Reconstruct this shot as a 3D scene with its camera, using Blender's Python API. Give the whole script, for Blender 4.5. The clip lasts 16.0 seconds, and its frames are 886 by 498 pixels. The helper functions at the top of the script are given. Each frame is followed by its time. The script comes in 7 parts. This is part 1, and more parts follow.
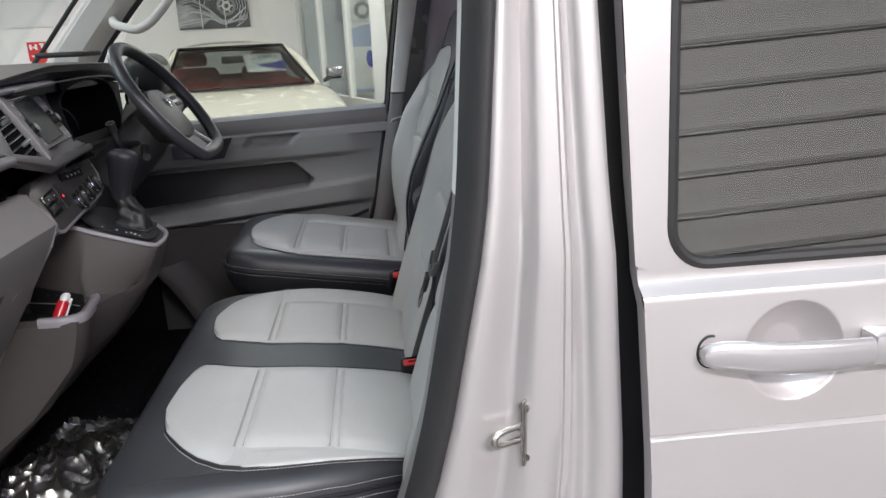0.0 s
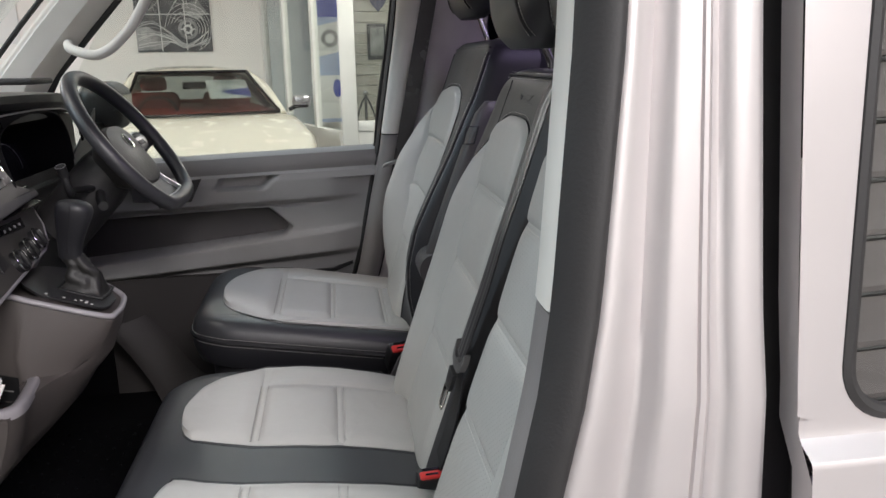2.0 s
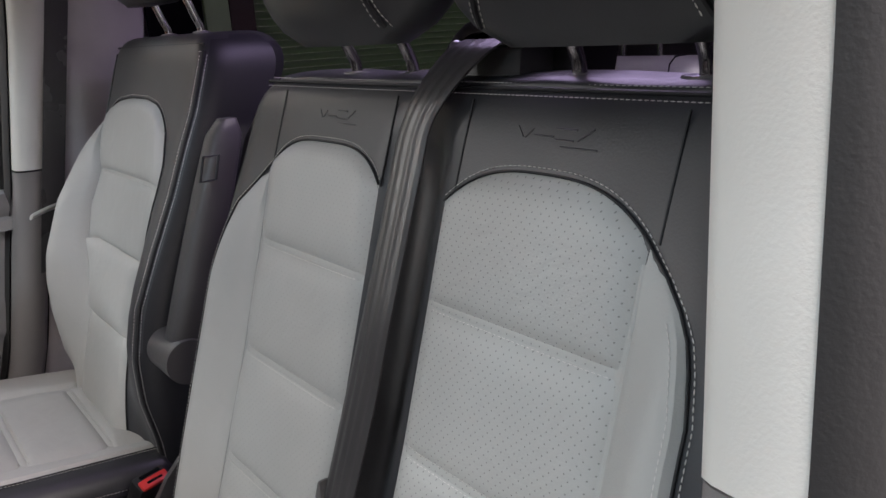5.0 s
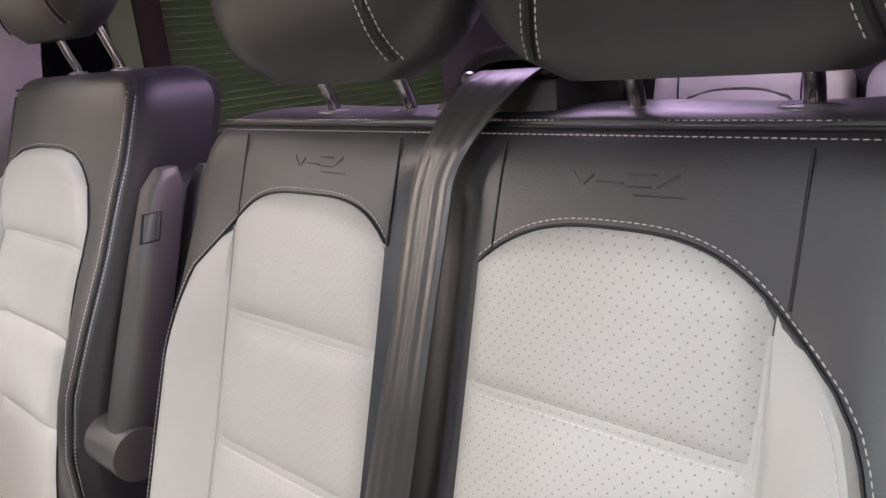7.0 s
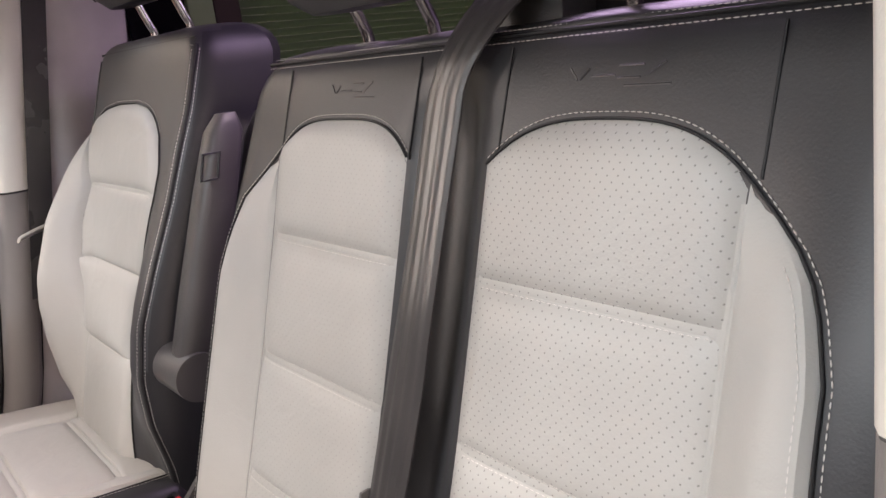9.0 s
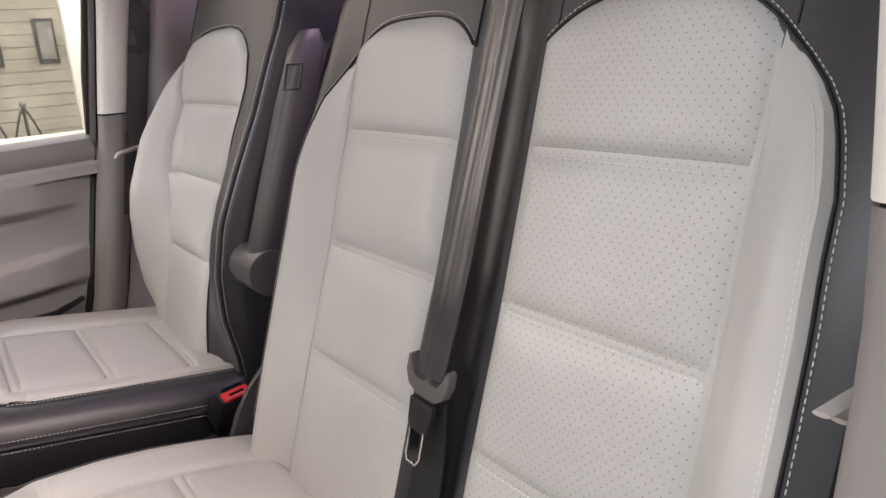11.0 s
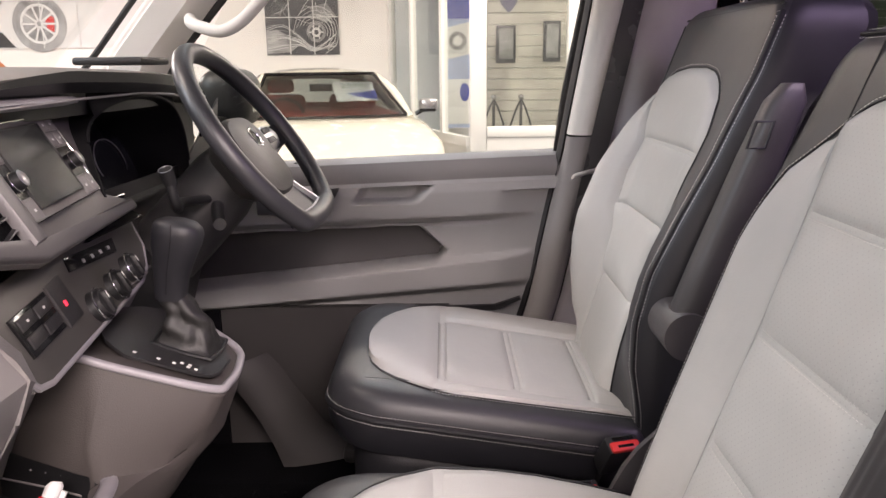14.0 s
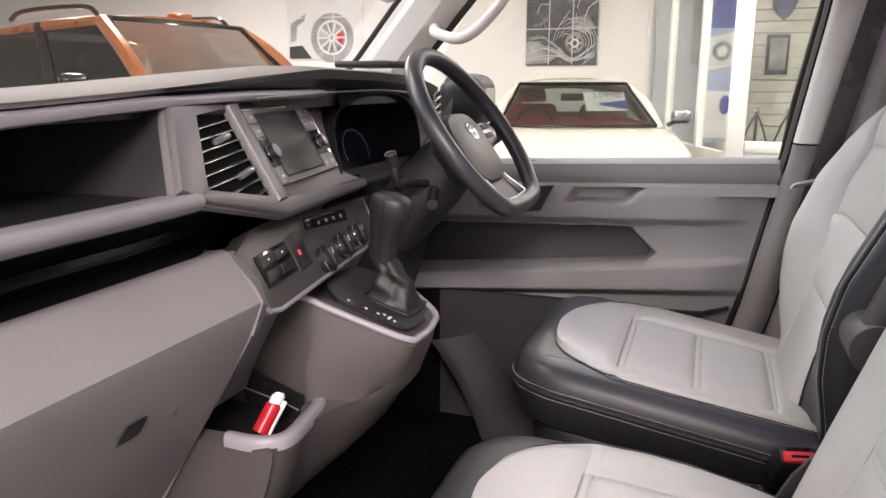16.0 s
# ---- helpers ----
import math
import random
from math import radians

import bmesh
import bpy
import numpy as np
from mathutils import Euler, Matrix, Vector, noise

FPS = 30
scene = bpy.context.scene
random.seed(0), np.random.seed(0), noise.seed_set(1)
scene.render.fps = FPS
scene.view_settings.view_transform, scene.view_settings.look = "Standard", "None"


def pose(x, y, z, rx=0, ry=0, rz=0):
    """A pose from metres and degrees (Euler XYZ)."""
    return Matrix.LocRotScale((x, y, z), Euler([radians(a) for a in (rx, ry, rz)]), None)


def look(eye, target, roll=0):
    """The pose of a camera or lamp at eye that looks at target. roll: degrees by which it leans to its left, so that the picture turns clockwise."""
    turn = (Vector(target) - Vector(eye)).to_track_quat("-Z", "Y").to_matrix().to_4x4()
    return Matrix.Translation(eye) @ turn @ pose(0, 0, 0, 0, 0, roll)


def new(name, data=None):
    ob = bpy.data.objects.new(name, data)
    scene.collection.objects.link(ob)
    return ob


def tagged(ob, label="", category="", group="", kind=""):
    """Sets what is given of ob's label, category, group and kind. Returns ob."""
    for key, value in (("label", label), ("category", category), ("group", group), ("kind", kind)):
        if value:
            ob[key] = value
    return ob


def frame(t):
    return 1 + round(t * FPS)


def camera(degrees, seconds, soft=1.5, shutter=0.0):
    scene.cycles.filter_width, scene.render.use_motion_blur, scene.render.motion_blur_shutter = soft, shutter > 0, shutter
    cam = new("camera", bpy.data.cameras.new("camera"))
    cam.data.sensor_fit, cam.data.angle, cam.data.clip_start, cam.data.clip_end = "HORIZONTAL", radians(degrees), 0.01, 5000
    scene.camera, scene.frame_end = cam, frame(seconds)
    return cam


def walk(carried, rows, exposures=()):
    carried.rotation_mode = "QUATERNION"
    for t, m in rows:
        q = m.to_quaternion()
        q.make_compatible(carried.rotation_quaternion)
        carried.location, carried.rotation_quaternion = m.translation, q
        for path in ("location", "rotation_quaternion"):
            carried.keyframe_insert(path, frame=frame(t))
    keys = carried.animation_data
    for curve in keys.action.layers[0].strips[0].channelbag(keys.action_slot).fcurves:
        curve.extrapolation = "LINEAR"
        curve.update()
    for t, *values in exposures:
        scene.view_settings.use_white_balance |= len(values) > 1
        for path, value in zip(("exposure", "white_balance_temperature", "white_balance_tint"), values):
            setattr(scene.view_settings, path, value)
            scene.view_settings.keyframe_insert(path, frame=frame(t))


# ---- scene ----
cam = camera(62.4, 16.0)
PATH = [
    (0, (-0.088, -1.582, 1.454), (0.073, 0.328, 0.882), -2.8),
    (0.5, (-0.153, -1.521, 1.46), (0.009, 0.396, 0.912), -2.2),
    (1, (-0.199, -1.473, 1.463), (-0.015, 0.449, 0.941), -1.7),
    (1.5, (-0.201, -1.408, 1.478), (0.016, 0.514, 0.969), -1.4),
    (2, (-0.172, -1.318, 1.476), (0.112, 0.598, 0.975), -0.8),
    (2.5, (-0.183, -1.267, 1.48), (0.182, 0.631, 0.965), -1.0),
    (3, (-0.21, -1.193, 1.487), (0.33, 0.655, 0.945), -1.3),
    (3.5, (-0.251, -1.111, 1.492), (0.507, 0.653, 0.933), -1.9),
    (4, (-0.278, -1.034, 1.496), (0.65, 0.647, 0.935), -2.3),
    (6.5, (-0.307, -0.74, 1.509), (1.105, 0.554, 0.933), -4.7),
    (7, (-0.298, -0.732, 1.516), (1.108, 0.581, 0.97), -5.4),
    (7.5, (-0.284, -0.743, 1.52), (1.086, 0.612, 0.983), -6.4),
    (8, (-0.279, -0.76, 1.513), (1.052, 0.639, 0.99), -6.7),
    (8.5, (-0.28, -0.784, 1.486), (1.005, 0.656, 0.963), -6.9),
    (9, (-0.3, -0.806, 1.448), (0.942, 0.669, 0.915), -6.8),
    (11.5, (-0.349, -0.892, 1.352), (0.657, 0.755, 0.827), -3.7),
    (12, (-0.336, -0.912, 1.369), (0.536, 0.813, 0.856), -2.9),
    (12.5, (-0.306, -0.907, 1.401), (0.393, 0.9, 0.904), -1.8),
    (13, (-0.303, -0.877, 1.409), (0.195, 0.995, 0.91), -1.0),
    (13.5, (-0.33, -0.82, 1.416), (-0.055, 1.096, 0.914), -1.1),
    (14, (-0.304, -0.825, 1.416), (-0.314, 1.118, 0.94), -0.7),
    (14.5, (-0.245, -0.847, 1.417), (-0.532, 1.081, 0.969), -0.6),
    (15, (-0.209, -0.871, 1.41), (-0.675, 1.024, 0.974), -0.4),
    (15.5, (-0.194, -0.892, 1.401), (-0.77, 0.973, 0.965), -0.2),
    (16, (-0.2, -0.918, 1.398), (-0.864, 0.916, 0.956), -0.1),
]
LOOKS = [(0, 0.06, 6120, 10), (1.0, 0.15, 6200, 10), (2.5, 0.16, 6420, 12), (4.2, 0.13, 6400, 12), (6.3, 1.02, 6900, 22), (7.3, 1.32, 7150, 22), (9.2, 1.13, 7350, 23), (11.5, 0.83, 7150, 23), (12.2, 0.85, 7150, 23), (13.0, 0.91, 7050, 23), (14.5, 0.94, 7000, 23), (16, 0.97, 6750, 20)]
walk(cam, [(t, look(eye, target, roll)) for t, eye, target, roll in PATH], LOOKS)

# ---- world and light ----
world = bpy.data.worlds.new("showroom_air")
scene.world = world
world.use_nodes = True
world.node_tree.nodes["Background"].inputs[0].default_value = (0.9, 0.95, 1.0, 1)
world.node_tree.nodes["Background"].inputs[1].default_value = 0.05


def area_lamp(name, place, target, sx, sy, watts, colour):
    d = bpy.data.lights.new(name, "AREA")
    d.shape, d.size, d.size_y, d.energy, d.color = "RECTANGLE", sx, sy, watts, colour
    ob = new(name, d)
    ob.matrix_world = look(place, target)
    return ob


# rows of ceiling tubes in the showroom
PINKISH, COOL, CREAM = (1.0, 0.945, 0.928), (0.73, 0.905, 1.0), (1.0, 0.965, 0.885)
for lx, ly, watts, long, tint in ((-0.3, -1.65, 32, 3.2, COOL), (-2.6, -4.3, 50, 1.8, PINKISH), (-0.2, -4.9, 72, 1.8, PINKISH), (1.1, -3.9, 300, 1.8, PINKISH), (-4.1, -0.7, 102, 1.8, COOL), (-0.5, 2.9, 24, 1.8, COOL),
                                  (-1.2, 5.2, 36, 1.8, CREAM), (-5.6, 4.8, 280, 1.8, (0.96, 0.985, 0.96)), (1.6, 7.4, 23, 1.8, CREAM), (1.4, 5.6, 76, 1.8, CREAM)):
    area_lamp("ceiling_tube_light", (lx, ly, 3.45), (lx, ly, 0), long, 0.25, watts, tint)
# a warmer tube over the van's nose
area_lamp("ceiling_tube_light", (-2.3, 0.25, 3.45), (-2.3, 0.25, 0), 0.8, 0.25, 26, (1.0, 0.955, 0.87))
# violet ambient strip of the camper's rear cabin
area_lamp("cabin_strip_light", (0.62, -0.15, 1.84), (0.56, -0.15, 0.0), 0.3, 1.0, 3.8, (0.74, 0.60, 1.0))

# ---- materials ----


def material(name, colour, rough=0.5, metal=0.0, vary=0.12, scale=8.0, fine=180.0, bump=0.15, coat=0.0, spec=0.5, rough_vary=0.1, glow=None, sheen=0.0, soft=0.0):
    m = bpy.data.materials.new(name)
    m.use_nodes = True
    nt = m.node_tree
    b = nt.nodes["Principled BSDF"]
    b.inputs["Roughness"].default_value = rough
    b.inputs["Metallic"].default_value = metal
    b.inputs["Specular IOR Level"].default_value = spec
    b.inputs["Coat Weight"].default_value = coat
    b.inputs["Coat Roughness"].default_value = 0.05
    b.inputs["Sheen Weight"].default_value = sheen
    tc = nt.nodes.new("ShaderNodeTexCoord")
    big = nt.nodes.new("ShaderNodeTexNoise")
    big.inputs["Scale"].default_value, big.inputs["Detail"].default_value = scale, 5
    nt.links.new(tc.outputs["Object"], big.inputs["Vector"])
    ramp = nt.nodes.new("ShaderNodeMapRange")
    ramp.inputs["From Min"].default_value, ramp.inputs["From Max"].default_value = 0.3, 0.7
    ramp.inputs["To Min"].default_value, ramp.inputs["To Max"].default_value = 1 - vary, 1 + vary
    nt.links.new(big.outputs["Fac"], ramp.inputs["Value"])
    mul = nt.nodes.new("ShaderNodeMix")
    mul.data_type, mul.blend_type = "RGBA", "MULTIPLY"
    mul.inputs["Factor"].default_value = 1.0
    mul.inputs["A"].default_value = (*colour, 1)
    nt.links.new(ramp.outputs["Result"], mul.inputs["B"])
    nt.links.new(mul.outputs["Result"], b.inputs["Base Color"])
    rr = nt.nodes.new("ShaderNodeMapRange")
    rr.inputs["To Min"].default_value, rr.inputs["To Max"].default_value = max(0.02, rough - rough_vary), min(1, rough + rough_vary)
    nt.links.new(big.outputs["Fac"], rr.inputs["Value"])
    nt.links.new(rr.outputs["Result"], b.inputs["Roughness"])
    if bump:
        small = nt.nodes.new("ShaderNodeTexNoise")
        small.inputs["Scale"].default_value, small.inputs["Detail"].default_value = fine, 3
        nt.links.new(tc.outputs["Object"], small.inputs["Vector"])
        bn = nt.nodes.new("ShaderNodeBump")
        bn.inputs["Strength"].default_value, bn.inputs["Distance"].default_value = bump, 0.002
        nt.links.new(small.outputs["Fac"], bn.inputs["Height"])
        nt.links.new(bn.outputs["Normal"], b.inputs["Normal"])
        if soft:
            wave = nt.nodes.new("ShaderNodeTexNoise")
            wave.inputs["Scale"].default_value, wave.inputs["Detail"].default_value, wave.inputs["Distortion"].default_value = 22.0, 2, 1.2
            nt.links.new(tc.outputs["Object"], wave.inputs["Vector"])
            wb = nt.nodes.new("ShaderNodeBump")
            wb.inputs["Strength"].default_value, wb.inputs["Distance"].default_value = soft, 0.006
            nt.links.new(wave.outputs["Fac"], wb.inputs["Height"])
            nt.links.new(wb.outputs["Normal"], bn.inputs["Normal"])
    if glow:
        b.inputs["Emission Color"].default_value = (*colour, 1)
        b.inputs["Emission Strength"].default_value = glow
    return m


def perforated(name, colour, rough, hole_tone=0.22):
    """Light leather with staggered rows of pin holes."""
    m = material(name, colour, rough, vary=0.06, scale=5, fine=420, bump=0.12, soft=0.2)
    nt = m.node_tree
    b = nt.nodes["Principled BSDF"]
    tc = nt.nodes.new("ShaderNodeTexCoord")
    mp = nt.nodes.new("ShaderNodeMapping")
    mp.inputs["Rotation"].default_value = (radians(45), 0, 0)
    sep = nt.nodes.new("ShaderNodeSeparateXYZ")
    com = nt.nodes.new("ShaderNodeCombineXYZ")
    vo = nt.nodes.new("ShaderNodeTexVoronoi")
    vo.voronoi_dimensions = "2D"
    vo.inputs["Scale"].default_value, vo.inputs["Randomness"].default_value = 160.0, 0.08
    nt.links.new(tc.outputs["Object"], mp.inputs["Vector"])
    nt.links.new(mp.outputs["Vector"], sep.inputs["Vector"])
    nt.links.new(sep.outputs["Y"], com.inputs["X"])
    nt.links.new(sep.outputs["Z"], com.inputs["Y"])
    nt.links.new(com.outputs["Vector"], vo.inputs["Vector"])
    hole = nt.nodes.new("ShaderNodeMapRange")
    hole.inputs["From Min"].default_value, hole.inputs["From Max"].default_value = 0.06, 0.14
    nt.links.new(vo.outputs["Distance"], hole.inputs["Value"])
    mix = nt.nodes.new("ShaderNodeMix")
    mix.data_type = "RGBA"
    mix.inputs["A"].default_value = (hole_tone, hole_tone * 0.97, hole_tone * 0.94, 1)
    old = b.inputs["Base Color"].links[0].from_socket
    nt.links.new(hole.outputs["Result"], mix.inputs["Factor"])
    nt.links.new(old, mix.inputs["B"])
    nt.links.new(mix.outputs["Result"], b.inputs["Base Color"])
    return m


def pane(name, tint=(0.9, 0.95, 0.93), gloss=1.0):
    m = bpy.data.materials.new(name)
    m.use_nodes = True
    nt = m.node_tree
    nt.nodes.remove(nt.nodes["Principled BSDF"])
    out = nt.nodes["Material Output"]
    tr, gl, mx, fr, pw, ml = (nt.nodes.new("ShaderNode" + k) for k in ("BsdfTransparent", "BsdfGlossy", "MixShader", "LayerWeight", "Math", "Math"))
    tr.inputs[0].default_value = (*tint, 1)
    gl.inputs["Roughness"].default_value = 0.02
    pw.operation, ml.operation = "POWER", "MULTIPLY_ADD"
    pw.inputs[1].default_value = 4.0
    ml.inputs[1].default_value, ml.inputs[2].default_value = 0.6 * gloss, 0.045 * gloss
    nt.links.new(fr.outputs["Facing"], pw.inputs[0])
    nt.links.new(pw.outputs[0], ml.inputs[0])
    nt.links.new(ml.outputs[0], mx.inputs[0])
    nt.links.new(tr.outputs[0], mx.inputs[1])
    nt.links.new(gl.outputs[0], mx.inputs[2])
    nt.links.new(mx.outputs[0], out.inputs[0])
    return m


M = {}
M["leather_dark"] = material("charcoal_leather", (0.034, 0.0342, 0.038), 0.42, vary=0.14, scale=7, fine=520, bump=0.09, spec=0.55, soft=0.03)
M["leather_light"] = material("pale_grey_leather", (0.440, 0.437, 0.417), 0.45, vary=0.06, scale=6, fine=480, bump=0.16, soft=0.2)
M["leather_perf"] = perforated("perforated_grey_leather", (0.440, 0.437, 0.417), 0.46)
M["leather_fine"] = perforated("finely_perforated_grey_leather", (0.440, 0.437, 0.417), 0.46, 0.36)
M["seat_side"] = material("black_seat_fabric", (0.009, 0.009, 0.011), 0.6, vary=0.15, fine=300, bump=0.2)
M["thread"] = material("white_thread", (0.60, 0.58, 0.55), 0.7, bump=0)
M["plastic_dark"] = material("charcoal_plastic", (0.024, 0.023, 0.024), 0.46, vary=0.10, fine=600, bump=0.25)
M["plastic_black"] = material("black_plastic", (0.012, 0.012, 0.013), 0.45, vary=0.12, fine=600, bump=0.2)
M["gloss_black"] = material("gloss_black_plastic", (0.008, 0.008, 0.009), 0.12, bump=0, rough_vary=0.05)
M["plastic_grey"] = material("taupe_grey_plastic", (0.230, 0.215, 0.212), 0.5, vary=0.07, scale=4, fine=650, bump=0.25)
M["door_grey"] = material("grey_door_plastic", (0.275, 0.272, 0.268), 0.52, vary=0.07, scale=4, fine=650, bump=0.25)
M["pad_grey"] = material("soft_dash_pad", (0.21, 0.193, 0.176), 0.8, vary=0.08, scale=5, fine=650, bump=0.3, spec=0.15)
M["dash_grey"] = material("dark_grey_dash_plastic", (0.150, 0.141, 0.136), 0.42, vary=0.08, scale=5, fine=650, bump=0.25)
# footwell plastic with the dash's shadow put into its base colour
M["footwell_shade"] = material("shaded_footwell_plastic", (0.040, 0.037, 0.036), 0.6, vary=0.1, scale=4, fine=650, bump=0.25, spec=0.3)
# darker copy of the taupe plastic: the console's shade is in the colour
M["console_shade"] = material("shaded_taupe_console_plastic", (0.080, 0.070, 0.066), 0.6, vary=0.07, scale=4, fine=650, bump=0.25, spec=0.4)
M["pillar_cloth"] = material("pale_pillar_trim", (0.78, 0.755, 0.70), 0.75, vary=0.04, fine=400, bump=0.2)
M["paint"] = material("silver_white_paint", (0.64, 0.605, 0.60), 0.38, metal=0.6, vary=0.025, scale=2.5, fine=900, bump=0.02, coat=0.35)
M["handle_paint"] = material("silver_handle_paint", (0.52, 0.50, 0.50), 0.22, metal=0.5, vary=0.02, bump=0.01, coat=0.8)
M["rubber"] = material("black_rubber_seal", (0.022, 0.021, 0.021), 0.6, vary=0.12, fine=300, bump=0.15)
M["steel"] = material("zinc_steel", (0.62, 0.59, 0.55), 0.26, metal=1.0, vary=0.08, bump=0.03)
M["chrome"] = material("chrome", (0.8, 0.8, 0.8), 0.08, metal=1.0, vary=0.02, bump=0)
M["silver"] = material("satin_silver", (0.5, 0.5, 0.52), 0.3, metal=0.9, vary=0.04, bump=0)
# door grey darkened to carry the map pocket's shade
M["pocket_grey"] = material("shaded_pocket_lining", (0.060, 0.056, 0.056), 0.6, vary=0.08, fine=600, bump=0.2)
M["emboss"] = material("embossed_leather", (0.048, 0.047, 0.050), 0.38, vary=0.1, fine=520, bump=0.2)
M["tongue_grey"] = material("grey_tongue_plastic", (0.10, 0.096, 0.094), 0.4, vary=0.08, fine=600, bump=0.1)
M["post_steel"] = material("dark_polished_steel", (0.30, 0.29, 0.30), 0.2, metal=1.0, vary=0.05, bump=0)
M["belt"] = material("grey_belt_webbing", (0.046, 0.043, 0.044), 0.30, vary=0.05, scale=3, fine=1100, bump=0.12, spec=0.7)
M["side_leather"] = material("black_side_leather", (0.015, 0.015, 0.018), 0.45, vary=0.12, scale=7, fine=520, bump=0.1)
M["collar_grey"] = material("satin_grey_collar", (0.16, 0.155, 0.16), 0.28, vary=0.05, bump=0.05)
# grey for cords that draw the shadow lying in seam creases
M["crease"] = material("grey_crease_shade", (0.34, 0.335, 0.32), 0.8, vary=0.05, bump=0)
M["lip_grey"] = material("light_satin_grey_plastic", (0.30, 0.285, 0.30), 0.36, vary=0.05, scale=5, fine=800, bump=0.06)
M["hood_black"] = material("matt_black_lining", (0.006, 0.006, 0.007), 0.75, vary=0.1, fine=600, bump=0.2, spec=0.2)
M["climate_grey"] = material("olive_black_panel_plastic", (0.074, 0.069, 0.063), 0.4, vary=0.08, scale=5, fine=650, bump=0.15)
M["satin"] = material("satin_grey_trim", (0.225, 0.212, 0.216), 0.42, metal=0.1, vary=0.05, scale=5, fine=800, bump=0.05)
M["stack_trim"] = material("dark_satin_stack_trim", (0.125, 0.117, 0.119), 0.40, vary=0.06, scale=5, fine=800, bump=0.06)
M["car_lining"] = material("grey_car_lining", (0.17, 0.175, 0.155), 0.9, vary=0.06, bump=0.1)
M["red"] = material("red_plastic", (0.62, 0.035, 0.03), 0.4, vary=0.05, bump=0.05)
M["white"] = material("white_plastic", (0.8, 0.79, 0.77), 0.4, vary=0.03, bump=0.05)
M["blind"] = material("grey_slatted_blind", (0.076, 0.065, 0.065), 0.7, vary=0.03, scale=1.5, bump=0.0)
M["blind_green"] = material("olive_slatted_blind", (0.085, 0.105, 0.070), 0.7, vary=0.08, bump=0.1)
b = M["blind_green"].node_tree
tl, ad = b.nodes.new("ShaderNodeBsdfTranslucent"), b.nodes.new("ShaderNodeMixShader")
tl.inputs[0].default_value, ad.inputs[0].default_value = (0.21, 0.27, 0.17, 1), 0.55
b.links.new(b.nodes["Principled BSDF"].outputs[0], ad.inputs[1])
b.links.new(tl.outputs[0], ad.inputs[2])
b.links.new(ad.outputs[0], b.nodes["Material Output"].inputs[0])
M["arm_plastic"] = material("grey_armrest_plastic", (0.070, 0.066, 0.067), 0.42, vary=0.1, fine=600, bump=0.2)
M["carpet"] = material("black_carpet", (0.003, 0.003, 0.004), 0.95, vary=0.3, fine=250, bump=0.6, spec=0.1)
M["rail_grey"] = material("grey_rail_plastic", (0.19, 0.18, 0.177), 0.5, vary=0.07, scale=4, fine=650, bump=0.25)
M["headliner"] = material("grey_headliner", (0.42, 0.41, 0.40), 0.9, vary=0.05, bump=0.2)
M["film"] = material("crinkled_clear_film", (0.19, 0.18, 0.165), 0.27, metal=0.9, vary=0.6, scale=7, fine=30, bump=0.3, coat=0.4)
M["screen"] = material("dark_screen", (0.03, 0.033, 0.034), 0.14, vary=0.05, bump=0)
M["bottle"] = material("red_label", (0.55, 0.02, 0.03), 0.25, bump=0)
M["glass"] = pane("window_glass", (0.93, 0.95, 0.93), 0.7)
M["glass_tint"] = pane("windscreen_glass", (0.97, 0.985, 0.975), 0.6)
M["wall"] = material("white_wall_paint", (0.82, 0.80, 0.77), 0.7, vary=0.025, scale=1.2, fine=60, bump=0.06)
M["frame_white"] = material("white_frame", (0.84, 0.83, 0.80), 0.4, vary=0.02, bump=0.02)
M["tile"] = material("grey_floor_tile", (0.12, 0.117, 0.114), 0.3, vary=0.06, scale=1.5, bump=0.03)
M["board"] = material("grey_cladding_board", (0.50, 0.475, 0.43), 0.6, vary=0.22, scale=3.0, fine=40, bump=0.15)
M["white_paint"] = material("cream_white_car_paint", (0.66, 0.625, 0.53), 0.25, vary=0.02, bump=0, coat=0.8)
M["orange_paint"] = material("burnt_orange_car_paint", (0.42, 0.13, 0.035), 0.3, metal=0.25, vary=0.05, bump=0, coat=0.8)
M["cab_glass"] = pane("smoked_cab_glass", (0.10, 0.11, 0.11), 1.6)
M["bright_tongue"] = material("bright_satin_metal", (0.62, 0.60, 0.57), 0.38, metal=0.6, vary=0.05, bump=0)
M["hub_grey"] = material("grey_airbag_pad", (0.040, 0.038, 0.037), 0.42, vary=0.08, fine=600, bump=0.2)
M["car_glass"] = pane("car_glass", (0.32, 0.36, 0.34), 1.8)
M["bright_glass"] = pane("reflecting_car_glass", (0.34, 0.38, 0.36), 6.0)
M["red_leather"] = material("red_leather", (0.28, 0.03, 0.02), 0.5, vary=0.1, bump=0.1)
M["card"] = material("white_price_card", (0.8, 0.8, 0.78), 0.6, vary=0.03, bump=0)
M["blue"] = material("blue_print", (0.03, 0.05, 0.32), 0.5, vary=0.05, bump=0)
M["ink"] = material("dark_ink", (0.03, 0.03, 0.032), 0.6, vary=0.2, bump=0)
M["print_grey"] = material("grey_print", (0.30, 0.30, 0.30), 0.6, vary=0.5, scale=5, bump=0)
M["print_white"] = material("pale_print", (0.70, 0.70, 0.69), 0.6, vary=0.06, scale=3, bump=0)
# office wall colour with the room's shade mixed in
M["office_shade"] = material("shaded_office_wall", (0.40, 0.43, 0.46), 0.6, vary=0.06, scale=2, bump=0)
M["print_slate"] = material("slate_blue_paint", (0.10, 0.10, 0.17), 0.5, vary=0.2, bump=0)
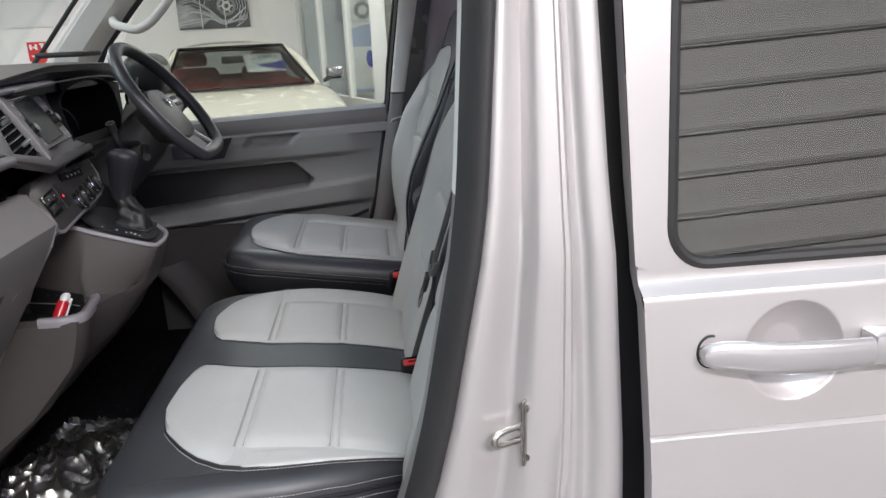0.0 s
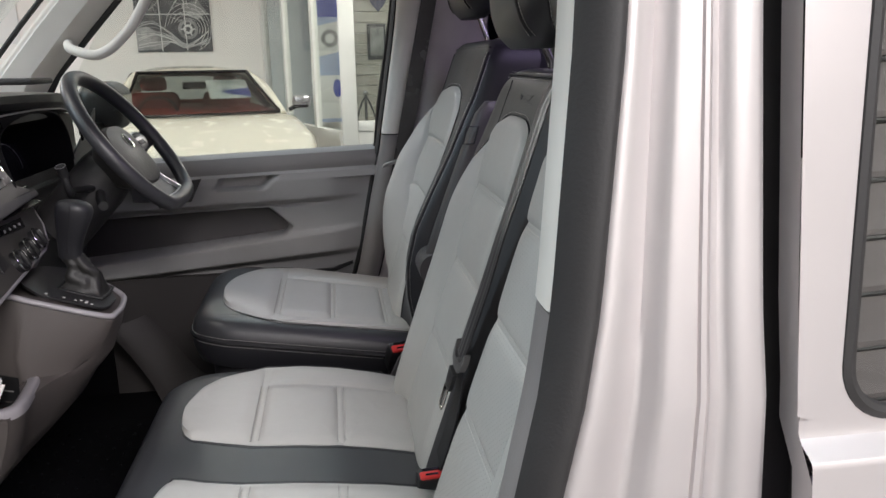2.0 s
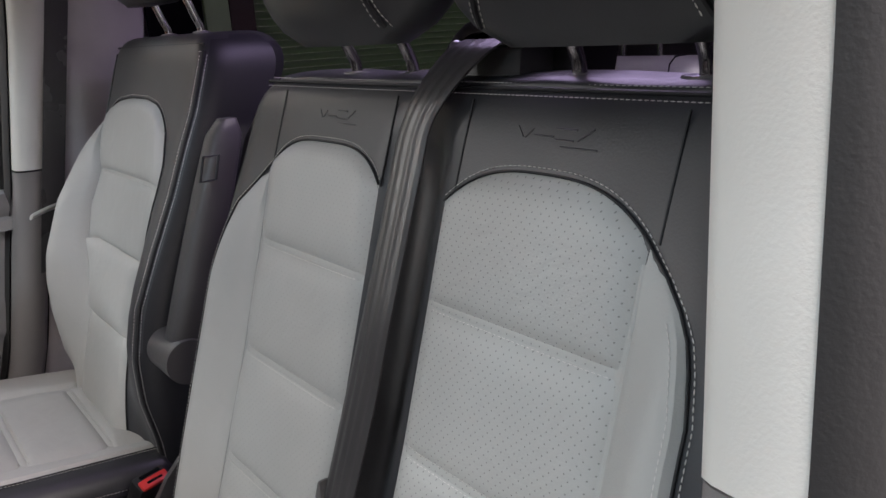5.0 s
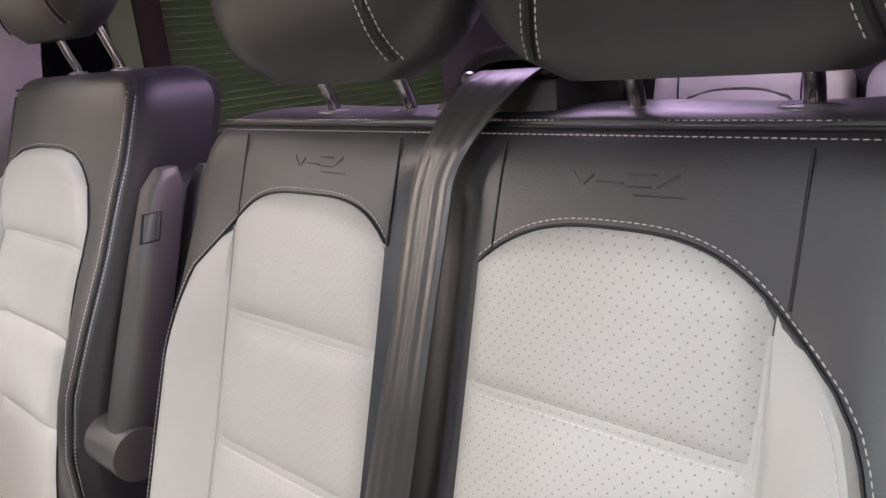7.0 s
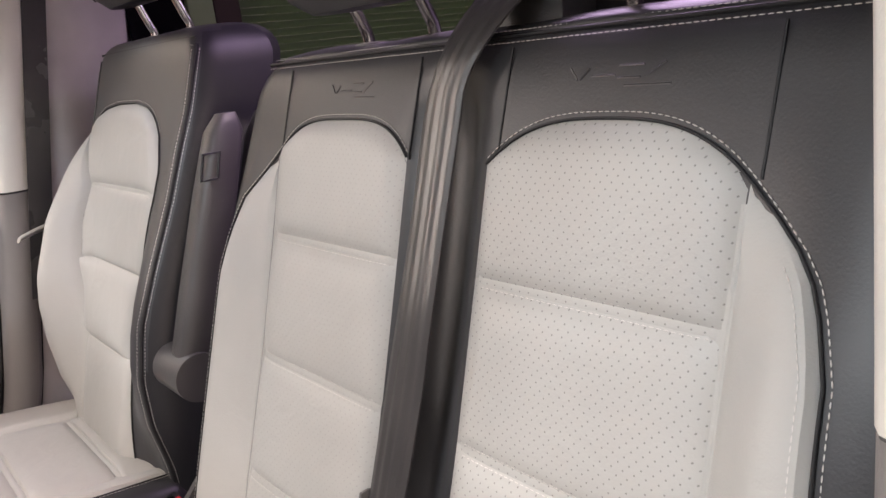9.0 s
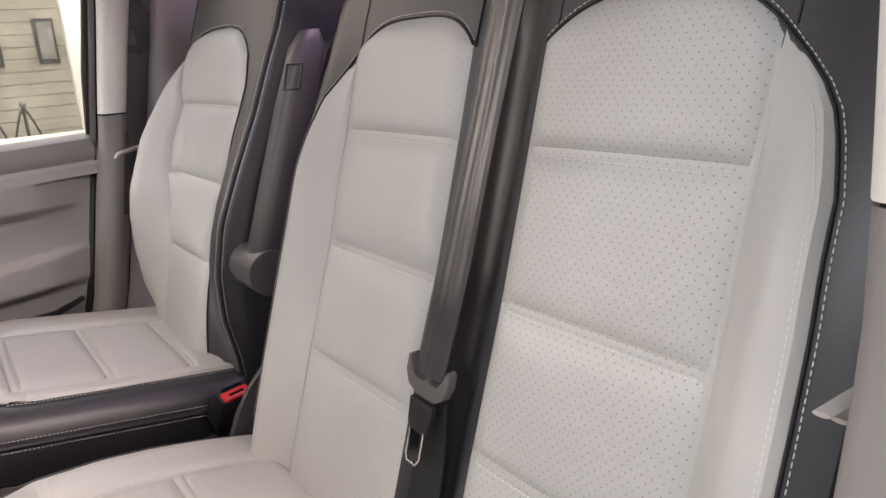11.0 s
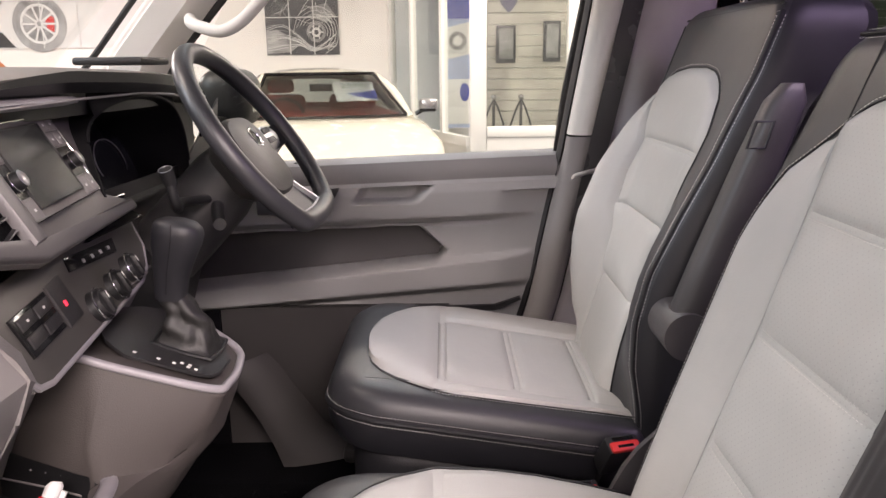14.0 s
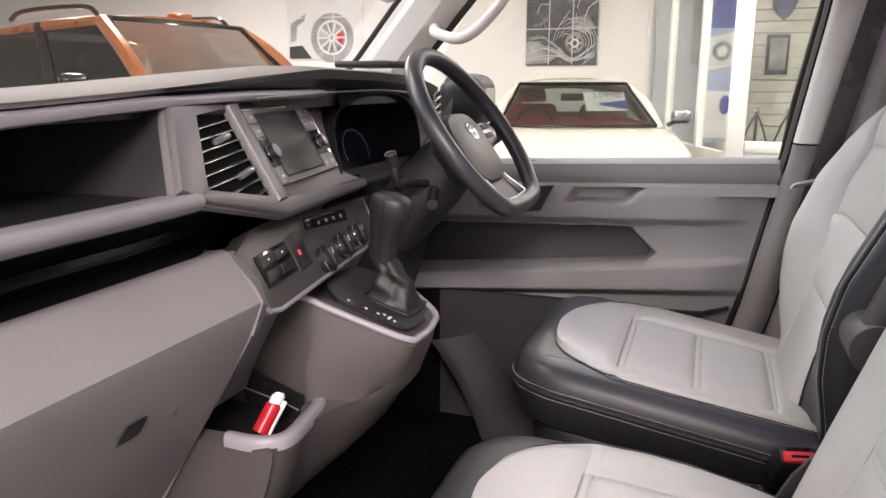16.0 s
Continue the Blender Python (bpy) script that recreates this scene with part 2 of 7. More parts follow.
M["print_dark"] = material("charcoal_print", (0.085, 0.085, 0.09), 0.55, vary=0.3, scale=6, bump=0)
M["print_blue"] = material("pale_blue_banner", (0.34, 0.42, 0.62), 0.5, vary=0.2, scale=4, bump=0)

# ---- building helpers ----


def finish(bm, name, mat, parent=None, label="", smooth=38):
    bmesh.ops.recalc_face_normals(bm, faces=bm.faces[:])
    for f in bm.faces:
        f.smooth = True
    limit = radians(smooth)
    for e in bm.edges:
        e.smooth = len(e.link_faces) == 2 and e.calc_face_angle(0) < limit
    me = bpy.data.meshes.new(name)
    bm.to_mesh(me)
    bm.free()
    me.materials.append(M[mat] if isinstance(mat, str) else mat)
    ob = new(name, me)
    if parent:
        ob.parent = parent
        ob.matrix_parent_inverse = Matrix.Translation(parent.matrix_basis.translation).inverted()
    if label:
        tagged(ob, label)
    return ob


def part(name, bm, mat, parent, label="", smooth=38):
    return finish(bm, name, mat, parent, label, smooth)


def thing(name, label, category, place=(0, 0, 0), group="", kind=""):
    ob = new(name)
    ob.location = place
    ob.empty_display_size = 0.1
    return tagged(ob, label, category, group, kind)


def box(x0, x1, y0, y1, z0, z1, r=0.0, seg=2, bm=None):
    bm2 = bmesh.new()
    bmesh.ops.create_cube(bm2, size=1, matrix=Matrix.Translation(((x0 + x1) / 2, (y0 + y1) / 2, (z0 + z1) / 2)) @ Matrix.Diagonal((x1 - x0, y1 - y0, z1 - z0, 1)))
    if r:
        bmesh.ops.bevel(bm2, geom=bm2.edges[:], offset=r, segments=seg, profile=0.5, affect="EDGES")
    return merge(bm, bm2)


def merge(bm, other):
    if bm is None:
        return other
    me = bpy.data.meshes.new("tmp")
    other.to_mesh(me)
    other.free()
    bm.from_mesh(me)
    bpy.data.meshes.remove(me)
    return bm


def move(bm, m):
    bmesh.ops.transform(bm, matrix=m, verts=bm.verts[:])
    return bm


def rod(a, b, r, r2=None, seg=16, bm=None, caps=True):
    a, b = Vector(a), Vector(b)
    bm2 = bmesh.new()
    bmesh.ops.create_cone(bm2, cap_ends=caps, segments=seg, radius1=r, radius2=r if r2 is None else r2, depth=(b - a).length,
                          matrix=Matrix.Translation((a + b) / 2) @ (b - a).to_track_quat("Z", "Y").to_matrix().to_4x4())
    return merge(bm, bm2)


def ball(place, sx, sy, sz, seg=20, bm=None):
    bm2 = bmesh.new()
    bmesh.ops.create_uvsphere(bm2, u_segments=seg, v_segments=seg // 2, radius=1, matrix=Matrix.Translation(place) @ Matrix.Diagonal((sx, sy, sz, 1)))
    return merge(bm, bm2)


def loft(rings, closed=True, caps=True, bm=None):
    """A skin over rings of as many points each."""
    bm = bm or bmesh.new()
    vs = [[bm.verts.new(p) for p in ring] for ring in rings]
    n = len(rings[0])
    for a, b in zip(vs, vs[1:]):
        for i in range(n if closed else n - 1):
            j = (i + 1) % n
            bm.faces.new((a[i], a[j], b[j], b[i]))
    if caps and closed:
        bm.faces.new(vs[0][::-1])
        bm.faces.new(vs[-1])
    return bm


def sweep(points, r, seg=10, closed=False, bm=None, flat=1.0):
    """A round (or flattened) bar along points."""
    pts = [Vector(p) for p in points]
    rings, n, last = [], len(pts), None
    for i, p in enumerate(pts):
        a = pts[(i - 1) % n] if closed or i else p
        b = pts[(i + 1) % n] if closed or i < n - 1 else p
        d = (b - a).normalized()
        side = d.orthogonal() if last is None else (last - d * last.dot(d))
        side.normalize()
        last = side
        up = d.cross(side)
        rings.append([p + r * (side * math.cos(k * math.tau / seg) + flat * up * math.sin(k * math.tau / seg)) for k in range(seg)])
    if closed:
        rings.append(rings[0])
        bm = loft(rings, caps=False, bm=bm)
        bmesh.ops.remove_doubles(bm, verts=bm.verts[:], dist=1e-5)
        return bm
    return loft(rings, bm=bm)


def patch(f, nu, nv, thick=0.004, bm=None):
    """A sheet f(u, v), u and v from 0 to 1, given thickness along its own normals (inwards)."""
    bm2 = bmesh.new()
    vs = [[bm2.verts.new(f(i / nu, j / nv)) for j in range(nv + 1)] for i in range(nu + 1)]
    for i in range(nu):
        for j in range(nv):
            bm2.faces.new((vs[i][j], vs[i + 1][j], vs[i + 1][j + 1], vs[i][j + 1]))
    if thick:
        bmesh.ops.recalc_face_normals(bm2, faces=bm2.faces[:])
        bmesh.ops.solidify(bm2, geom=bm2.faces[:], thickness=thick)
    return merge(bm, bm2)


def prism(poly, to3d, depth, r=0.0, bm=None):
    """A flat polygon in the plane to3d(a, b, c), from c = 0 to c = depth."""
    bm2 = bmesh.new()
    lo = [bm2.verts.new(to3d(a, b, 0)) for a, b in poly]
    hi = [bm2.verts.new(to3d(a, b, depth)) for a, b in poly]
    n = len(poly)
    bm2.faces.new(lo[::-1])
    top = bm2.faces.new(hi)
    for i in range(n):
        bm2.faces.new((lo[i], lo[(i + 1) % n], hi[(i + 1) % n], hi[i]))
    if r:
        bmesh.ops.bevel(bm2, geom=list(top.edges), offset=r, segments=2, profile=0.5, affect="EDGES", clamp_overlap=True)
    return merge(bm, bm2)


def strip(profile, ys, thick=0.005, bm=None):
    """A profile of (x, z) run along y; profile may be a function of y."""
    n = len(profile(ys[0]) if callable(profile) else profile) - 1
    get = profile if callable(profile) else (lambda y: profile)
    def f(u, v):
        k = u * (len(ys) - 1)
        i = min(int(k), len(ys) - 2)
        y = ys[i] + (ys[i + 1] - ys[i]) * (k - i)
        x, z = get(y)[round(v * n)]
        return (x, y, z)
    return patch(f, len(ys) - 1, n, thick, bm)


def smoothed(pts, n=6):
    """Catmull-Rom through points."""
    pts = [Vector(p) for p in pts]
    out = []
    for i in range(len(pts) - 1):
        p0, p1, p2, p3 = pts[max(i - 1, 0)], pts[i], pts[i + 1], pts[min(i + 2, len(pts) - 1)]
        for k in range(n):
            t = k / n
            out.append(0.5 * (2 * p1 + (p2 - p0) * t + (2 * p0 - 5 * p1 + 4 * p2 - p3) * t * t + (3 * p1 - p0 - 3 * p2 + p3) * t ** 3))
    return out + [pts[-1]]


def stitches(lines, length=0.0036, gap=0.0017, r=0.00052):
    """White thread: short bars along lines."""
    bm = bmesh.new()
    for line in lines:
        line = [Vector(p) for p in line]
        cum = [0.0]
        for a, b in zip(line, line[1:]):
            cum.append(cum[-1] + (b - a).length)
        def at(s):
            for i in range(len(line) - 1):
                if s <= cum[i + 1] + 1e-9:
                    return line[i].lerp(line[i + 1], (s - cum[i]) / max(1e-9, cum[i + 1] - cum[i]))
            return line[-1]
        s = 0.0
        while s + length < cum[-1]:
            a, b = at(s), at(s + length)
            d = (b - a).normalized()
            side = d.orthogonal().normalized()
            up = d.cross(side)
            ends = []
            for p, q in ((a, 0.55), (a.lerp(b, 0.5), 1.0), (b, 0.55)):
                ends.append([bm.verts.new(p + r * q * (side * x + up * y)) for x, y in ((1, 0), (0, 1), (-1, 0), (0, -1))])
            for e, g in zip(ends, ends[1:]):
                for i in range(4):
                    bm.faces.new((e[i], e[(i + 1) % 4], g[(i + 1) % 4], g[i]))
            bm.faces.new(ends[0][::-1])
            bm.faces.new(ends[-1])
            s += length + gap
    return bm


def lerp(a, b, t):
    return a + (b - a) * t


def table(rows, z):
    """Straight lines between rows of (z, value)."""
    if z <= rows[0][0]:
        return rows[0][1]
    for (z0, v0), (z1, v1) in zip(rows, rows[1:]):
        if z <= z1:
            return lerp(v0, v1, (z - z0) / (z1 - z0))
    return rows[-1][1]


def ease(t):
    t = min(1, max(0, t))
    return t * t * (3 - 2 * t)

# ---- seats ----
BACK = [(0.80, -0.066), (0.86, -0.048), (0.995, -0.004), (1.128, 0.041), (1.259, 0.081), (1.353, 0.109), (1.44, 0.140), (1.52, 0.168)]


def recline(z):
    return table(BACK, z)


def puffed(u, v, high, rim=0.003, pu=12, pv=9):
    e = (1 - abs(2 * u - 1) ** pu) * (1 - abs(2 * v - 1) ** pv)
    return -rim + (high + rim) * e ** 0.6


def sew(lines, parent):
    """One seam of white thread for each line."""
    for line in lines:
        tagged(part("stitching", stitches([line]), "thread", parent), kind="stuff")


def back_shell(front, y0, y1, zb, zt, thick, corner=0.05):
    rings = []
    levels = [(lerp(zb, zt - 0.06, k / 14), 0.0) for k in range(15)]
    levels += [(zt - 0.06 + 0.06 * math.sin(a), 1 - math.cos(a)) for a in (0.25, 0.5, 0.75, 0.95, 1.15, 1.35, 1.5)]
    for z, bend in levels:
        inset = corner * bend
        ring, n, r = [], 44, 0.035
        a, b = y0 + inset, y1 - inset
        for k in range(n + 1):
            y = lerp(a, b, k / n)
            d = max(0.0, r - min(y - a, b - y)) / r
            ring.append((front(y, z) + 0.024 * bend ** 2 + r * (1 - math.sqrt(max(0, 1 - d * d))), y, z))
        for k in range(13):
            y = lerp(b, a, k / 12)
            d = max(0.0, r - min(y - a, b - y)) / r
            ring.append((recline(z) + thick - 0.06 * bend - r * (1 - math.sqrt(max(0, 1 - d * d))), y, z))
        rings.append(ring)
    return loft(rings)


def side_fall(u):
    return max(0.0, 1 - abs(2 * u - 1) ** 12) ** 0.6


def back_panel(front, yl, yr, z0, z1, high=0.009, nu=18, nv=16, lo=0.0, hi=0.0):
    """yl, yr: functions of z; z0, z1: functions of u; lo, hi: how full it stays at its lower and upper seam."""
    def f(u, v):
        z = lerp(z0(u), z1(u), v)
        y = lerp(yl(z), yr(z), u)
        edge = lo if v < 0.5 else hi
        full = lerp(edge, 1, max(0.0, 1 - abs(2 * v - 1) ** (5 if edge else 9)) ** 0.65)
        return (front(y, z) - (high + 0.003) * side_fall(u) * full, y, z)
    return patch(f, nu, nv, 0.005)


def const(c):
    return lambda *_: c


def plan_ring(x0, x1, y0, y1, rf, rb, top, inset, drop, n=7):
    """A rounded outline in plan; the front is at x0."""
    x0, x1, y0, y1 = x0 + inset, x1 - inset, y0 + inset, y1 - inset
    rf, rb = max(0.005, rf - inset), max(0.005, rb - inset)
    pts = []
    for cx, cy, r, a in ((x0 + rf, y0 + rf, rf, 180), (x1 - rb, y0 + rb, rb, 270), (x1 - rb, y1 - rb, rb, 0), (x0 + rf, y1 - rf, rf, 90)):
        for k in range(n + 1):
            t = radians(a + 90 * k / n)
            x, y = cx + r * math.cos(t), cy + r * math.sin(t)
            pts.append((x, y, top(x) - drop))
    return pts


def cushion_shell(x0, x1, y0, y1, rf, top, depth):
    levels = [(0.012, depth), (0.0, depth * 0.72), (0.0, 0.035), (0.004, 0.02), (0.012, 0.009), (0.024, 0.002), (0.05, 0.0), (0.09, 0.0)]
    return loft([plan_ring(x0, x1, y0, y1, rf, 0.03, top, i, d) for i, d in levels])


def headrest(parent, yc, width, zb, height, posts, zseat, xc=0.125, pairs=(-1, 1), metal="post_steel", xp=0.180):
    bm = bmesh.new()
    rings = []
    for k in range(13):
        v = k / 12
        z = zb + height * v
        bulge = math.sin(math.pi * min(1, max(0, v * 0.94 + 0.03))) ** 0.42
        ring = []
        for j in range(28):
            a = math.tau * j / 28
            c, s = math.cos(a), math.sin(a)
            ring.append((xc + 0.02 * v + 0.058 * bulge * abs(c) ** 0.75 * math.copysign(1, c), yc + width / 2 * (0.80 + 0.20 * bulge) * bulge ** 0.5 * abs(s) ** 0.6 * math.copysign(1, s), z))
        rings.append(ring)
    loft(rings, bm=bm)
    pad = part("headrest", bm, "leather_dark", parent, "charcoal leather headrest with stitched piping")
    lines = []
    for off in [s * q for s in pairs for q in (0.262, 0.300)]:
        line = []
        for v in (0.08, 0.14, 0.2, 0.3, 0.4, 0.5, 0.6, 0.7, 0.8, 0.9):
            bulge = math.sin(math.pi * (v * 0.94 + 0.03)) ** 0.42
            o = off * (1.12 - 0.22 * math.sin(math.pi * v) if abs(off) > 0 else 1)
            half = 0.5 * (0.80 + 0.20 * bulge) * bulge ** 0.5
            sn = min(1, (abs(o) / half) ** (1 / 0.6))
            line.append((xc + 0.02 * v - 0.058 * bulge * math.sqrt(1 - sn * sn) ** 0.75 - 0.0008, yc + width * o, zb + height * v))
        lines.append(line)
    sew(lines, pad)
    for a, b in zip(lines[::2], lines[1::2]):
        part("groove", sweep([(Vector(p) + Vector(q)) / 2 + Vector((-0.0006, 0, 0)) for p, q in zip(a, b)], 0.0022, 6), "seat_side", pad)
    for py in posts:
        part("post", sweep(smoothed([(xp, py, zseat - 0.02), (xp, py, zseat + 0.008), (xp - 0.008, py, zseat + 0.028), (xc + 0.012, py, zb + 0.06)], 3), 0.0065, 14), metal, parent, "bright steel headrest post" if metal == "chrome" else "dark steel headrest post")
        part("collar", loft([[(xp + 0.013 * k * math.cos(q), py + 0.022 * k * math.sin(q), z) for q in np.linspace(0, math.tau, 24, endpoint=False)] for k, z in ((1.0, zseat - 0.006), (1.0, zseat + 0.0005), (0.92, zseat + 0.003), (0.5, zseat + 0.004))]), "collar_grey", parent)


# the two-place passenger bench
bench = thing("passenger_bench_seat", "two-place cab bench in charcoal leather with perforated pale grey centre panels", "seat", (-0.2, -0.34, 0.5))


def bench_front(y, z):
    low = ease((1.40 - z) / 0.2)
    b = 0.028 * ease((-0.60 - y) / 0.05) * low + 0.024 * ease((y + 0.05) / 0.06) * low
    mid = 0.026 * ease(1.25 - abs(y + 0.335) / 0.038) * ease((1.43 - z) / 0.06)
    return recline(z) - b + mid


part("backrest", back_shell(bench_front, -0.716, 0.042, 0.80, 1.452, 0.115), "leather_dark", bench)
SEAMS = (0.828, 1.002, 1.133, 1.265)


def seam_bands(front, seams, y0, y1, parent, lift=0.0042, mat="leather_light"):
    """Flat narrow bands along the cross seams."""
    for s in seams:
        a, b = (y0(s), y1(s)) if callable(y0) else (y0, y1)
        part("seam_band", patch(lambda u, v, s=s, a=a, b=b: (front(lerp(a, b, u), s + 0.0125 * (v - 0.5)) - (lift + 0.0013 * math.sin(math.pi * v) ** 0.4) * side_fall(u), lerp(a, b, u), s + 0.0125 * (v - 0.5)), 36, 8, 0.0), mat, parent)


def bench_columns(inner, outer, arch_mid, arch_edge, sharp, mat):
    # centre panels, from the cushion up to the arch
    for k in range(4):
        z0 = const(SEAMS[k])
        z1 = const(SEAMS[k + 1]) if k < 3 else (lambda u: arch_mid - (arch_mid - arch_edge) * abs(2 * u - 1) ** sharp)
        part("seat_panel", back_panel(bench_front, const(inner), const(outer), z0, z1, lo=0.26, hi=0.26 if k < 3 else 0.0), mat, bench, "perforated pale grey leather panel")


ARCH_P, ARCH_M = (-0.605, -0.388, 1.386, 1.352, 2.9), (-0.285, -0.060, 1.387, 1.354, 3.6)
bench_columns(*ARCH_P, "leather_perf")
bench_columns(*ARCH_M, "leather_fine")
OUT_P = [(0.86, -0.676), (1.188, -0.672), (1.26, -0.667), (1.30, -0.655), (1.325, -0.637), (1.344, -0.613)]
OUT_M = [(0.86, 0.022), (1.128, 0.026), (1.22, 0.020), (1.264, 0.012), (1.302, -0.001), (1.329, -0.028), (1.350, -0.054)]
part("bolster", back_panel(bench_front, lambda z: table(OUT_P, z), const(-0.605), const(0.830), lambda u: lerp(1.336, 1.3525, u), 0.004, 12, 30), "leather_light", bench, "pale grey side bolster")
part("bolster", back_panel(bench_front, const(-0.060), lambda z: table(OUT_M, z), const(0.830), lambda u: lerp(1.3515, 1.336, u), 0.004, 8, 30), "leather_light", bench, "pale grey side bolster")


def on_back(front, y, z, lift=0.0008):
    return (front(y, z) - lift, y, z)


lines = []
for inner, outer, *_ in (ARCH_P, ARCH_M):
    for s in SEAMS[1:]:
        for d in (-0.0075, 0.0075):
            lines.append([on_back(bench_front, lerp(inner + 0.010, outer - 0.010, k / 12), s + d * 0.62, 0.0062 * side_fall(0.046 + 0.908 * k / 12)) for k in range(13)])
seam_bands(bench_front, SEAMS[1:], -0.603, -0.391, bench, mat="leather_perf")
seam_bands(bench_front, SEAMS[1:], -0.283, -0.062, bench, mat="leather_fine")
def panel_edge(inner, outer, mid, edge, sharp, side, grow):
    """Outline over the arch and down the outer bolster."""
    pts = []
    for k in range(25):
        u = k / 24 if side > 0 else 1 - k / 24
        pts.append((lerp(inner, outer, u) , mid + grow - (mid - edge) * abs(2 * u - 1) ** sharp))
    tab = OUT_P if side < 0 else OUT_M
    for z in np.linspace(1.335, 0.89, 30):
        pts.append((table(tab, z) + side * grow, z))
    if grow >= 0:
        pts = [p for p in pts if (p[0] - (outer if side > 0 else inner)) * side < 0.003 or p[1] < 1.345]
    return pts
for args in ((*ARCH_P, -1), (*ARCH_M, 1)):
    part("piping", sweep([on_back(bench_front, y, z, 0.0015) for y, z in panel_edge(*args, 0.0012)], 0.0012, 8), "seat_side", bench)
    lines.append([on_back(bench_front, y, z, 0.0085) for y, z in panel_edge(*args, -0.009)[3:21]])
    lines.append([on_back(bench_front, y, z, 0.0009) for y, z in panel_edge(*args, 0.0055)])
lines.append([on_back(bench_front, table(OUT_P, z) + 0.009, z, 0.0068) for z in np.linspace(0.9, 1.315, 40)])
for z, dx in ((1.4440, 0.0052), (1.4530, 0.0112)):
    lines.append([(bench_front(y, z) + dx, y, z) for y in np.linspace(-0.675, 0.004, 60)])
sew(lines, bench)
# seams of the dark top, sunk creases beside piping
for y in (-0.612, -0.398, -0.287, -0.060):
    part("piping", sweep([on_back(bench_front, y, z, 0.0) for z in np.linspace(1.353, 1.440, 9)], 0.0011, 6), "seat_side", bench)
part("piping", sweep([(bench_front(y, 1.449) + 0.0090, y, 1.4485) for y in np.linspace(-0.68, 0.008, 30)], 0.0022, 8), "seat_side", bench)
def top_roll(u, v):
    """Soft leather top of the backrest, behind the double seam."""
    a, b = v * 8, min(1, 16 * min(u, 1 - u))
    sec = [(0.0, 1.4490), (0.0015, 1.4535), (0.008, 1.4570), (0.025, 1.4592), (0.050, 1.4595), (0.075, 1.4575), (0.090, 1.4500), (0.094, 1.4350), (0.092, 1.4000)]
    i = min(int(a + 1e-6), 7)
    x, z = (lerp(p, q, a - i) for p, q in zip(sec[i], sec[i + 1]))
    y = lerp(-0.682, 0.010, u)
    return (bench_front(y, 1.449) + 0.0110 + x, y, z - 0.010 * (1 - b) ** 2 + 0.0012 * math.sin(u * 23 + 1))
part("top_roll", patch(top_roll, 48, 16, 0.003), "leather_dark", bench, "charcoal leather top behind the double seam", 60)
for a, b in ((-0.640, -0.396), (-0.274, -0.002)):
    part("panel_base", patch(lambda u, v, a=a, b=b: (bench_front(lerp(a, b, u), lerp(0.832, 1.29, v)) - 0.0028, lerp(a, b, u), lerp(0.832, 1.29, v)), 60, 40, 0.0), "leather_light", bench)
for inner, outer, mid, edge, sharp in (ARCH_P, ARCH_M):
    def under_arch(u, v):
        y, z = lerp(inner + 0.006, outer - 0.006, u), lerp(1.28, mid - 0.0040 - (mid - edge) * abs(2 * u - 1) ** sharp, v)
        return (bench_front(y, z) - 0.0030, y, z)
    part("panel_base", patch(under_arch, 24, 10, 0.0), "leather_light", bench)
part("seam_cord", sweep([on_back(bench_front, -0.605, z, -0.0016) for z in np.linspace(0.84, 1.338, 30)], 0.0045, 8), "leather_light", bench)
# thin grey cord paints the shadow line between panel and bolster
part("crease", sweep([on_back(bench_front, -0.060, z, 0.0030) for z in np.linspace(0.84, 1.350, 24)], 0.0007, 6), "crease", bench)
# embossed mark: faint pressed bars
for yc, wide in ((-0.503, 1.0), (-0.185, 0.9)):
    for a, b, c, d in ((-0.044, 0.009, -0.037, 0.001), (-0.034, 0.001, -0.027, 0.008), (-0.024, 0.003, -0.004, 0.003), (-0.002, 0.009, 0.018, 0.009), (-0.002, 0.001, 0.016, 0.001), (0.020, 0.001, 0.034, 0.010), (0.004, -0.004, 0.040, -0.004)):
        part("embossed_mark", sweep([on_back(bench_front, yc - lerp(a, c, k / 3) * wide, 1.412 + lerp(b, d, k / 3), -0.0003) for k in range(4)], 0.0011, 5, flat=0.6), "emboss", bench, "faint embossed mark")
def bench_top(x):
    return table([(-0.52, 0.884), (-0.40, 0.887), (-0.32, 0.884), (-0.25, 0.879), (-0.185, 0.871), (-0.12, 0.858), (-0.046, 0.839), (0.0, 0.826), (0.05, 0.815)], x)


def outline_panel(top, near, far, xa, xb, high=0.009, nu=16, nv=14, front=False):
    """A puffed cushion panel between two edges near(x) and far(x)."""
    def f(u, v):
        v = v ** 1.8 if front else v
        x = lerp(xa, xb, v)
        y = lerp(near(x), far(x), u)
        return (x, y, top(x) + 0.0014 + puffed(u, 0.5 + 0.5 * v if front else v, high, pu=9))
    return patch(f, nu, nv, 0.005)


def draw_in(x, y):
    """The bench's outer edge runs inwards towards the backrest."""
    return y + table([(-0.45, 0.0), (-0.31, 0.022), (-0.245, 0.030), (-0.163, 0.057), (-0.082, 0.10), (0.0, 0.125)], x) * ease((-0.50 - y) / 0.18)
bm = cushion_shell(-0.515, 0.01, -0.735, 0.092, 0.10, bench_top, 0.15)
bmesh.ops.subdivide_edges(bm, edges=[e for e in bm.edges if abs(e.verts[0].co.x - e.verts[1].co.x) > 0.2], cuts=14)
for v in bm.verts:
    v.co.z += bench_top(v.co.x) - lerp(bench_top(-0.415), bench_top(-0.02), (v.co.x + 0.415) / 0.395) if -0.41 < v.co.x < -0.021 else 0
    v.co.z = min(v.co.z, bench_top(v.co.x) - 0.0012)
    v.co.y = draw_in(v.co.x, v.co.y)
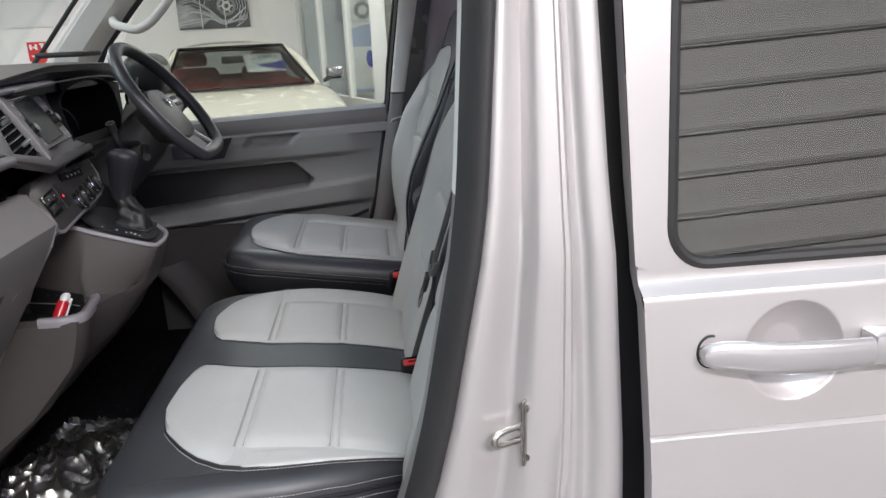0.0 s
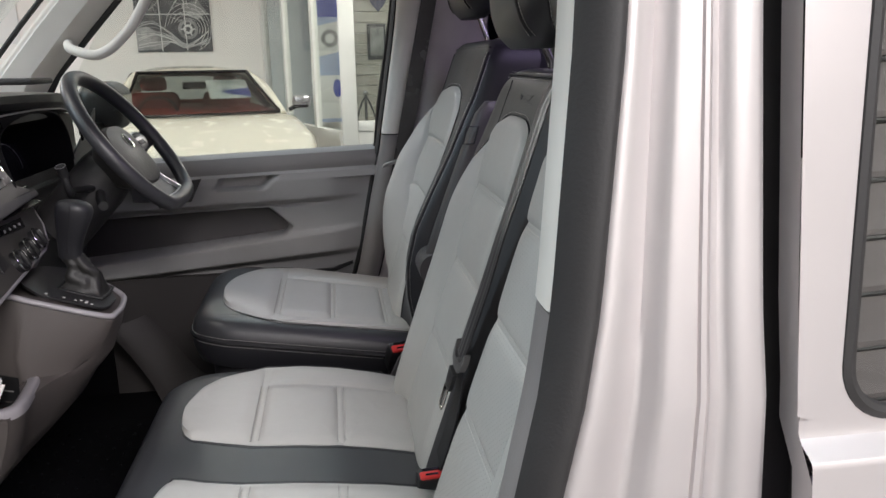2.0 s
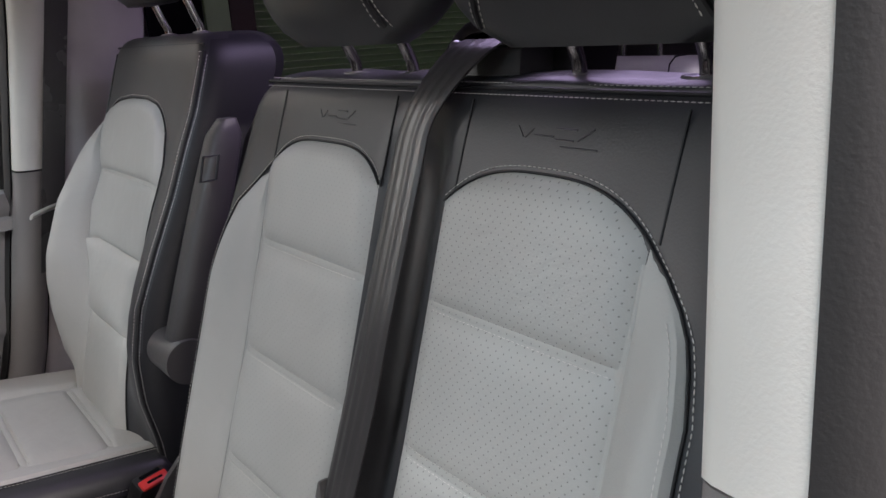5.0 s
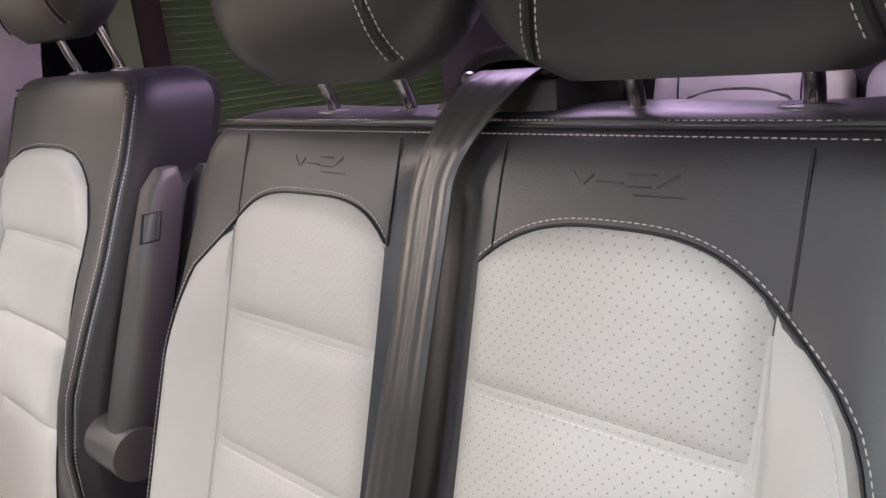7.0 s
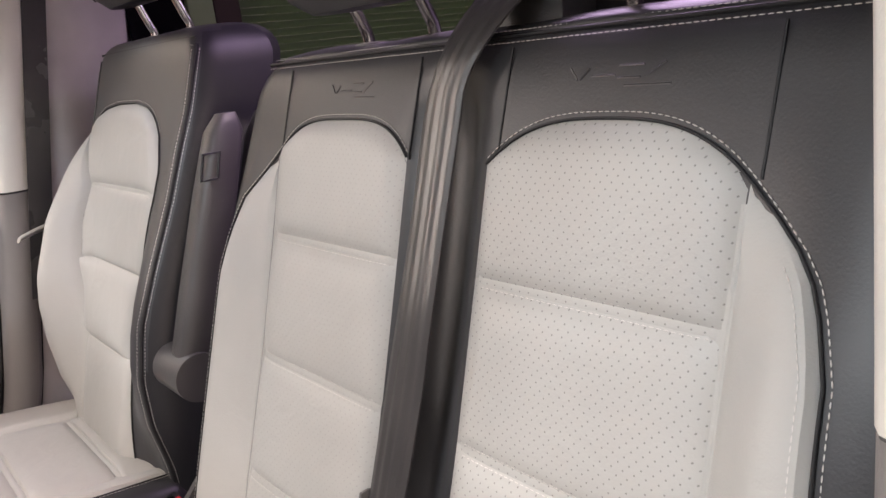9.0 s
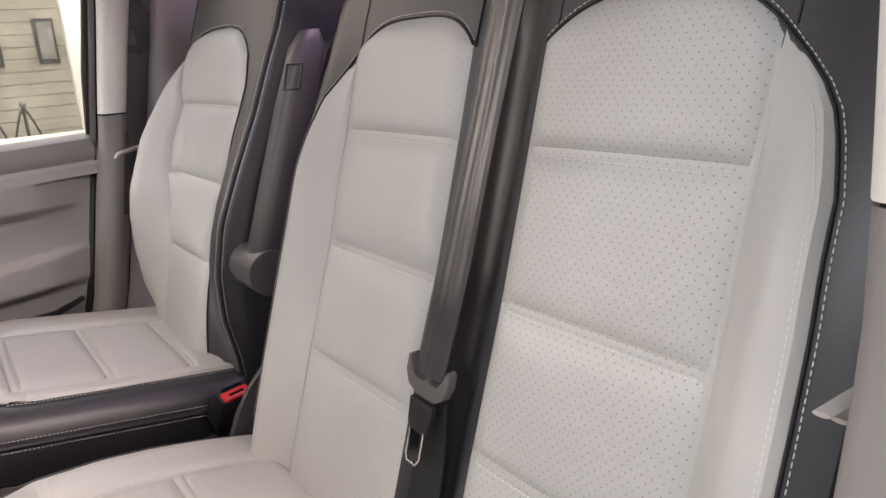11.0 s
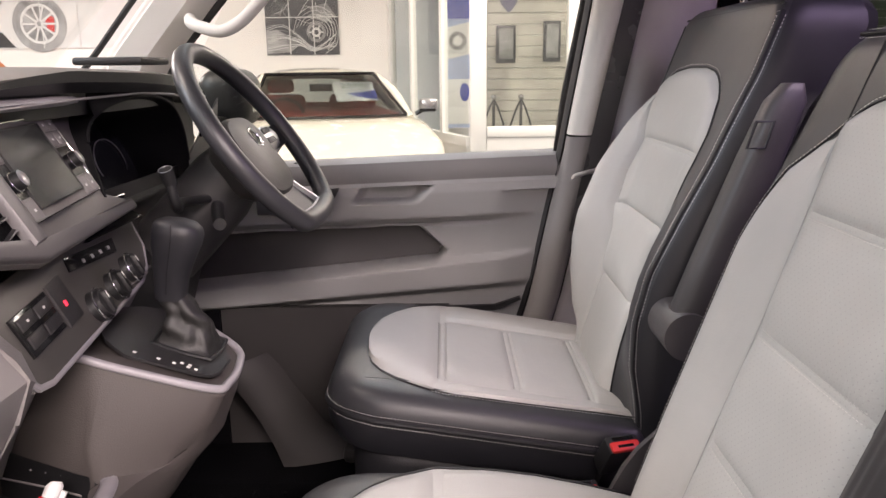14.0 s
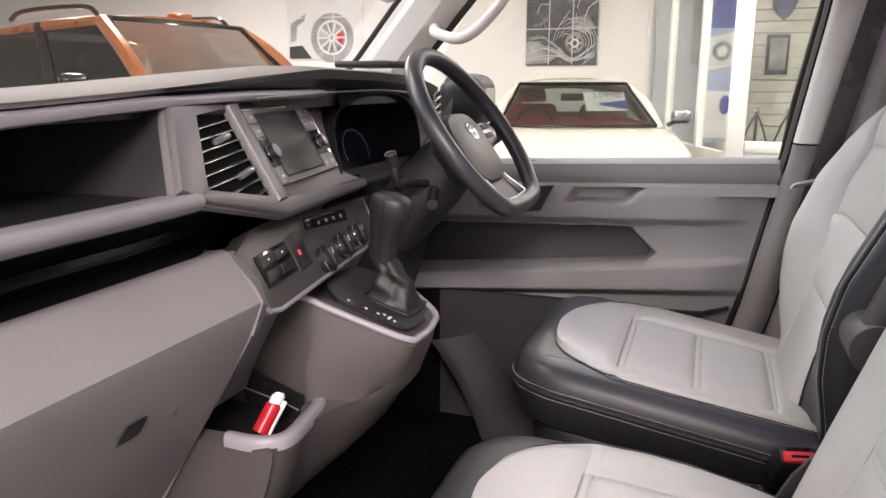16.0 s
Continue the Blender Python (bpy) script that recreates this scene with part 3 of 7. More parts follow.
part("cushion", bm, "leather_dark", bench)
part("cushion_top", patch(lambda u, v: (lerp(-0.452, 0.0, u), draw_in(lerp(-0.452, 0.0, u), lerp(-0.690, 0.030, v)), bench_top(lerp(-0.452, 0.0, u)) + 0.0004), 40, 30, 0.003), "leather_dark", bench)
part("seat_base", box(-0.44, 0.02, -0.70, 0.05, 0.50, 0.75, 0.02), "seat_side", bench, "black seat box under the cushion")
P_NEAR = [(-0.452, -0.50), (-0.447, -0.53), (-0.437, -0.558), (-0.401, -0.610), (-0.373, -0.639), (-0.337, -0.661), (-0.305, -0.667), (-0.252, -0.663), (-0.194, -0.651), (-0.126, -0.634), (0.0, -0.604)]
P_FAR = [(-0.452, -0.47), (-0.449, -0.40), (-0.440, -0.345), (-0.428, -0.316), (-0.413, -0.320), (-0.385, -0.331), (-0.33, -0.343), (-0.25, -0.344), (-0.18, -0.343), (-0.09, -0.334), (0.0, -0.324)]
M_NEAR = [(-0.449, -0.11), (-0.447, -0.15), (-0.438, -0.180), (-0.421, -0.205), (-0.381, -0.220), (-0.324, -0.238), (-0.22, -0.238), (-0.07, -0.230), (0.0, -0.226)]
M_FAR = [(-0.449, -0.09), (-0.446, -0.06), (-0.433, -0.005), (-0.410, 0.028), (-0.380, 0.052), (-0.325, 0.078), (-0.25, 0.082), (0.0, 0.074)]
EDGES = []
for rows_n, rows_f, ya, yb in ((P_NEAR, P_FAR, -0.622, None), (M_NEAR, M_FAR, None, -0.008)):
    near = lambda x, r=rows_n: table(r, x)
    far = lambda x, r=rows_f: table(r, x)
    a = (lambda x, r=rows_n: max(-0.622, table(r, x) + 0.004)) if ya else near
    b = const(yb) if yb else far
    part("seat_panel", outline_panel(bench_top, near, far, rows_n[0][0], -0.320, front=True), "leather_light", bench, "pale grey leather panel")
    for xa, xb in ((-0.320, -0.182), (-0.182, -0.046), (-0.046, 0.0)):
        part("seat_panel", outline_panel(bench_top, a, b, xa, xb, 0.008), "leather_light", bench, "pale grey leather panel")
    if ya:
        part("bolster", outline_panel(bench_top, near, a, -0.320, 0.0, 0.0015, 20, 20), "leather_light", bench, "pale grey side bolster")
    else:
        part("bolster", outline_panel(bench_top, b, far, -0.320, 0.0, 0.005, 8, 20), "leather_light", bench, "pale grey side bolster")
    part("panel_base", patch(lambda u, v: (lerp(rows_n[0][0] + 0.004, 0.0, u), lerp(near(lerp(rows_n[0][0] + 0.004, 0.0, u)) + 0.003, far(lerp(rows_n[0][0] + 0.004, 0.0, u)) - 0.003, v), bench_top(lerp(rows_n[0][0] + 0.004, 0.0, u)) + 0.0014), 60, 6, 0.0), "leather_light", bench)
    rim = [(x, near(x) - 0.003, bench_top(x) - 0.0002) for x in np.linspace(0.0, rows_n[0][0], 40)] + [(x, far(x) + 0.003, bench_top(x) - 0.0002) for x in np.linspace(rows_n[0][0], 0.0, 40)]
    part("piping", sweep(rim, 0.0016, 6), "seat_side", bench)
    EDGES.append([(x, near(x) - 0.008, bench_top(x) + 0.0008) for x in np.linspace(-0.44, 0.0, 40)])
def cushion_bands(top, xs, start, yb, parent):
    for x in xs:
        ya = start(x) if callable(start) else start
        for d in (-0.0068, 0.0068):
            # shadow on either side of the band, drawn as grey cords
            part("crease", sweep([(x + d, lerp(ya + 0.010, yb - 0.010, k / 12), top(x + d) + 0.0036) for k in range(13)], 0.0011, 5), "crease", parent)
        part("seam_band", patch(lambda u, v, x=x, ya=ya: (x + 0.013 * (v - 0.5), lerp(ya, yb, u), top(x) + (0.0022 + 0.0030 * math.sin(math.pi * v) ** 0.6) * min(1, 14 * min(u, 1 - u) - 0.15)), 28, 6, 0.0), "leather_light", parent)
cushion_bands(bench_top, (-0.320, -0.182, -0.046), lambda x: max(-0.624, table(P_NEAR, x) + 0.003), -0.346, bench)
cushion_bands(bench_top, (-0.320, -0.182, -0.046), lambda x: table(M_NEAR, x) + 0.004, -0.006, bench)
lines = [EDGES[0], [(x, draw_in(x, -0.7335), bench_top(x) - 0.022) for x in np.linspace(-0.42, 0, 24)], [(x, draw_in(x, -0.7358), bench_top(x) - 0.044) for x in np.linspace(-0.42, 0, 24)]]
sew(lines, bench)
part("piping", sweep([(x, draw_in(x, -0.732), bench_top(x) - 0.034) for x in np.linspace(0.0, -0.40, 30)] + [(x, y, z + 0.002) for x, y, z in plan_ring(-0.515, 0.0, -0.735, 0.092, 0.10, 0.03, bench_top, 0.003, 0.038, 10) if x < -0.41 or y > 0], 0.004, 8), "seat_side", bench)
part("bracket", prism([(-0.085, 0.82), (-0.06, 0.872), (-0.042, 0.90), (0.003, 0.945), (0.02, 0.93), (0.02, 0.82)], lambda a, b, c: (a, 0.095 + c, b), 0.012, 0.003), "arm_plastic", bench, "grey plastic hinge cover")
headrest(bench, -0.238, 0.312, 1.490, 0.19, (-0.156, -0.262), 1.456, pairs=(-1,))
headrest(bench, -0.553, 0.325, 1.484, 0.19, (-0.484, -0.600), 1.456)

# belt outlet on the top of the bench
outlet = thing("belt_outlet", "dark plastic seat belt outlet on the bench top", "belt outlet", (0.21, -0.36, 1.45))
def on_outlet(a, b, c):
    return (0.176 + 0.25 * (b - 1.46) - c, a, b)
FACE = [(-0.293, 1.448), (-0.300, 1.462), (-0.318, 1.481), (-0.420, 1.481), (-0.424, 1.448)]
part("housing", prism(FACE, lambda a, b, c: on_outlet(a, b, c - 0.075), 0.078, 0.003), "arm_plastic", outlet, "grey outlet housing")
part("back_cover", prism([(-0.40, 1.45), (-0.455, 1.45), (-0.455, 1.515), (-0.43, 1.53), (-0.39, 1.53)], lambda a, b, c: on_outlet(a, b, c - 0.09), 0.05, 0.006), "plastic_black", outlet, "black cover behind the belt slot")
part("arch", loft([[on_outlet(y, z, c) for c, (y, z) in ((-0.05, p), (0.004, p), (0.006, m), (0.004, q), (-0.05, q))] for p, m, q in zip(smoothed([(-0.312, 1.470, 0), (-0.330, 1.494, 0), (-0.350, 1.506, 0), (-0.385, 1.508, 0), (-0.415, 1.502, 0), (-0.424, 1.483, 0)], 4), smoothed([(-0.318, 1.470, 0), (-0.334, 1.491, 0), (-0.352, 1.502, 0), (-0.385, 1.504, 0), (-0.413, 1.498, 0), (-0.421, 1.483, 0)], 4), smoothed([(-0.326, 1.470, 0), (-0.339, 1.486, 0), (-0.354, 1.495, 0), (-0.385, 1.496, 0), (-0.409, 1.492, 0), (-0.415, 1.483, 0)], 4)) for p, m, q in [(p.xy, m.xy, q.xy)]]), "arm_plastic", outlet, "grey arched belt guide")
part("slot", prism([(-0.338, 1.478), (-0.418, 1.478), (-0.414, 1.496), (-0.350, 1.496)], lambda a, b, c: on_outlet(a, b, c - 0.02), 0.012), "gloss_black", outlet)
part("slot_bar", sweep([on_outlet(-0.338, 1.484, 0.006), on_outlet(-0.380, 1.486, 0.007), on_outlet(-0.418, 1.486, 0.006)], 0.0045, 10), "gloss_black", outlet, "black belt bar")
part("bar_end", ball(on_outlet(-0.339, 1.484, 0.008), 0.006, 0.008, 0.006, 14), "silver", outlet, "bright bar end")

# the shared middle belt hanging down the bench
belt = thing("seat_belt", "dark grey belt with bright tongue hanging down the bench", "seat belt", (0.05, -0.32, 1.0))
BELT = [((0.178, -0.350, 1.490), (0.178, -0.410, 1.490)), ((0.160, -0.346, 1.482), (0.160, -0.404, 1.481)), ((0.142, -0.339, 1.464), (0.142, -0.392, 1.463)), ((0.126, -0.333, 1.442), (0.126, -0.380, 1.441)), ((0.116, -0.325, 1.416), (0.116, -0.368, 1.416)), ((0.106, -0.321, 1.385), (0.106, -0.366, 1.384)),
        ((0.082, -0.318, 1.306), (0.081, -0.362, 1.304)), ((0.060, -0.314, 1.236), (0.058, -0.361, 1.236)), ((0.037, -0.307, 1.158), (0.037, -0.356, 1.160)), ((0.004, -0.301, 1.055), (0.003, -0.347, 1.052))]
left, right = smoothed([a for a, b in BELT], 5), smoothed([b for a, b in BELT], 5)
n = len(left) - 1
def webbing(u, v):
    i = round(v * n)
    p = left[i].lerp(right[i], u)
    return p + Vector((0.00035 * math.cos(u * math.tau * 4) - 0.003 * math.sin(math.pi * u) - 0.004, 0, 0))
part("webbing", patch(webbing, 40, n, 0.002), "belt", belt, "ribbed grey webbing")
def lower(u, v):
    a, b = Vector((0.0, -0.306, 1.045)), Vector((-0.001, -0.352, 1.04))
    c, d = Vector((-0.036, -0.300, 0.885)), Vector((-0.038, -0.350, 0.88))
    return a.lerp(b, u).lerp(c.lerp(d, u), v) + Vector((0.006 * math.sin(v * 3.1), 0, 0))
part("webbing", patch(lower, 6, 10, 0.002), "seat_side", belt, "black lower webbing")
def tongue_at(y, z, c):
    """On the lie of the hanging belt, c outwards."""
    return (0.002 + 0.30 * (z - 1.05) - c, y, z)
GRIP = [(-0.366, 1.066), (-0.367, 1.052), (-0.360, 1.037), (-0.345, 1.030), (-0.312, 1.031), (-0.292, 1.038), (-0.283, 1.052), (-0.284, 1.070), (-0.290, 1.072), (-0.294, 1.056), (-0.304, 1.048), (-0.322, 1.047), (-0.325, 1.052), (-0.332, 1.052), (-0.335, 1.046), (-0.350, 1.048), (-0.357, 1.056), (-0.360, 1.068)]
part("tongue_grip", prism(GRIP, lambda a, b, c: tongue_at(-0.327 + 0.82 * (a + 0.327), 1.046 + 0.85 * (b - 1.046), c - 0.002), 0.010, 0.0015), "tongue_grey", belt, "grey plastic tongue grip")
part("tongue_cover", prism([(-0.347, 1.031), (-0.310, 1.032), (-0.312, 1.010), (-0.318, 1.004), (-0.340, 1.003), (-0.346, 1.010)], lambda a, b, c: tongue_at(a, b, c + 0.006), 0.006, 0.001), "plastic_black", belt)
def tongue_plate(w, z0, z1):
    return [(-0.329 - w, z1), (-0.329 - w, z0 + 0.006), (-0.329 - w * 0.6, z0), (-0.329 + w * 0.6, z0), (-0.329 + w, z0 + 0.006), (-0.329 + w, z1)]
part("latch_tongue", sweep([tongue_at(a, b, 0.012) for a, b in tongue_plate(0.0110, 0.974, 1.006)], 0.0014, 8), "steel", belt, "bright metal latch tongue")
part("tongue_slot", prism(tongue_plate(0.0100, 0.977, 1.006), lambda a, b, c: tongue_at(a, b, c + 0.0095), 0.002), "gloss_black", belt)


def buckle(place, turn, tip, size, label):
    b = thing("belt_buckle", label, "belt buckle", place)
    m = Matrix.Translation(place) @ pose(0, 0, 0, tip, 0, turn) @ Matrix.Scale(size, 4)
    part("stalk", move(box(-0.015, 0.015, -0.008, 0.008, -0.14, -0.02, 0.006), m), "plastic_black", b)
    part("housing", move(box(-0.027, 0.027, -0.015, 0.015, -0.04, 0.026, 0.006), m), "plastic_black", b)
    part("release_button", move(box(-0.0225, 0.0225, -0.0135, 0.003, 0.018, 0.0295, 0.003), m), "red", b, "red release button")
    part("tongue_slot", move(box(-0.016, 0.016, 0.0055, 0.010, 0.0245, 0.0275), m), "gloss_black", b)
    part("slot_rim", move(box(-0.012, 0.012, -0.008, -0.004, 0.0285, 0.0300), m), "gloss_black", b)


buckle((-0.052, 0.158, 0.862), 14, 32, 1.0, "black belt buckle with a red button beside the driver's seat")
buckle((-0.050, -0.328, 0.850), 5, 20, 0.8, "black belt buckle with a red button between the bench places")
buckle((-0.115, 0.118, 0.815), 10, 30, 0.9, "black belt buckle with a red button low beside the bench")

# the driver's seat
driver = thing("single_cab_seat", "single driver's seat in charcoal leather with pale grey panels", "seat", (-0.2, 0.43, 0.5))
DC = 0.43


def driver_front(y, z):
    out = table([(0.86, -0.035), (0.94, 0.008), (1.02, 0.040), (1.08, 0.058), (1.13, 0.066), (1.23, 0.058), (1.31, 0.030), (1.37, 0.0)], z) * ease((y - DC - 0.115) / 0.095)
    inn = table([(0.86, -0.04), (0.90, -0.025), (0.97, 0.010), (1.04, 0.033), (1.12, 0.042), (1.20, 0.030), (1.285, 0.014), (1.40, 0.0)], z) * ease((DC - 0.095 - y) / 0.09)
    return recline(z) - 0.004 - out - inn


back = part("backrest", back_shell(driver_front, 0.198, 0.662, 0.83, 1.517, 0.15), "leather_dark", driver, "charcoal leather backrest with black side gussets")
back.data.materials.append(M["side_leather"])
for f in back.data.polygons:
    f.material_index = int(abs(f.normal.y) > 0.55)

DSEAMS = (0.88, 1.038, 1.160, 1.285)
D_IN = [(0.86, 0.300), (0.96, 0.312), (1.05, 0.333), (1.12, 0.327), (1.20, 0.304), (1.28, 0.280), (1.32, 0.275), (1.365, 0.300)]
D_OUT = [(0.86, 0.520), (0.99, 0.536), (1.04, 0.548), (1.155, 0.578), (1.22, 0.582), (1.285, 0.577), (1.33, 0.598), (1.375, 0.620)]
D_ARCH = [(0.0, 1.367), (0.05, 1.382), (0.12, 1.397), (0.20, 1.407), (0.35, 1.414), (0.62, 1.414), (0.82, 1.407), (0.92, 1.394), (1.0, 1.376)]
def d_in(z):
    return table(D_IN, z)
def d_out(z):
    return table(D_OUT, z)
for k in range(4):
    z1 = const(DSEAMS[k + 1]) if k < 3 else (lambda u: table(D_ARCH, u))
    part("seat_panel", back_panel(driver_front, d_in, d_out, const(DSEAMS[k]), z1, nu=20, nv=18, lo=0.26, hi=0.26 if k < 3 else 0.0), "leather_light", driver, "pale grey leather panel")
OUT_D = [(0.86, 0.640), (0.95, 0.650), (1.15, 0.652), (1.26, 0.648), (1.33, 0.640), (1.376, 0.6215)]
part("bolster", back_panel(driver_front, lambda z: d_out(z), lambda z: table(OUT_D, z), const(0.865), const(1.3755), 0.006, 12, 34), "leather_light", driver, "pale grey side bolster")
seam_bands(driver_front, DSEAMS[1:], lambda z: d_in(z) + 0.002, lambda z: d_out(z) - 0.002, driver)
lines = []
for s in DSEAMS[1:]:
    for d in (-0.007, 0.007):
        lines.append([on_back(driver_front, lerp(d_in(s) + 0.010, d_out(s) - 0.010, k / 12), s + d * 0.66, 0.0062 * side_fall(0.05 + 0.9 * k / 12)) for k in range(13)])
for y in (0.2110, 0.2240):
    lines.append([(driver_front(y, z) + 0.035 * (1 - math.sqrt(max(0, 1 - ((0.233 - y) / 0.035) ** 2))) - 0.0012, y, z) for z in np.linspace(0.87, 1.487, 50)])
D_RIM = [(lerp(d_in(table(D_ARCH, u)), d_out(table(D_ARCH, u)), u), table(D_ARCH, u)) for u in np.linspace(0, 1, 30)]
lines.append([on_back(driver_front, y, z + 0.006) for y, z in D_RIM])
lines.append([(driver_front(y, 1.490) + 0.0015, y, 1.489) for y in np.linspace(0.225, 0.632, 30)])
sew(lines, driver)
part("piping", sweep([on_back(driver_front, y, z + 0.0015, 0.001) for y, z in D_RIM], 0.0014, 6), "seat_side", driver)
part("piping", sweep([on_back(driver_front, d_in(z) - 0.002, z, 0.001) for z in np.linspace(0.89, 1.367, 30)], 0.0014, 6), "seat_side", driver)
part("piping", sweep([(driver_front(0.2175, z) + 0.0040, 0.2175, z) for z in np.linspace(0.87, 1.49, 40)], 0.003, 8), "seat_side", driver)
part("piping", sweep([on_back(driver_front, 0.622, z, 0) for z in np.linspace(1.378, 1.49, 8)], 0.0014, 6), "seat_side", driver)
part("piping", sweep([(driver_front(y, 1.496) + 0.006, y, 1.5) for y in np.linspace(0.225, 0.635, 20)], 0.002, 8), "seat_side", driver)
def driver_top(x):
    return table([(-0.52, 0.942), (-0.45, 0.945), (-0.38, 0.938), (-0.30, 0.926), (0.05, 0.868)], x)
cush = part("cushion", cushion_shell(-0.503, 0.01, 0.192, 0.675, 0.11, driver_top, 0.105), "leather_dark", driver, "charcoal leather cushion with a black lower border")
cush.data.materials.append(M["side_leather"])
for f in cush.data.polygons:
    f.material_index = int(f.center.z < driver_top(f.center.x) - 0.040)
part("cushion_top", patch(lambda u, v: (lerp(-0.435, 0.0, u), lerp(0.255, 0.610, v), driver_top(lerp(-0.435, 0.0, u)) + 0.0004), 40, 8, 0.003), "leather_dark", driver)
part("seat_base", cushion_shell(-0.465, 0.0, 0.215, 0.65, 0.09, lambda x: driver_top(x) - 0.095, 0.36), "seat_side", driver, "black seat base")
DN = [(-0.444, 0.41), (-0.442, 0.36), (-0.432, 0.318), (-0.412, 0.284), (-0.387, 0.260), (-0.333, 0.236), (-0.298, 0.229), (-0.20, 0.231), (0.0, 0.240)]
DF = [(-0.444, 0.43), (-0.442, 0.475), (-0.430, 0.530), (-0.408, 0.578), (-0.371, 0.628), (-0.33, 0.652), (-0.28, 0.660), (0.0, 0.655)]
def d_near(x):
    return table(DN, x)
def d_far(x):
    return table(DF, x)
part("seat_panel", outline_panel(driver_top, d_near, d_far, -0.444, -0.314, front=True), "leather_light", driver, "pale grey leather panel")
for xa, xb in ((-0.314, -0.191), (-0.191, -0.068), (-0.068, 0.0)):
    part("seat_panel", outline_panel(driver_top, const(0.262), const(0.552), xa, xb, 0.009), "leather_light", driver, "pale grey leather panel")
part("bolster", outline_panel(driver_top, d_near, const(0.262), -0.314, 0.0, 0.004, 8, 18), "leather_light", driver, "pale grey side bolster")
part("bolster", outline_panel(driver_top, const(0.552), d_far, -0.314, 0.0, 0.006, 8, 18), "leather_light", driver, "pale grey side bolster")
part("panel_base", patch(lambda u, v: (lerp(-0.440, 0.0, u), lerp(d_near(lerp(-0.440, 0.0, u)) + 0.003, d_far(lerp(-0.440, 0.0, u)) - 0.003, v), driver_top(lerp(-0.440, 0.0, u)) + 0.0014), 60, 6, 0.0), "leather_light", driver)
cushion_bands(driver_top, (-0.314, -0.191, -0.068), 0.264, 0.550, driver)
ring = plan_ring(-0.503, 0.0, 0.192, 0.675, 0.11, 0.03, driver_top, -0.001, 0.036)
low = plan_ring(-0.503, 0.0, 0.192, 0.675, 0.11, 0.03, driver_top, -0.001, 0.052)
part("piping", sweep([(x, y, z - 0.008) for x, y, z in ring], 0.0045, 8, closed=True), "seat_side", driver)
part("piping", sweep([(x, d_near(x) - 0.003, driver_top(x) - 0.0002) for x in np.linspace(0, -0.444, 40)] + [(x, d_far(x) + 0.003, driver_top(x) - 0.0002) for x in np.linspace(-0.444, -0.30, 20)], 0.0016, 6), "seat_side", driver)
sew([ring, low, [(x, d_near(x) - 0.008, driver_top(x) + 0.0008) for x in np.linspace(-0.33, 0, 20)]], driver)
headrest(driver, 0.43, 0.34, 1.568, 0.20, (0.357, 0.507), 1.517, xc=0.165, metal="chrome", xp=0.215)

# folded armrest at the driver's seat
arm = thing("folding_armrest", "charcoal armrest folded up beside the driver's seat", "armrest", (0.05, 0.165, 1.045))
rings = []
for v, w, d in ((0, 0.024, 0.020), (0.05, 0.030, 0.026), (0.3, 0.030, 0.027), (0.7, 0.028, 0.026), (0.93, 0.024, 0.024), (1.0, 0.012, 0.014)):
    c = Vector((0.030, 0.150, 1.06)).lerp(Vector((0.148, 0.150, 1.394)), v)
    rings.append([c + Vector((w * abs(math.cos(a)) ** 0.6 * math.copysign(1, math.cos(a)), d * abs(math.sin(a)) ** 0.6 * math.copysign(1, math.sin(a)), 0)) for a in np.linspace(0, math.tau, 20, endpoint=False)])
part("arm", loft(rings), "arm_plastic", arm)
part("pivot_cover", rod((0.026, 0.117, 1.056), (0.026, 0.20, 1.056), 0.034, seg=32), "arm_plastic", arm, "round charcoal pivot cover")
rings = []
for v, w, d in ((0.12, 0.010, 0.016), (0.2, 0.012, 0.02), (0.9, 0.012, 0.02), (0.99, 0.005, 0.01)):
    c = Vector((0.078, 0.140, 1.06)).lerp(Vector((0.196, 0.140, 1.394)), v)
    rings.append([c + Vector((w * abs(math.cos(a)) ** 0.6 * math.copysign(1, math.cos(a)), d * abs(math.sin(a)) ** 0.6 * math.copysign(1, math.sin(a)), 0)) for a in np.linspace(0, math.tau, 20, endpoint=False)])
part("rear_slab", loft(rings), "plastic_dark", arm)
part("pivot_bracket", loft([[Vector((0.026 + dx, 0.1185 + dy, 1.056 + dz)) + Vector((0, 0.012 * math.sin(a), h * math.cos(a))) for a in np.linspace(0, math.tau, 16, endpoint=False)] for dx, dy, dz, h in ((0.0, 0.016, 0.0, 0.036), (0.03, 0.016, 0.004, 0.031), (0.06, 0.018, 0.016, 0.020), (0.085, 0.02, 0.03, 0.008))]), "plastic_dark", arm, "charcoal pivot bracket")
def on_arm(a, b):
    return (0.100 + a, 0.1215, 1.331 + b)
part("latch_frame", sweep([on_arm(-0.016, -0.018), on_arm(0.007, -0.018), on_arm(0.016, 0.016), on_arm(-0.007, 0.016)], 0.0024, 6, closed=True), "plastic_black", arm, "thin black latch frame")

# ---- the camper van's shell ----
van = thing("camper_van", "silver-white camper van with its passenger door open", "van", (0.6, 0.0, 0.3))


def lean_in(z):
    """How far the side leans in above the waist."""
    return 0.07 * max(0, z - 1.2)


def sill_shift(z):
    """The front edge of the door opening runs forward below the waist."""
    return table([(0.55, -0.20), (0.75, -0.135), (0.9, -0.078), (1.0, -0.052), (1.1, -0.032), (1.2, -0.012), (1.28, 0.0), (1.48, 0.016), (1.9, 0.035)], z)


def gap_shift(z):
    """The gap ahead of the sliding door."""
    return table([(0.5, 0.03), (0.95, 0.022), (1.2, 0.008), (1.28, 0.0), (1.48, -0.012), (1.9, -0.035)], z)


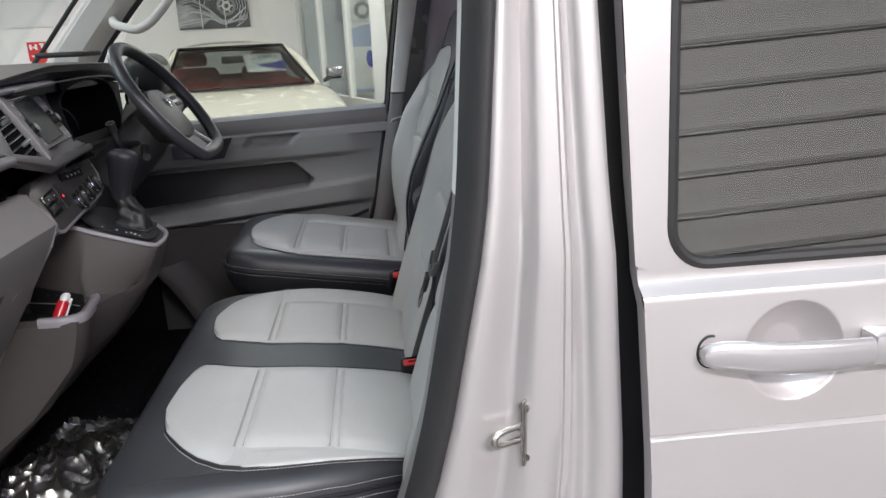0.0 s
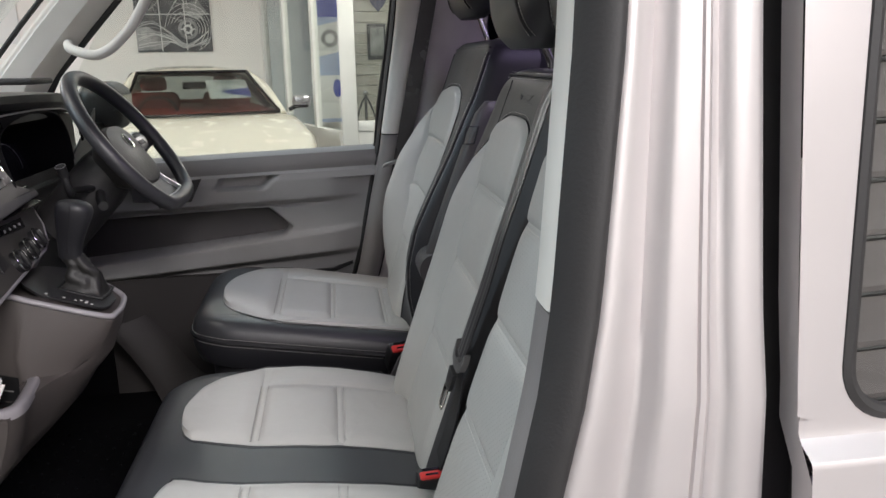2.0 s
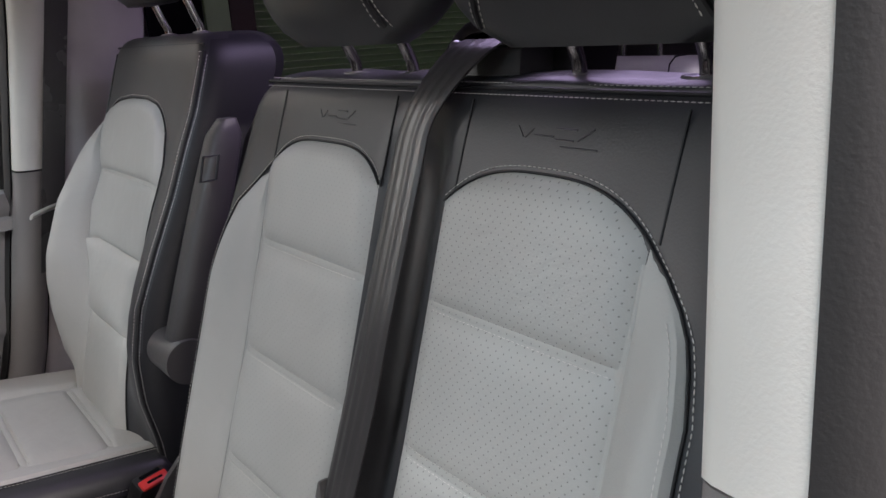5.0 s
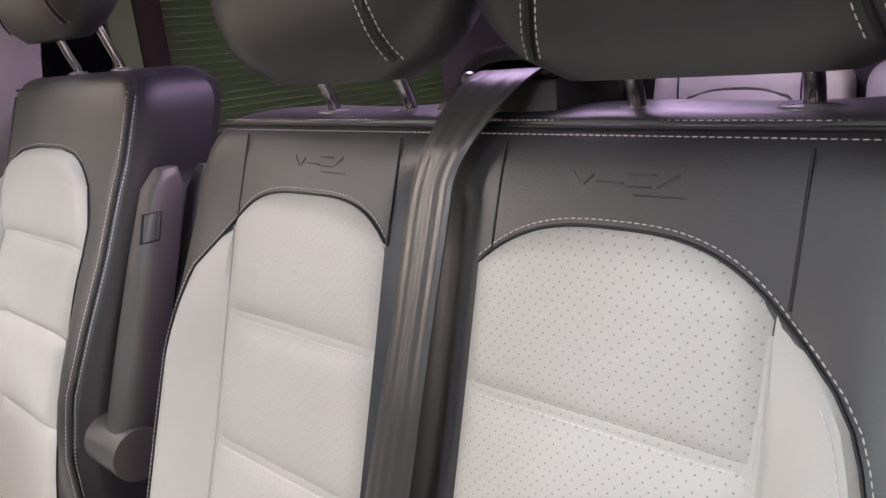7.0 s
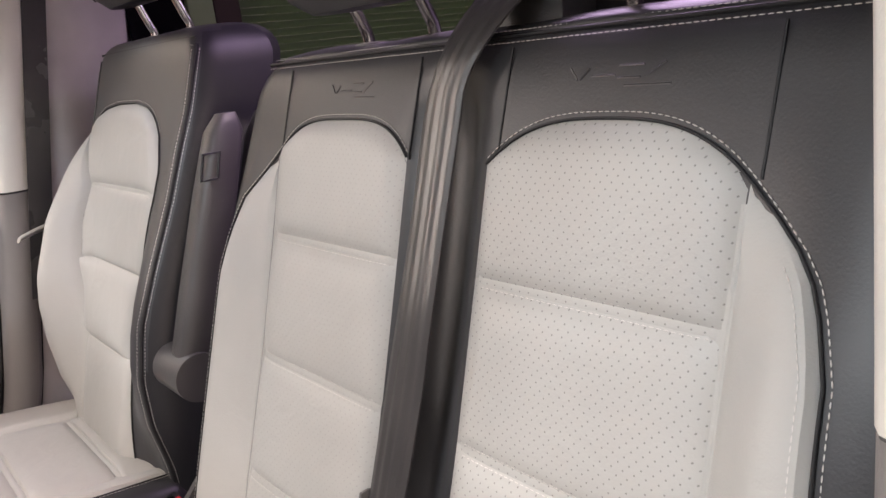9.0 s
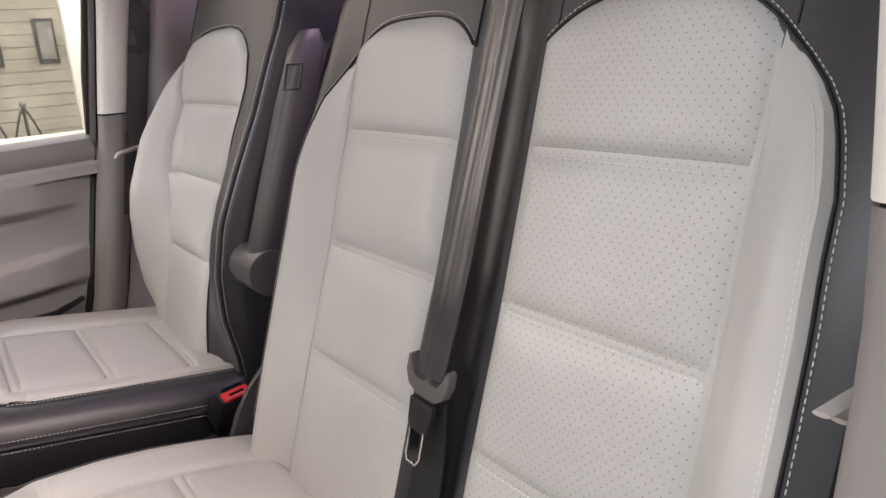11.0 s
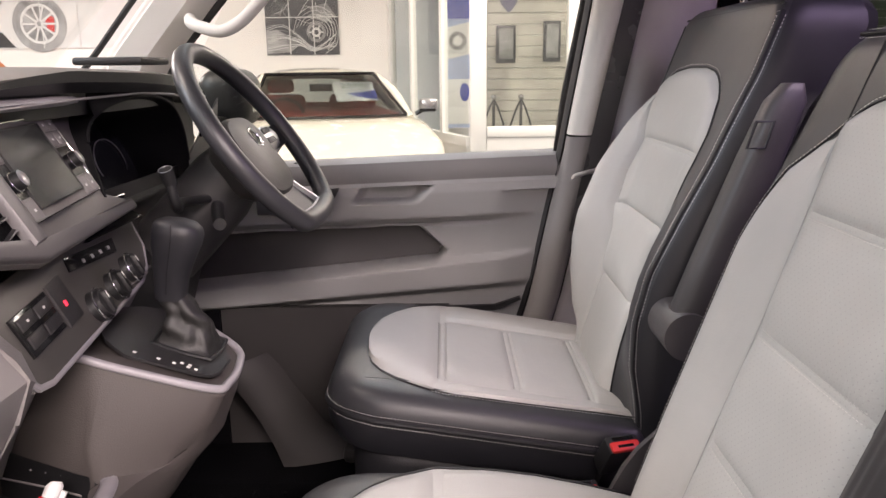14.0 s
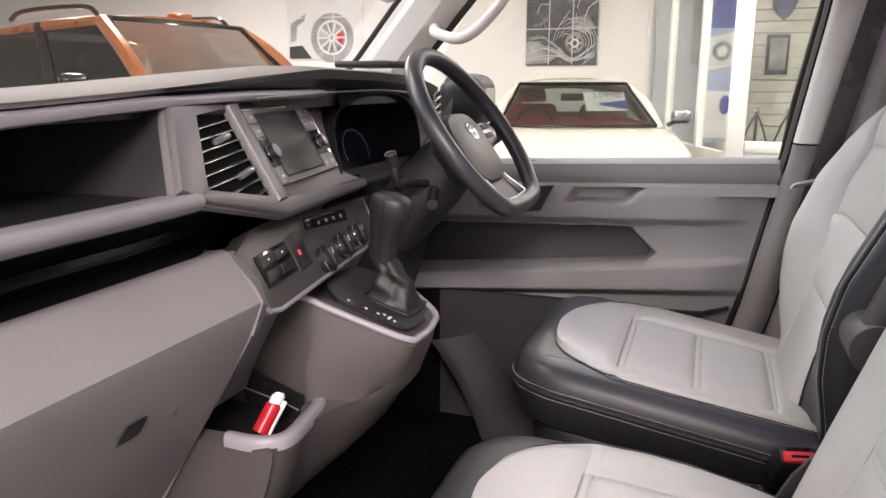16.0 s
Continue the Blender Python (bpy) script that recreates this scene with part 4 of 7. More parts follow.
def pillar_band(section, z0, z1, n, name, mat, label="", thick=0.0):
    """section: rows of (x, y, share of the gap's shift)."""
    def f(u, v):
        z = lerp(z0, z1, v)
        k = u * (len(section) - 1)
        i = min(int(k + 1e-6), len(section) - 2)
        x, y, s = (lerp(a, b, k - i) for a, b in zip(section[i], section[i + 1]))
        return (x + lerp(sill_shift(z), gap_shift(z), s), y + lean_in(z), z)
    return part(name, patch(f, (len(section) - 1), n, thick), mat, van, label, 60)


SEAL = [(lerp(-0.001, 0.033, k / 10) , lerp(-0.772, -0.796, k / 10) - 0.012 * math.sin(math.pi * k / 10) ** 0.6, 0.0) for k in range(11)]
PAINTED = [(0.030, -0.786, 0.02), (0.034, -0.796, 0.05), (0.041, -0.7985, 0.12), (0.052, -0.795, 0.22), (0.063, -0.789, 0.32), (0.070, -0.784, 0.40), (0.0725, -0.783, 0.43), (0.076, -0.7865, 0.47), (0.082, -0.793, 0.51), (0.087, -0.7975, 0.55), (0.091, -0.7995, 0.58), (0.100, -0.8005, 0.65), (0.1115, -0.801, 0.72),
           (0.1125, -0.798, 0.73), (0.1140, -0.798, 0.74), (0.1150, -0.802, 0.75), (0.1195, -0.802, 0.78), (0.1205, -0.7985, 0.79), (0.1225, -0.801, 0.80), (0.127, -0.799, 0.84), (0.131, -0.795, 0.87), (0.1335, -0.7945, 0.89), (0.138, -0.799, 0.92), (0.142, -0.8025, 0.94), (0.148, -0.8045, 0.96), (0.162, -0.8055, 0.99), (0.168, -0.803, 1.0), (0.170, -0.794, 1.0)]
pillar_band(SEAL, 0.5, 1.9, 40, "door_seal", "rubber", "black rubber door seal")
pillar_band(PAINTED, 0.5, 1.9, 40, "b_pillar", "paint", "silver-white painted door pillar with pressed ribs")
pillar_band([(0.163, -0.80, 1.0), (0.168, -0.778, 1.0), (0.180, -0.772, 1.0), (0.215, -0.772, 1.0), (0.222, -0.79, 1.0)], 0.5, 1.9, 40, "gap_seal", "rubber", "black seal ahead of the sliding door")
TRIM = [(0.12, -0.712, 0), (0.040, -0.712, 0), (0.010, -0.713, 0), (0.003, -0.717, 0), (0.000, -0.724, 0), (-0.002, -0.745, 0), (-0.002, -0.765, 0), (0.004, -0.782, 0)]
pillar_band(TRIM, 1.2725, 1.9, 20, "pillar_trim", "pillar_cloth", "pale cloth-covered upper pillar trim", 0.003)
pillar_band([(x + 0.002, y, s) for x, y, s in TRIM], 0.5, 1.2695, 26, "pillar_trim", "plastic_grey", "grey plastic lower pillar trim", 0.003)
# striker
bm = bmesh.new()
move(box(-0.003, 0.003, -0.016, 0.016, -0.045, 0.045, 0.0028, bm=bm), pose(0.0735, -0.789, 0.976, 0, 0, -40))
plate = part("striker_plate", bm, "steel", van, "zinc-plated lock striker on the pillar")
bm = sweep(smoothed([(0.074, -0.790, 0.985), (0.050, -0.800, 0.985), (0.033, -0.808, 0.983), (0.027, -0.811, 0.976), (0.033, -0.808, 0.969), (0.050, -0.800, 0.967), (0.074, -0.790, 0.967)], 4), 0.0042, 10)
part("striker_loop", bm, "steel", plate, "bright striker loop")
for dz in (-0.034, 0.034):
    part("bolt", rod((0.0735, -0.789, 0.976 + dz), (0.0675, -0.796, 0.976 + dz), 0.007, seg=8), "steel", plate)

# sliding door: skin with a window opening, shoulder step and groove
slide = thing("sliding_door", "closed silver-white sliding door with a window and pull handle", "van door", (0.7, -0.88, 0.4))


def skin_y(z):
    return -0.823 - 0.019 * ease((1.172 - z) / 0.017) + lean_in(z) - 0.030 * math.sin(min(1.5, max(0, 1.18 - z) * 2.6))


def door_face(x, z):
    dy = 0.0
    g = abs(z - 0.988)
    if g < 0.0042:
        dy += 0.006 * (1 - g / 0.0042)
    d = math.hypot((x - 0.374), (z - 1.082))
    if d < 0.060:
        dy += 0.030 * min(1.0, (1 - (d / 0.060) ** 2) * 1.15)
    return (x, skin_y(z) + dy, z)


WX0, WX1, WZ0, WZ1 = 0.234, 1.15, 1.186, 1.72


def front_x(z):
    return 0.186 + gap_shift(z) * 0.9


bm = bmesh.new()
gx = [k / 12 * 0.11 for k in range(12)] + [0.11 + 0.0018 * k for k in range(90)] + list(np.linspace(0.274, 1.10, 30))
gz = list(np.linspace(0.45, 0.972, 16)) + [0.980, 0.9838, 0.986, 0.988, 0.990, 0.9922] + [1.002 + 0.0018 * k for k in range(84)] + [1.1545, 1.158, 1.162, 1.166, 1.170, 1.173, 1.178, 1.182, 1.1855]
def skin_grid(u, v):
    z = gz[round(v * (len(gz) - 1))]
    return door_face(front_x(z) + gx[round(u * (len(gx) - 1))], z)
patch(skin_grid, len(gx) - 1, len(gz) - 1, 0.0, bm)
# surround of the window
def opening(a):
    """Rounded outline of the window, a from 0 to 1."""
    r, out = 0.045, []
    for cx, cz, s in ((WX0 + r, WZ0 + r, 180), (WX1 - r, WZ0 + r, 270), (WX1 - r, WZ1 - r, 0), (WX0 + r, WZ1 - r, 90)):
        for k in range(9):
            t = radians(s + 90 * k / 8)
            out.append((cx + r * math.cos(t), cz + r * math.sin(t)))
    return out
inner = opening(0)
def outer_of(x, z):
    cx, cz = (WX0 + WX1) / 2, (WZ0 + WZ1) / 2
    dx, dz = x - cx, z - cz
    k = min(((WX1 + 0.09 - cx) / abs(dx)) if dx else 9, ((WZ1 + 0.16 - cz) / abs(dz)) if dz > 0 else 9, ((cz - 1.1855 + 0.0005) / abs(dz)) if dz < 0 else 9, (abs(front_x(z) - cx) / abs(dx)) if dx < 0 else 9)
    return cx + dx * k, cz + dz * k
ri = [(x, skin_y(z), z) for x, z in inner]
ro = [(lambda p: (p[0], skin_y(max(p[1], 1.1855)), max(p[1], 1.1855)))(outer_of(x, z)) for x, z in inner]
loft([[(p[0], p[1], p[2]) for p in ro], ri, [(x, y + 0.012, z) for x, y, z in ri]], caps=False, bm=bm)
part("door_skin", bm, "paint", slide, "silver-white painted door skin", 25)
part("door_corner", patch(lambda u, v: (lerp(front_x(lerp(1.17, 1.40, v)) + 0.001, WX0 + 0.004, u), skin_y(max(1.186, lerp(1.17, 1.40, v))) + 0.0015, lerp(1.178, 1.40, v)), 2, 10, 0), "paint", slide)
part("door_edge", patch(lambda u, v: (front_x(lerp(0.45, 1.9, v)) + 0.002 * u, skin_y(lerp(0.45, 1.9, v)) + 0.03 * u, lerp(0.45, 1.9, v)), 2, 40, 0), "paint", slide)
part("window_seal", sweep([(x, skin_y(z) + 0.004, z) for x, z in inner], 0.0075, 8, closed=True), "rubber", slide, "black window rubber")
win = part("window_pane", prism([(x, z) for x, z in inner], lambda a, b, c: (a, skin_y(b) + 0.008 + c, b), 0.003), "glass", slide, "tinted window pane")
win.visible_shadow = False
BLIND = 0.0475
blind = thing("window_blind", "drawn grey slatted blind behind the sliding door window", "blind", (0.68, -0.84, 1.25))
for k in range(12):
    z = 1.140 + BLIND * k
    def slat(u, v, z=z):
        x = lerp(0.20, 1.17, u)
        h, out = ((0.0, 0.0), (0.0012, -0.0045), (0.006, -0.005), (0.012, -0.0030), (0.026, -0.0015), (0.040, -0.0005), (BLIND + 0.002, 0.003))[round(v * 6)]
        zz = z + h
        return (x, skin_y(zz) + 0.022 + out, zz + 0.05 * (x - 0.23))
    part("slat", patch(slat, 2, 6, 0.0), "blind", blind, smooth=20)
    part("slat_gap", rod((0.20, skin_y(z) + 0.0205, z - 0.003), (1.17, skin_y(z + 0.047) + 0.0205, z + 0.0455), 0.0024, seg=8), "plastic_black", blind)
# pull handle across its cup
pull = []
for x, h, dz in ((0.259, 0.006, 0.0), (0.262, 0.011, 0.0), (0.270, 0.0155, 0.0), (0.285, 0.0180, 0.0), (0.32, 0.0195, -0.003), (0.36, 0.0200, -0.005), (0.41, 0.0190, -0.005), (0.450, 0.0175, -0.004)):
    y = skin_y(1.09) - 0.004 - 0.022 * math.sin(math.pi * min(1, (x - 0.252) / 0.36)) ** 0.6
    pull.append([(x, y + 0.009 * math.cos(a), 1.0895 + dz + h * abs(math.sin(a)) ** 0.75 * math.copysign(1, math.sin(a))) for a in np.linspace(0, math.tau, 24, endpoint=False)])
part("handle", loft(pull), "handle_paint", slide, "silver pull handle")
part("handle_end", box(0.4525, 0.53, skin_y(1.09) - 0.030, skin_y(1.09) + 0.004, 1.067, 1.105, 0.006), "handle_paint", slide, "painted handle end with lock")
part("handle_gasket", sweep([(0.273 + 0.0150 * math.cos(q), skin_y(1.09) - 0.0005, 1.0895 + 0.0195 * math.sin(q)) for q in np.linspace(1.3, 5.0, 18)], 0.0014, 6), "rubber", slide)

# the passenger door, standing open beside the camera's way
odoor = thing("passenger_door", "silver-white front passenger door standing wide open", "van door", (-1.03, -0.90, 0.5))
def swung(bm):
    return move(bm, pose(-1.03, -0.90, 0, 0, 0, 14))
part("door_skin", swung(box(-0.075, -0.055, -1.02, -0.02, 0.45, 1.22, 0.008)), "paint", odoor)
part("door_panel", swung(box(-0.052, 0.0, -1.0, -0.02, 0.50, 1.21, 0.015)), "plastic_dark", odoor, "dark inner door panel")
part("armrest", swung(box(0.0, 0.055, -0.80, -0.20, 0.98, 1.05, 0.015)), "plastic_dark", odoor)
part("window_frame", swung(sweep([(-0.05, -1.0, 1.21), (-0.05, -0.98, 1.55), (-0.05, -0.90, 1.82), (-0.05, -0.55, 1.84), (-0.05, -0.02, 1.25)], 0.02, 8)), "rubber", odoor)
og = part("window_pane", swung(prism([(-0.99, 1.21), (-0.97, 1.55), (-0.89, 1.81), (-0.55, 1.83), (-0.03, 1.24)], lambda a, b, c: (-0.05 + c, a, b), 0.004)), "glass", odoor)
og.visible_shadow = False

# roof, floor, closing sides
part("wing_side", box(-1.45, -1.06, 0.90, 0.95, 0.25, 1.30), "paint", van)
part("wing_side", box(-1.45, -1.06, -0.95, -0.90, 0.25, 1.30), "paint", van)
part("driver_sill", box(-1.05, 0.6, 0.905, 0.955, 0.25, 0.62), "paint", van)
part("quarter_panel", box(0.05, 0.55, 0.86, 0.90, 0.50, 1.86), "paint", van)
part("quarter_panel", box(-0.02, 2.9, 0.905, 0.95, 0.25, 1.18), "paint", van)
part("roof", box(-0.75, 2.9, -0.80, 0.84, 1.90, 1.95, 0.02), "paint", van)
part("headliner", box(-0.70, 2.88, -0.78, 0.82, 1.86, 1.893), "headliner", van, "pale grey headliner")
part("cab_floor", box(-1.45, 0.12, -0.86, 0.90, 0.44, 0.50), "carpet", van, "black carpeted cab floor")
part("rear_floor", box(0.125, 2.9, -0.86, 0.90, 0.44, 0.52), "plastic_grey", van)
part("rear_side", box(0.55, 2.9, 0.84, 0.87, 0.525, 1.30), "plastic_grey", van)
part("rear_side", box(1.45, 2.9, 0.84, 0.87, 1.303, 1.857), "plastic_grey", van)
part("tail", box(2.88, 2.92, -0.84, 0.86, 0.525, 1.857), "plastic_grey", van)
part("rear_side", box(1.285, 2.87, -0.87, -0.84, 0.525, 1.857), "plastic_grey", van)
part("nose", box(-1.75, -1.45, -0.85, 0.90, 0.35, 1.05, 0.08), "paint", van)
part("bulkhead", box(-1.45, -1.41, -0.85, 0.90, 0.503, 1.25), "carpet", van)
part("threshold", box(-1.20, -0.10, -0.93, -0.862, 0.40, 0.56, 0.02), "paint", van)

# rear side window with olive blind, seen over the seat backs
for k in range(34):
    z = 1.27 + 0.0175 * k
    part("rear_blind_slat", patch(lambda u, v, z=z: (lerp(0.535, 1.45, u), 0.835 - 0.005 * math.sin(math.pi * v), z + 0.0173 * v), 1, 5, 0.002), "blind_green", van)
part("rear_pillar", box(0.475, 0.54, 0.80, 0.825, 0.53, 1.855, 0.008), material("brown_shadow_trim", (0.035, 0.022, 0.016), 0.8), van, "dark brown pillar trim")
part("rear_rail", box(0.66, 1.45, 0.815, 0.845, 1.20, 1.268, 0.01), "plastic_grey", van)

# solid black sheets put in for the darkness of the window opening
part("window_gap", box(0.283, 0.345, 0.806, 0.812, 1.30, 1.855), "carpet", van, "black sheet for the darkness of the rear window gap")
part("window_gap", box(0.345, 0.412, 0.809, 0.815, 1.30, 1.855), "carpet", van, "black sheet for the darkness of the rear window gap")
part("curtain_edge", box(0.412, 0.473, 0.795, 0.812, 1.28, 1.855, 0.006), material("pale_green_cloth", (0.20, 0.27, 0.14), 0.8, vary=0.06, bump=0.2), van, "pale green edge of the drawn blind")
# driver's side pillar and its belt
def right_band(section, z0, z1, n, name, mat, label=""):
    def f(u, v):
        z = lerp(z0, z1, v)
        k = u * (len(section) - 1)
        i = min(int(k + 1e-6), len(section) - 2)
        x, y = (lerp(a, b, k - i) for a, b in zip(section[i], section[i + 1]))
        s = table([(0.5, -0.16), (0.75, -0.12), (0.88, -0.08), (1.0, -0.055), (1.1, -0.035), (1.22, -0.008), (1.28, 0.0), (1.55, 0.042), (1.9, 0.08)], z)
        return (x + s, y - 0.10 * max(0, z - 1.2), z)
    return part(name, patch(f, len(section) - 1, n, 0.003), mat, van, label, 60)
RP = [(-0.028, 0.86), (-0.028, 0.83), (-0.020, 0.812), (0.0, 0.805), (0.026, 0.806), (0.036, 0.82), (0.038, 0.85)]
right_band(RP, 1.272, 1.88, 14, "pillar_trim", "pillar_cloth", "pale cloth-covered upper pillar trim")
right_band(RP, 0.5, 1.268, 24, "pillar_trim", "plastic_grey", "grey lower pillar trim")
right_band([(-0.037, 0.88), (-0.036, 0.868), (-0.032, 0.862), (-0.028, 0.868), (-0.027, 0.88)], 0.5, 1.88, 24, "door_seal", "rubber", "black rubber door seal")
right_band([(0.045, 0.84), (0.06, 0.825), (0.16, 0.825), (0.225, 0.828), (0.235, 0.86)], 0.5, 1.88, 24, "rear_trim", material("violet_grey_trim", (0.52, 0.485, 0.49), 0.6), "grey panel behind the driver's pillar")
# backing added behind the trims to block light leaking through their joints
right_band([(-0.045, 0.895), (0.02, 0.89), (0.09, 0.885)], 0.5, 1.88, 24, "pillar_backing", "rubber", "dark backing added behind the pillar trims")
dbelt = thing("driver_seat_belt", "dark seat belt on the pillar with bright tongue", "seat belt", (0.03, 0.8, 1.2))
part("webbing", patch(lambda u, v: (lerp(0.003, 0.046, u) + 0.20 * (lerp(1.06, 1.86, v) - 1.22), 0.785 - 0.02 * v, lerp(1.06, 1.86, v)), 24, 8, 0.002), "belt", dbelt)
bm = loft([[Vector(p) + Vector((0.003 * math.sin(q), 0.011 * math.cos(q), 0.0055 * math.sin(q))) for q in np.linspace(0, math.tau, 12, endpoint=False)] for p in ((0.03, 0.748, 1.203), (0.0, 0.734, 1.200), (-0.03, 0.716, 1.195), (-0.036, 0.713, 1.193))])
part("latch_tongue", bm, "bright_tongue", dbelt, "bright metal latch tongue")
part("tongue_grip", box(0.025, 0.055, 0.73, 0.77, 1.185, 1.215, 0.006), "plastic_black", dbelt)
pbelt = thing("passenger_seat_belt", "dark seat belt beside the bench with bright tongue", "seat belt", (0.06, -0.70, 1.2))
part("webbing", patch(lambda u, v: (lerp(0.045, 0.092, u) + 0.06 * v, -0.708 + 0.004 * math.sin(3 * u) + 0.03 * v, lerp(0.95, 1.84, v)), 4, 8, 0.002), "belt", pbelt)
part("latch_tongue", loft([[Vector(p) + Vector((0, 0.0050 * math.cos(q), 0.0016 * math.sin(q))) for q in np.linspace(0, math.tau, 10, endpoint=False)] for p in ((0.034, -0.706, 1.167), (0.015, -0.702, 1.163), (-0.003, -0.698, 1.159))]), "bright_tongue", pbelt, "bright metal latch tongue")
part("latch_tongue", loft([[Vector(p) + Vector((0, 0.0050 * math.cos(q), 0.0016 * math.sin(q))) for q in np.linspace(0, math.tau, 10, endpoint=False)] for p in ((0.036, -0.704, 1.156), (0.024, -0.702, 1.153), (0.013, -0.700, 1.150))]), "bright_tongue", pbelt, "bright metal latch tongue")
part("tongue_grip", box(0.034, 0.06, -0.712, -0.698, 1.148, 1.174, 0.004), "plastic_black", pbelt)
slot = part("belt_slot", sweep(smoothed([(0.10, 0.80, 1.52), (0.096, 0.80, 1.47), (0.112, 0.80, 1.46), (0.122, 0.80, 1.50), (0.13, 0.80, 1.60), (0.118, 0.80, 1.61), (0.10, 0.80, 1.52)], 3), 0.003, 6), "plastic_grey", van)

# ---- driver's door ----
door = thing("driver_door", "closed driver's door with grey moulded panel and map pocket", "van door", (-0.4, 0.9, 0.6))


def rise(x):
    """The waist line falls a little to the front."""
    return 0.035 * (x + 0.025)


def panel_y(x, z, zp):
    """The inner face of the door: rail, pull cup, groove, map pocket and its lip; z is level, zp follows the waist."""
    lip, groove, low = 0.985 + 0.105 * (x + 0.137), 1.078 + 0.035 * (x + 0.124), 0.898 + 0.08 * (x + 0.164)
    if zp > 1.15:
        y = table([(1.15, 0.846), (1.170, 0.850), (1.176, 0.858), (1.182, 0.864), (1.222, 0.874)], zp)
    else:
        y = lerp(0.860, 0.846, ease((z - groove) / 0.014))
        y = lerp(0.838, y, ease((z - lip) / 0.016))
        y = lerp(0.886, y, ease((z - low) / 0.03))
        y += 0.012 * max(0, 1 - abs(z - groove + 0.004) / 0.006) * ease((-0.12 - x) / 0.20)
    right = -0.363 + (1.06 - z) * 1.05 if z > 0.999 else -0.299 - (0.999 - z)
    y += 0.050 * ease((right - x) / 0.014) * ease((z - lip - 0.006) / 0.010) * ease((groove - 0.008 - z) / 0.007)
    k = (z - 1.111) / 0.045
    y += 0.032 * ease((x - lerp(-0.529, -0.501, k)) / 0.022) * ease((lerp(-0.371, -0.325, k) - x) / 0.040) * ease((z - 1.112) / 0.014) * (1 if zp < 1.168 else 0)
    return lerp(y, 0.868, ease((x + 0.20) / 0.13) * (1 if zp < 1.15 else 0))


zs = [0.60, 0.66, 0.72, 0.78, 0.82] + [0.84 + 0.005 * k for k in range(66)] + [1.170, 1.173, 1.176, 1.182, 1.188, 1.194, 1.20, 1.206, 1.212, 1.218, 1.222]
def door_sheet(u, v):
    zp = zs[round(v * (len(zs) - 1))]
    rear = table([(0.60, -0.16), (0.85, -0.095), (1.0, -0.065), (1.10, -0.045), (1.22, -0.030)], zp)
    x = lerp(-1.05, rear, u)
    z = zp + rise(x) * ease((zp - 1.10) / 0.06)
    return (x, panel_y(x, z, zp), z)
part("door_panel", patch(door_sheet, 170, len(zs) - 1, 0.0), "door_grey", door, "", 40)
part("waist_rail", patch(lambda u, v: (lerp(-1.02, -0.03, u), 0.872 + 0.10 * v, 1.222 + rise(lerp(-1.02, -0.03, u)) + 0.012 * math.sin(math.pi * min(1, v * 1.3)) ), 20, 6, 0.004), "door_grey", door, "pale grey window ledge")
part("rail_band", patch(lambda u, v: (lerp(-1.0, -0.032, u), 0.864 + 0.008 * v - 0.006 * math.sin(math.pi * v), 1.178 + 0.043 * v + rise(lerp(-1.0, -0.032, u))), 20, 6, 0.004), "rail_grey", door, "grey upper rail")
for x in (-0.56, -0.27):
    part("rail_joint", rod((x, 0.861, 1.178 + rise(x)), (x + 0.03, 0.868, 1.220 + rise(x)), 0.0012, seg=6), "plastic_black", door)
# dark sheet in the map pocket: the recess's shade put in as colour
part("pocket_shade", prism([(-0.95, 1.040), (-0.60, 1.048), (-0.372, 1.054), (-0.318, 1.002), (-0.322, 0.984), (-0.60, 0.955), (-0.95, 0.92)], lambda a, b, c: (a, 0.903 + c, b), 0.004), "pocket_grey", door, "dark sheet standing for the shade in the map pocket")
part("switch_panel", prism([(-0.597, 1.150), (-0.549, 1.155), (-0.582, 1.09), (-0.64, 1.085), (-0.66, 1.145)], lambda a, b, c: (a, 0.841 + c, b), 0.006, 0.001), "plastic_black", door, "black window switch panel")
part("inner_handle", box(-0.74, -0.675, 0.825, 0.845, 1.095, 1.140, 0.006), "silver", door, "silver inner door handle")
part("lower_pocket", prism([(-0.19, 0.868), (-0.13, 0.888), (-0.128, 0.880), (-0.19, 0.855), (-0.33, 0.851), (-0.33, 0.864)], lambda a, b, c: (a, 0.845 + c, b), 0.01), "plastic_black", door)
gl = part("window_pane", patch(lambda u, v: (lerp(lerp(-1.02, -0.62, v), lerp(-0.035, 0.03, v), u), 0.925 - 0.07 * v, lerp(1.20, 1.84, v)), 2, 4, 0.003), "glass", door, "clear side window")
gl.visible_shadow = False
part("window_seal", sweep([(-0.042, 0.915, 1.222), (-0.03, 0.90, 1.35), (0.012, 0.875, 1.6), (0.045, 0.85, 1.82)], 0.008, 8), "rubber", door, "black window seal")
part("lock_slot", box(-0.66, -0.585, 0.885, 0.905, 1.200, 1.209, 0.003), "plastic_black", door)
part("door_skin", box(-1.05, -0.02, 0.945, 0.96, 0.5, 1.19), "paint", door)
# exterior mirror, seen through the wheel
mir = thing("door_mirror", "black exterior door mirror", "mirror", (-0.95, 1.0, 1.25))
bm = box(-0.93, -0.80, 1.03, 1.235, 1.275, 1.425, 0.05, 5)
mh = part("mirror_housing", bm, "plastic_black", mir)
part("mirror_glass", prism([(1.085, 1.315), (1.185, 1.315), (1.185, 1.385), (1.085, 1.385)], lambda a, b, c: (-0.801 + c, a, b), 0.003), "chrome", mh, "mirror glass")
part("mirror_arm", box(-0.90, -0.85, 0.95, 1.06, 1.27, 1.31, 0.012), "plastic_black", mir)

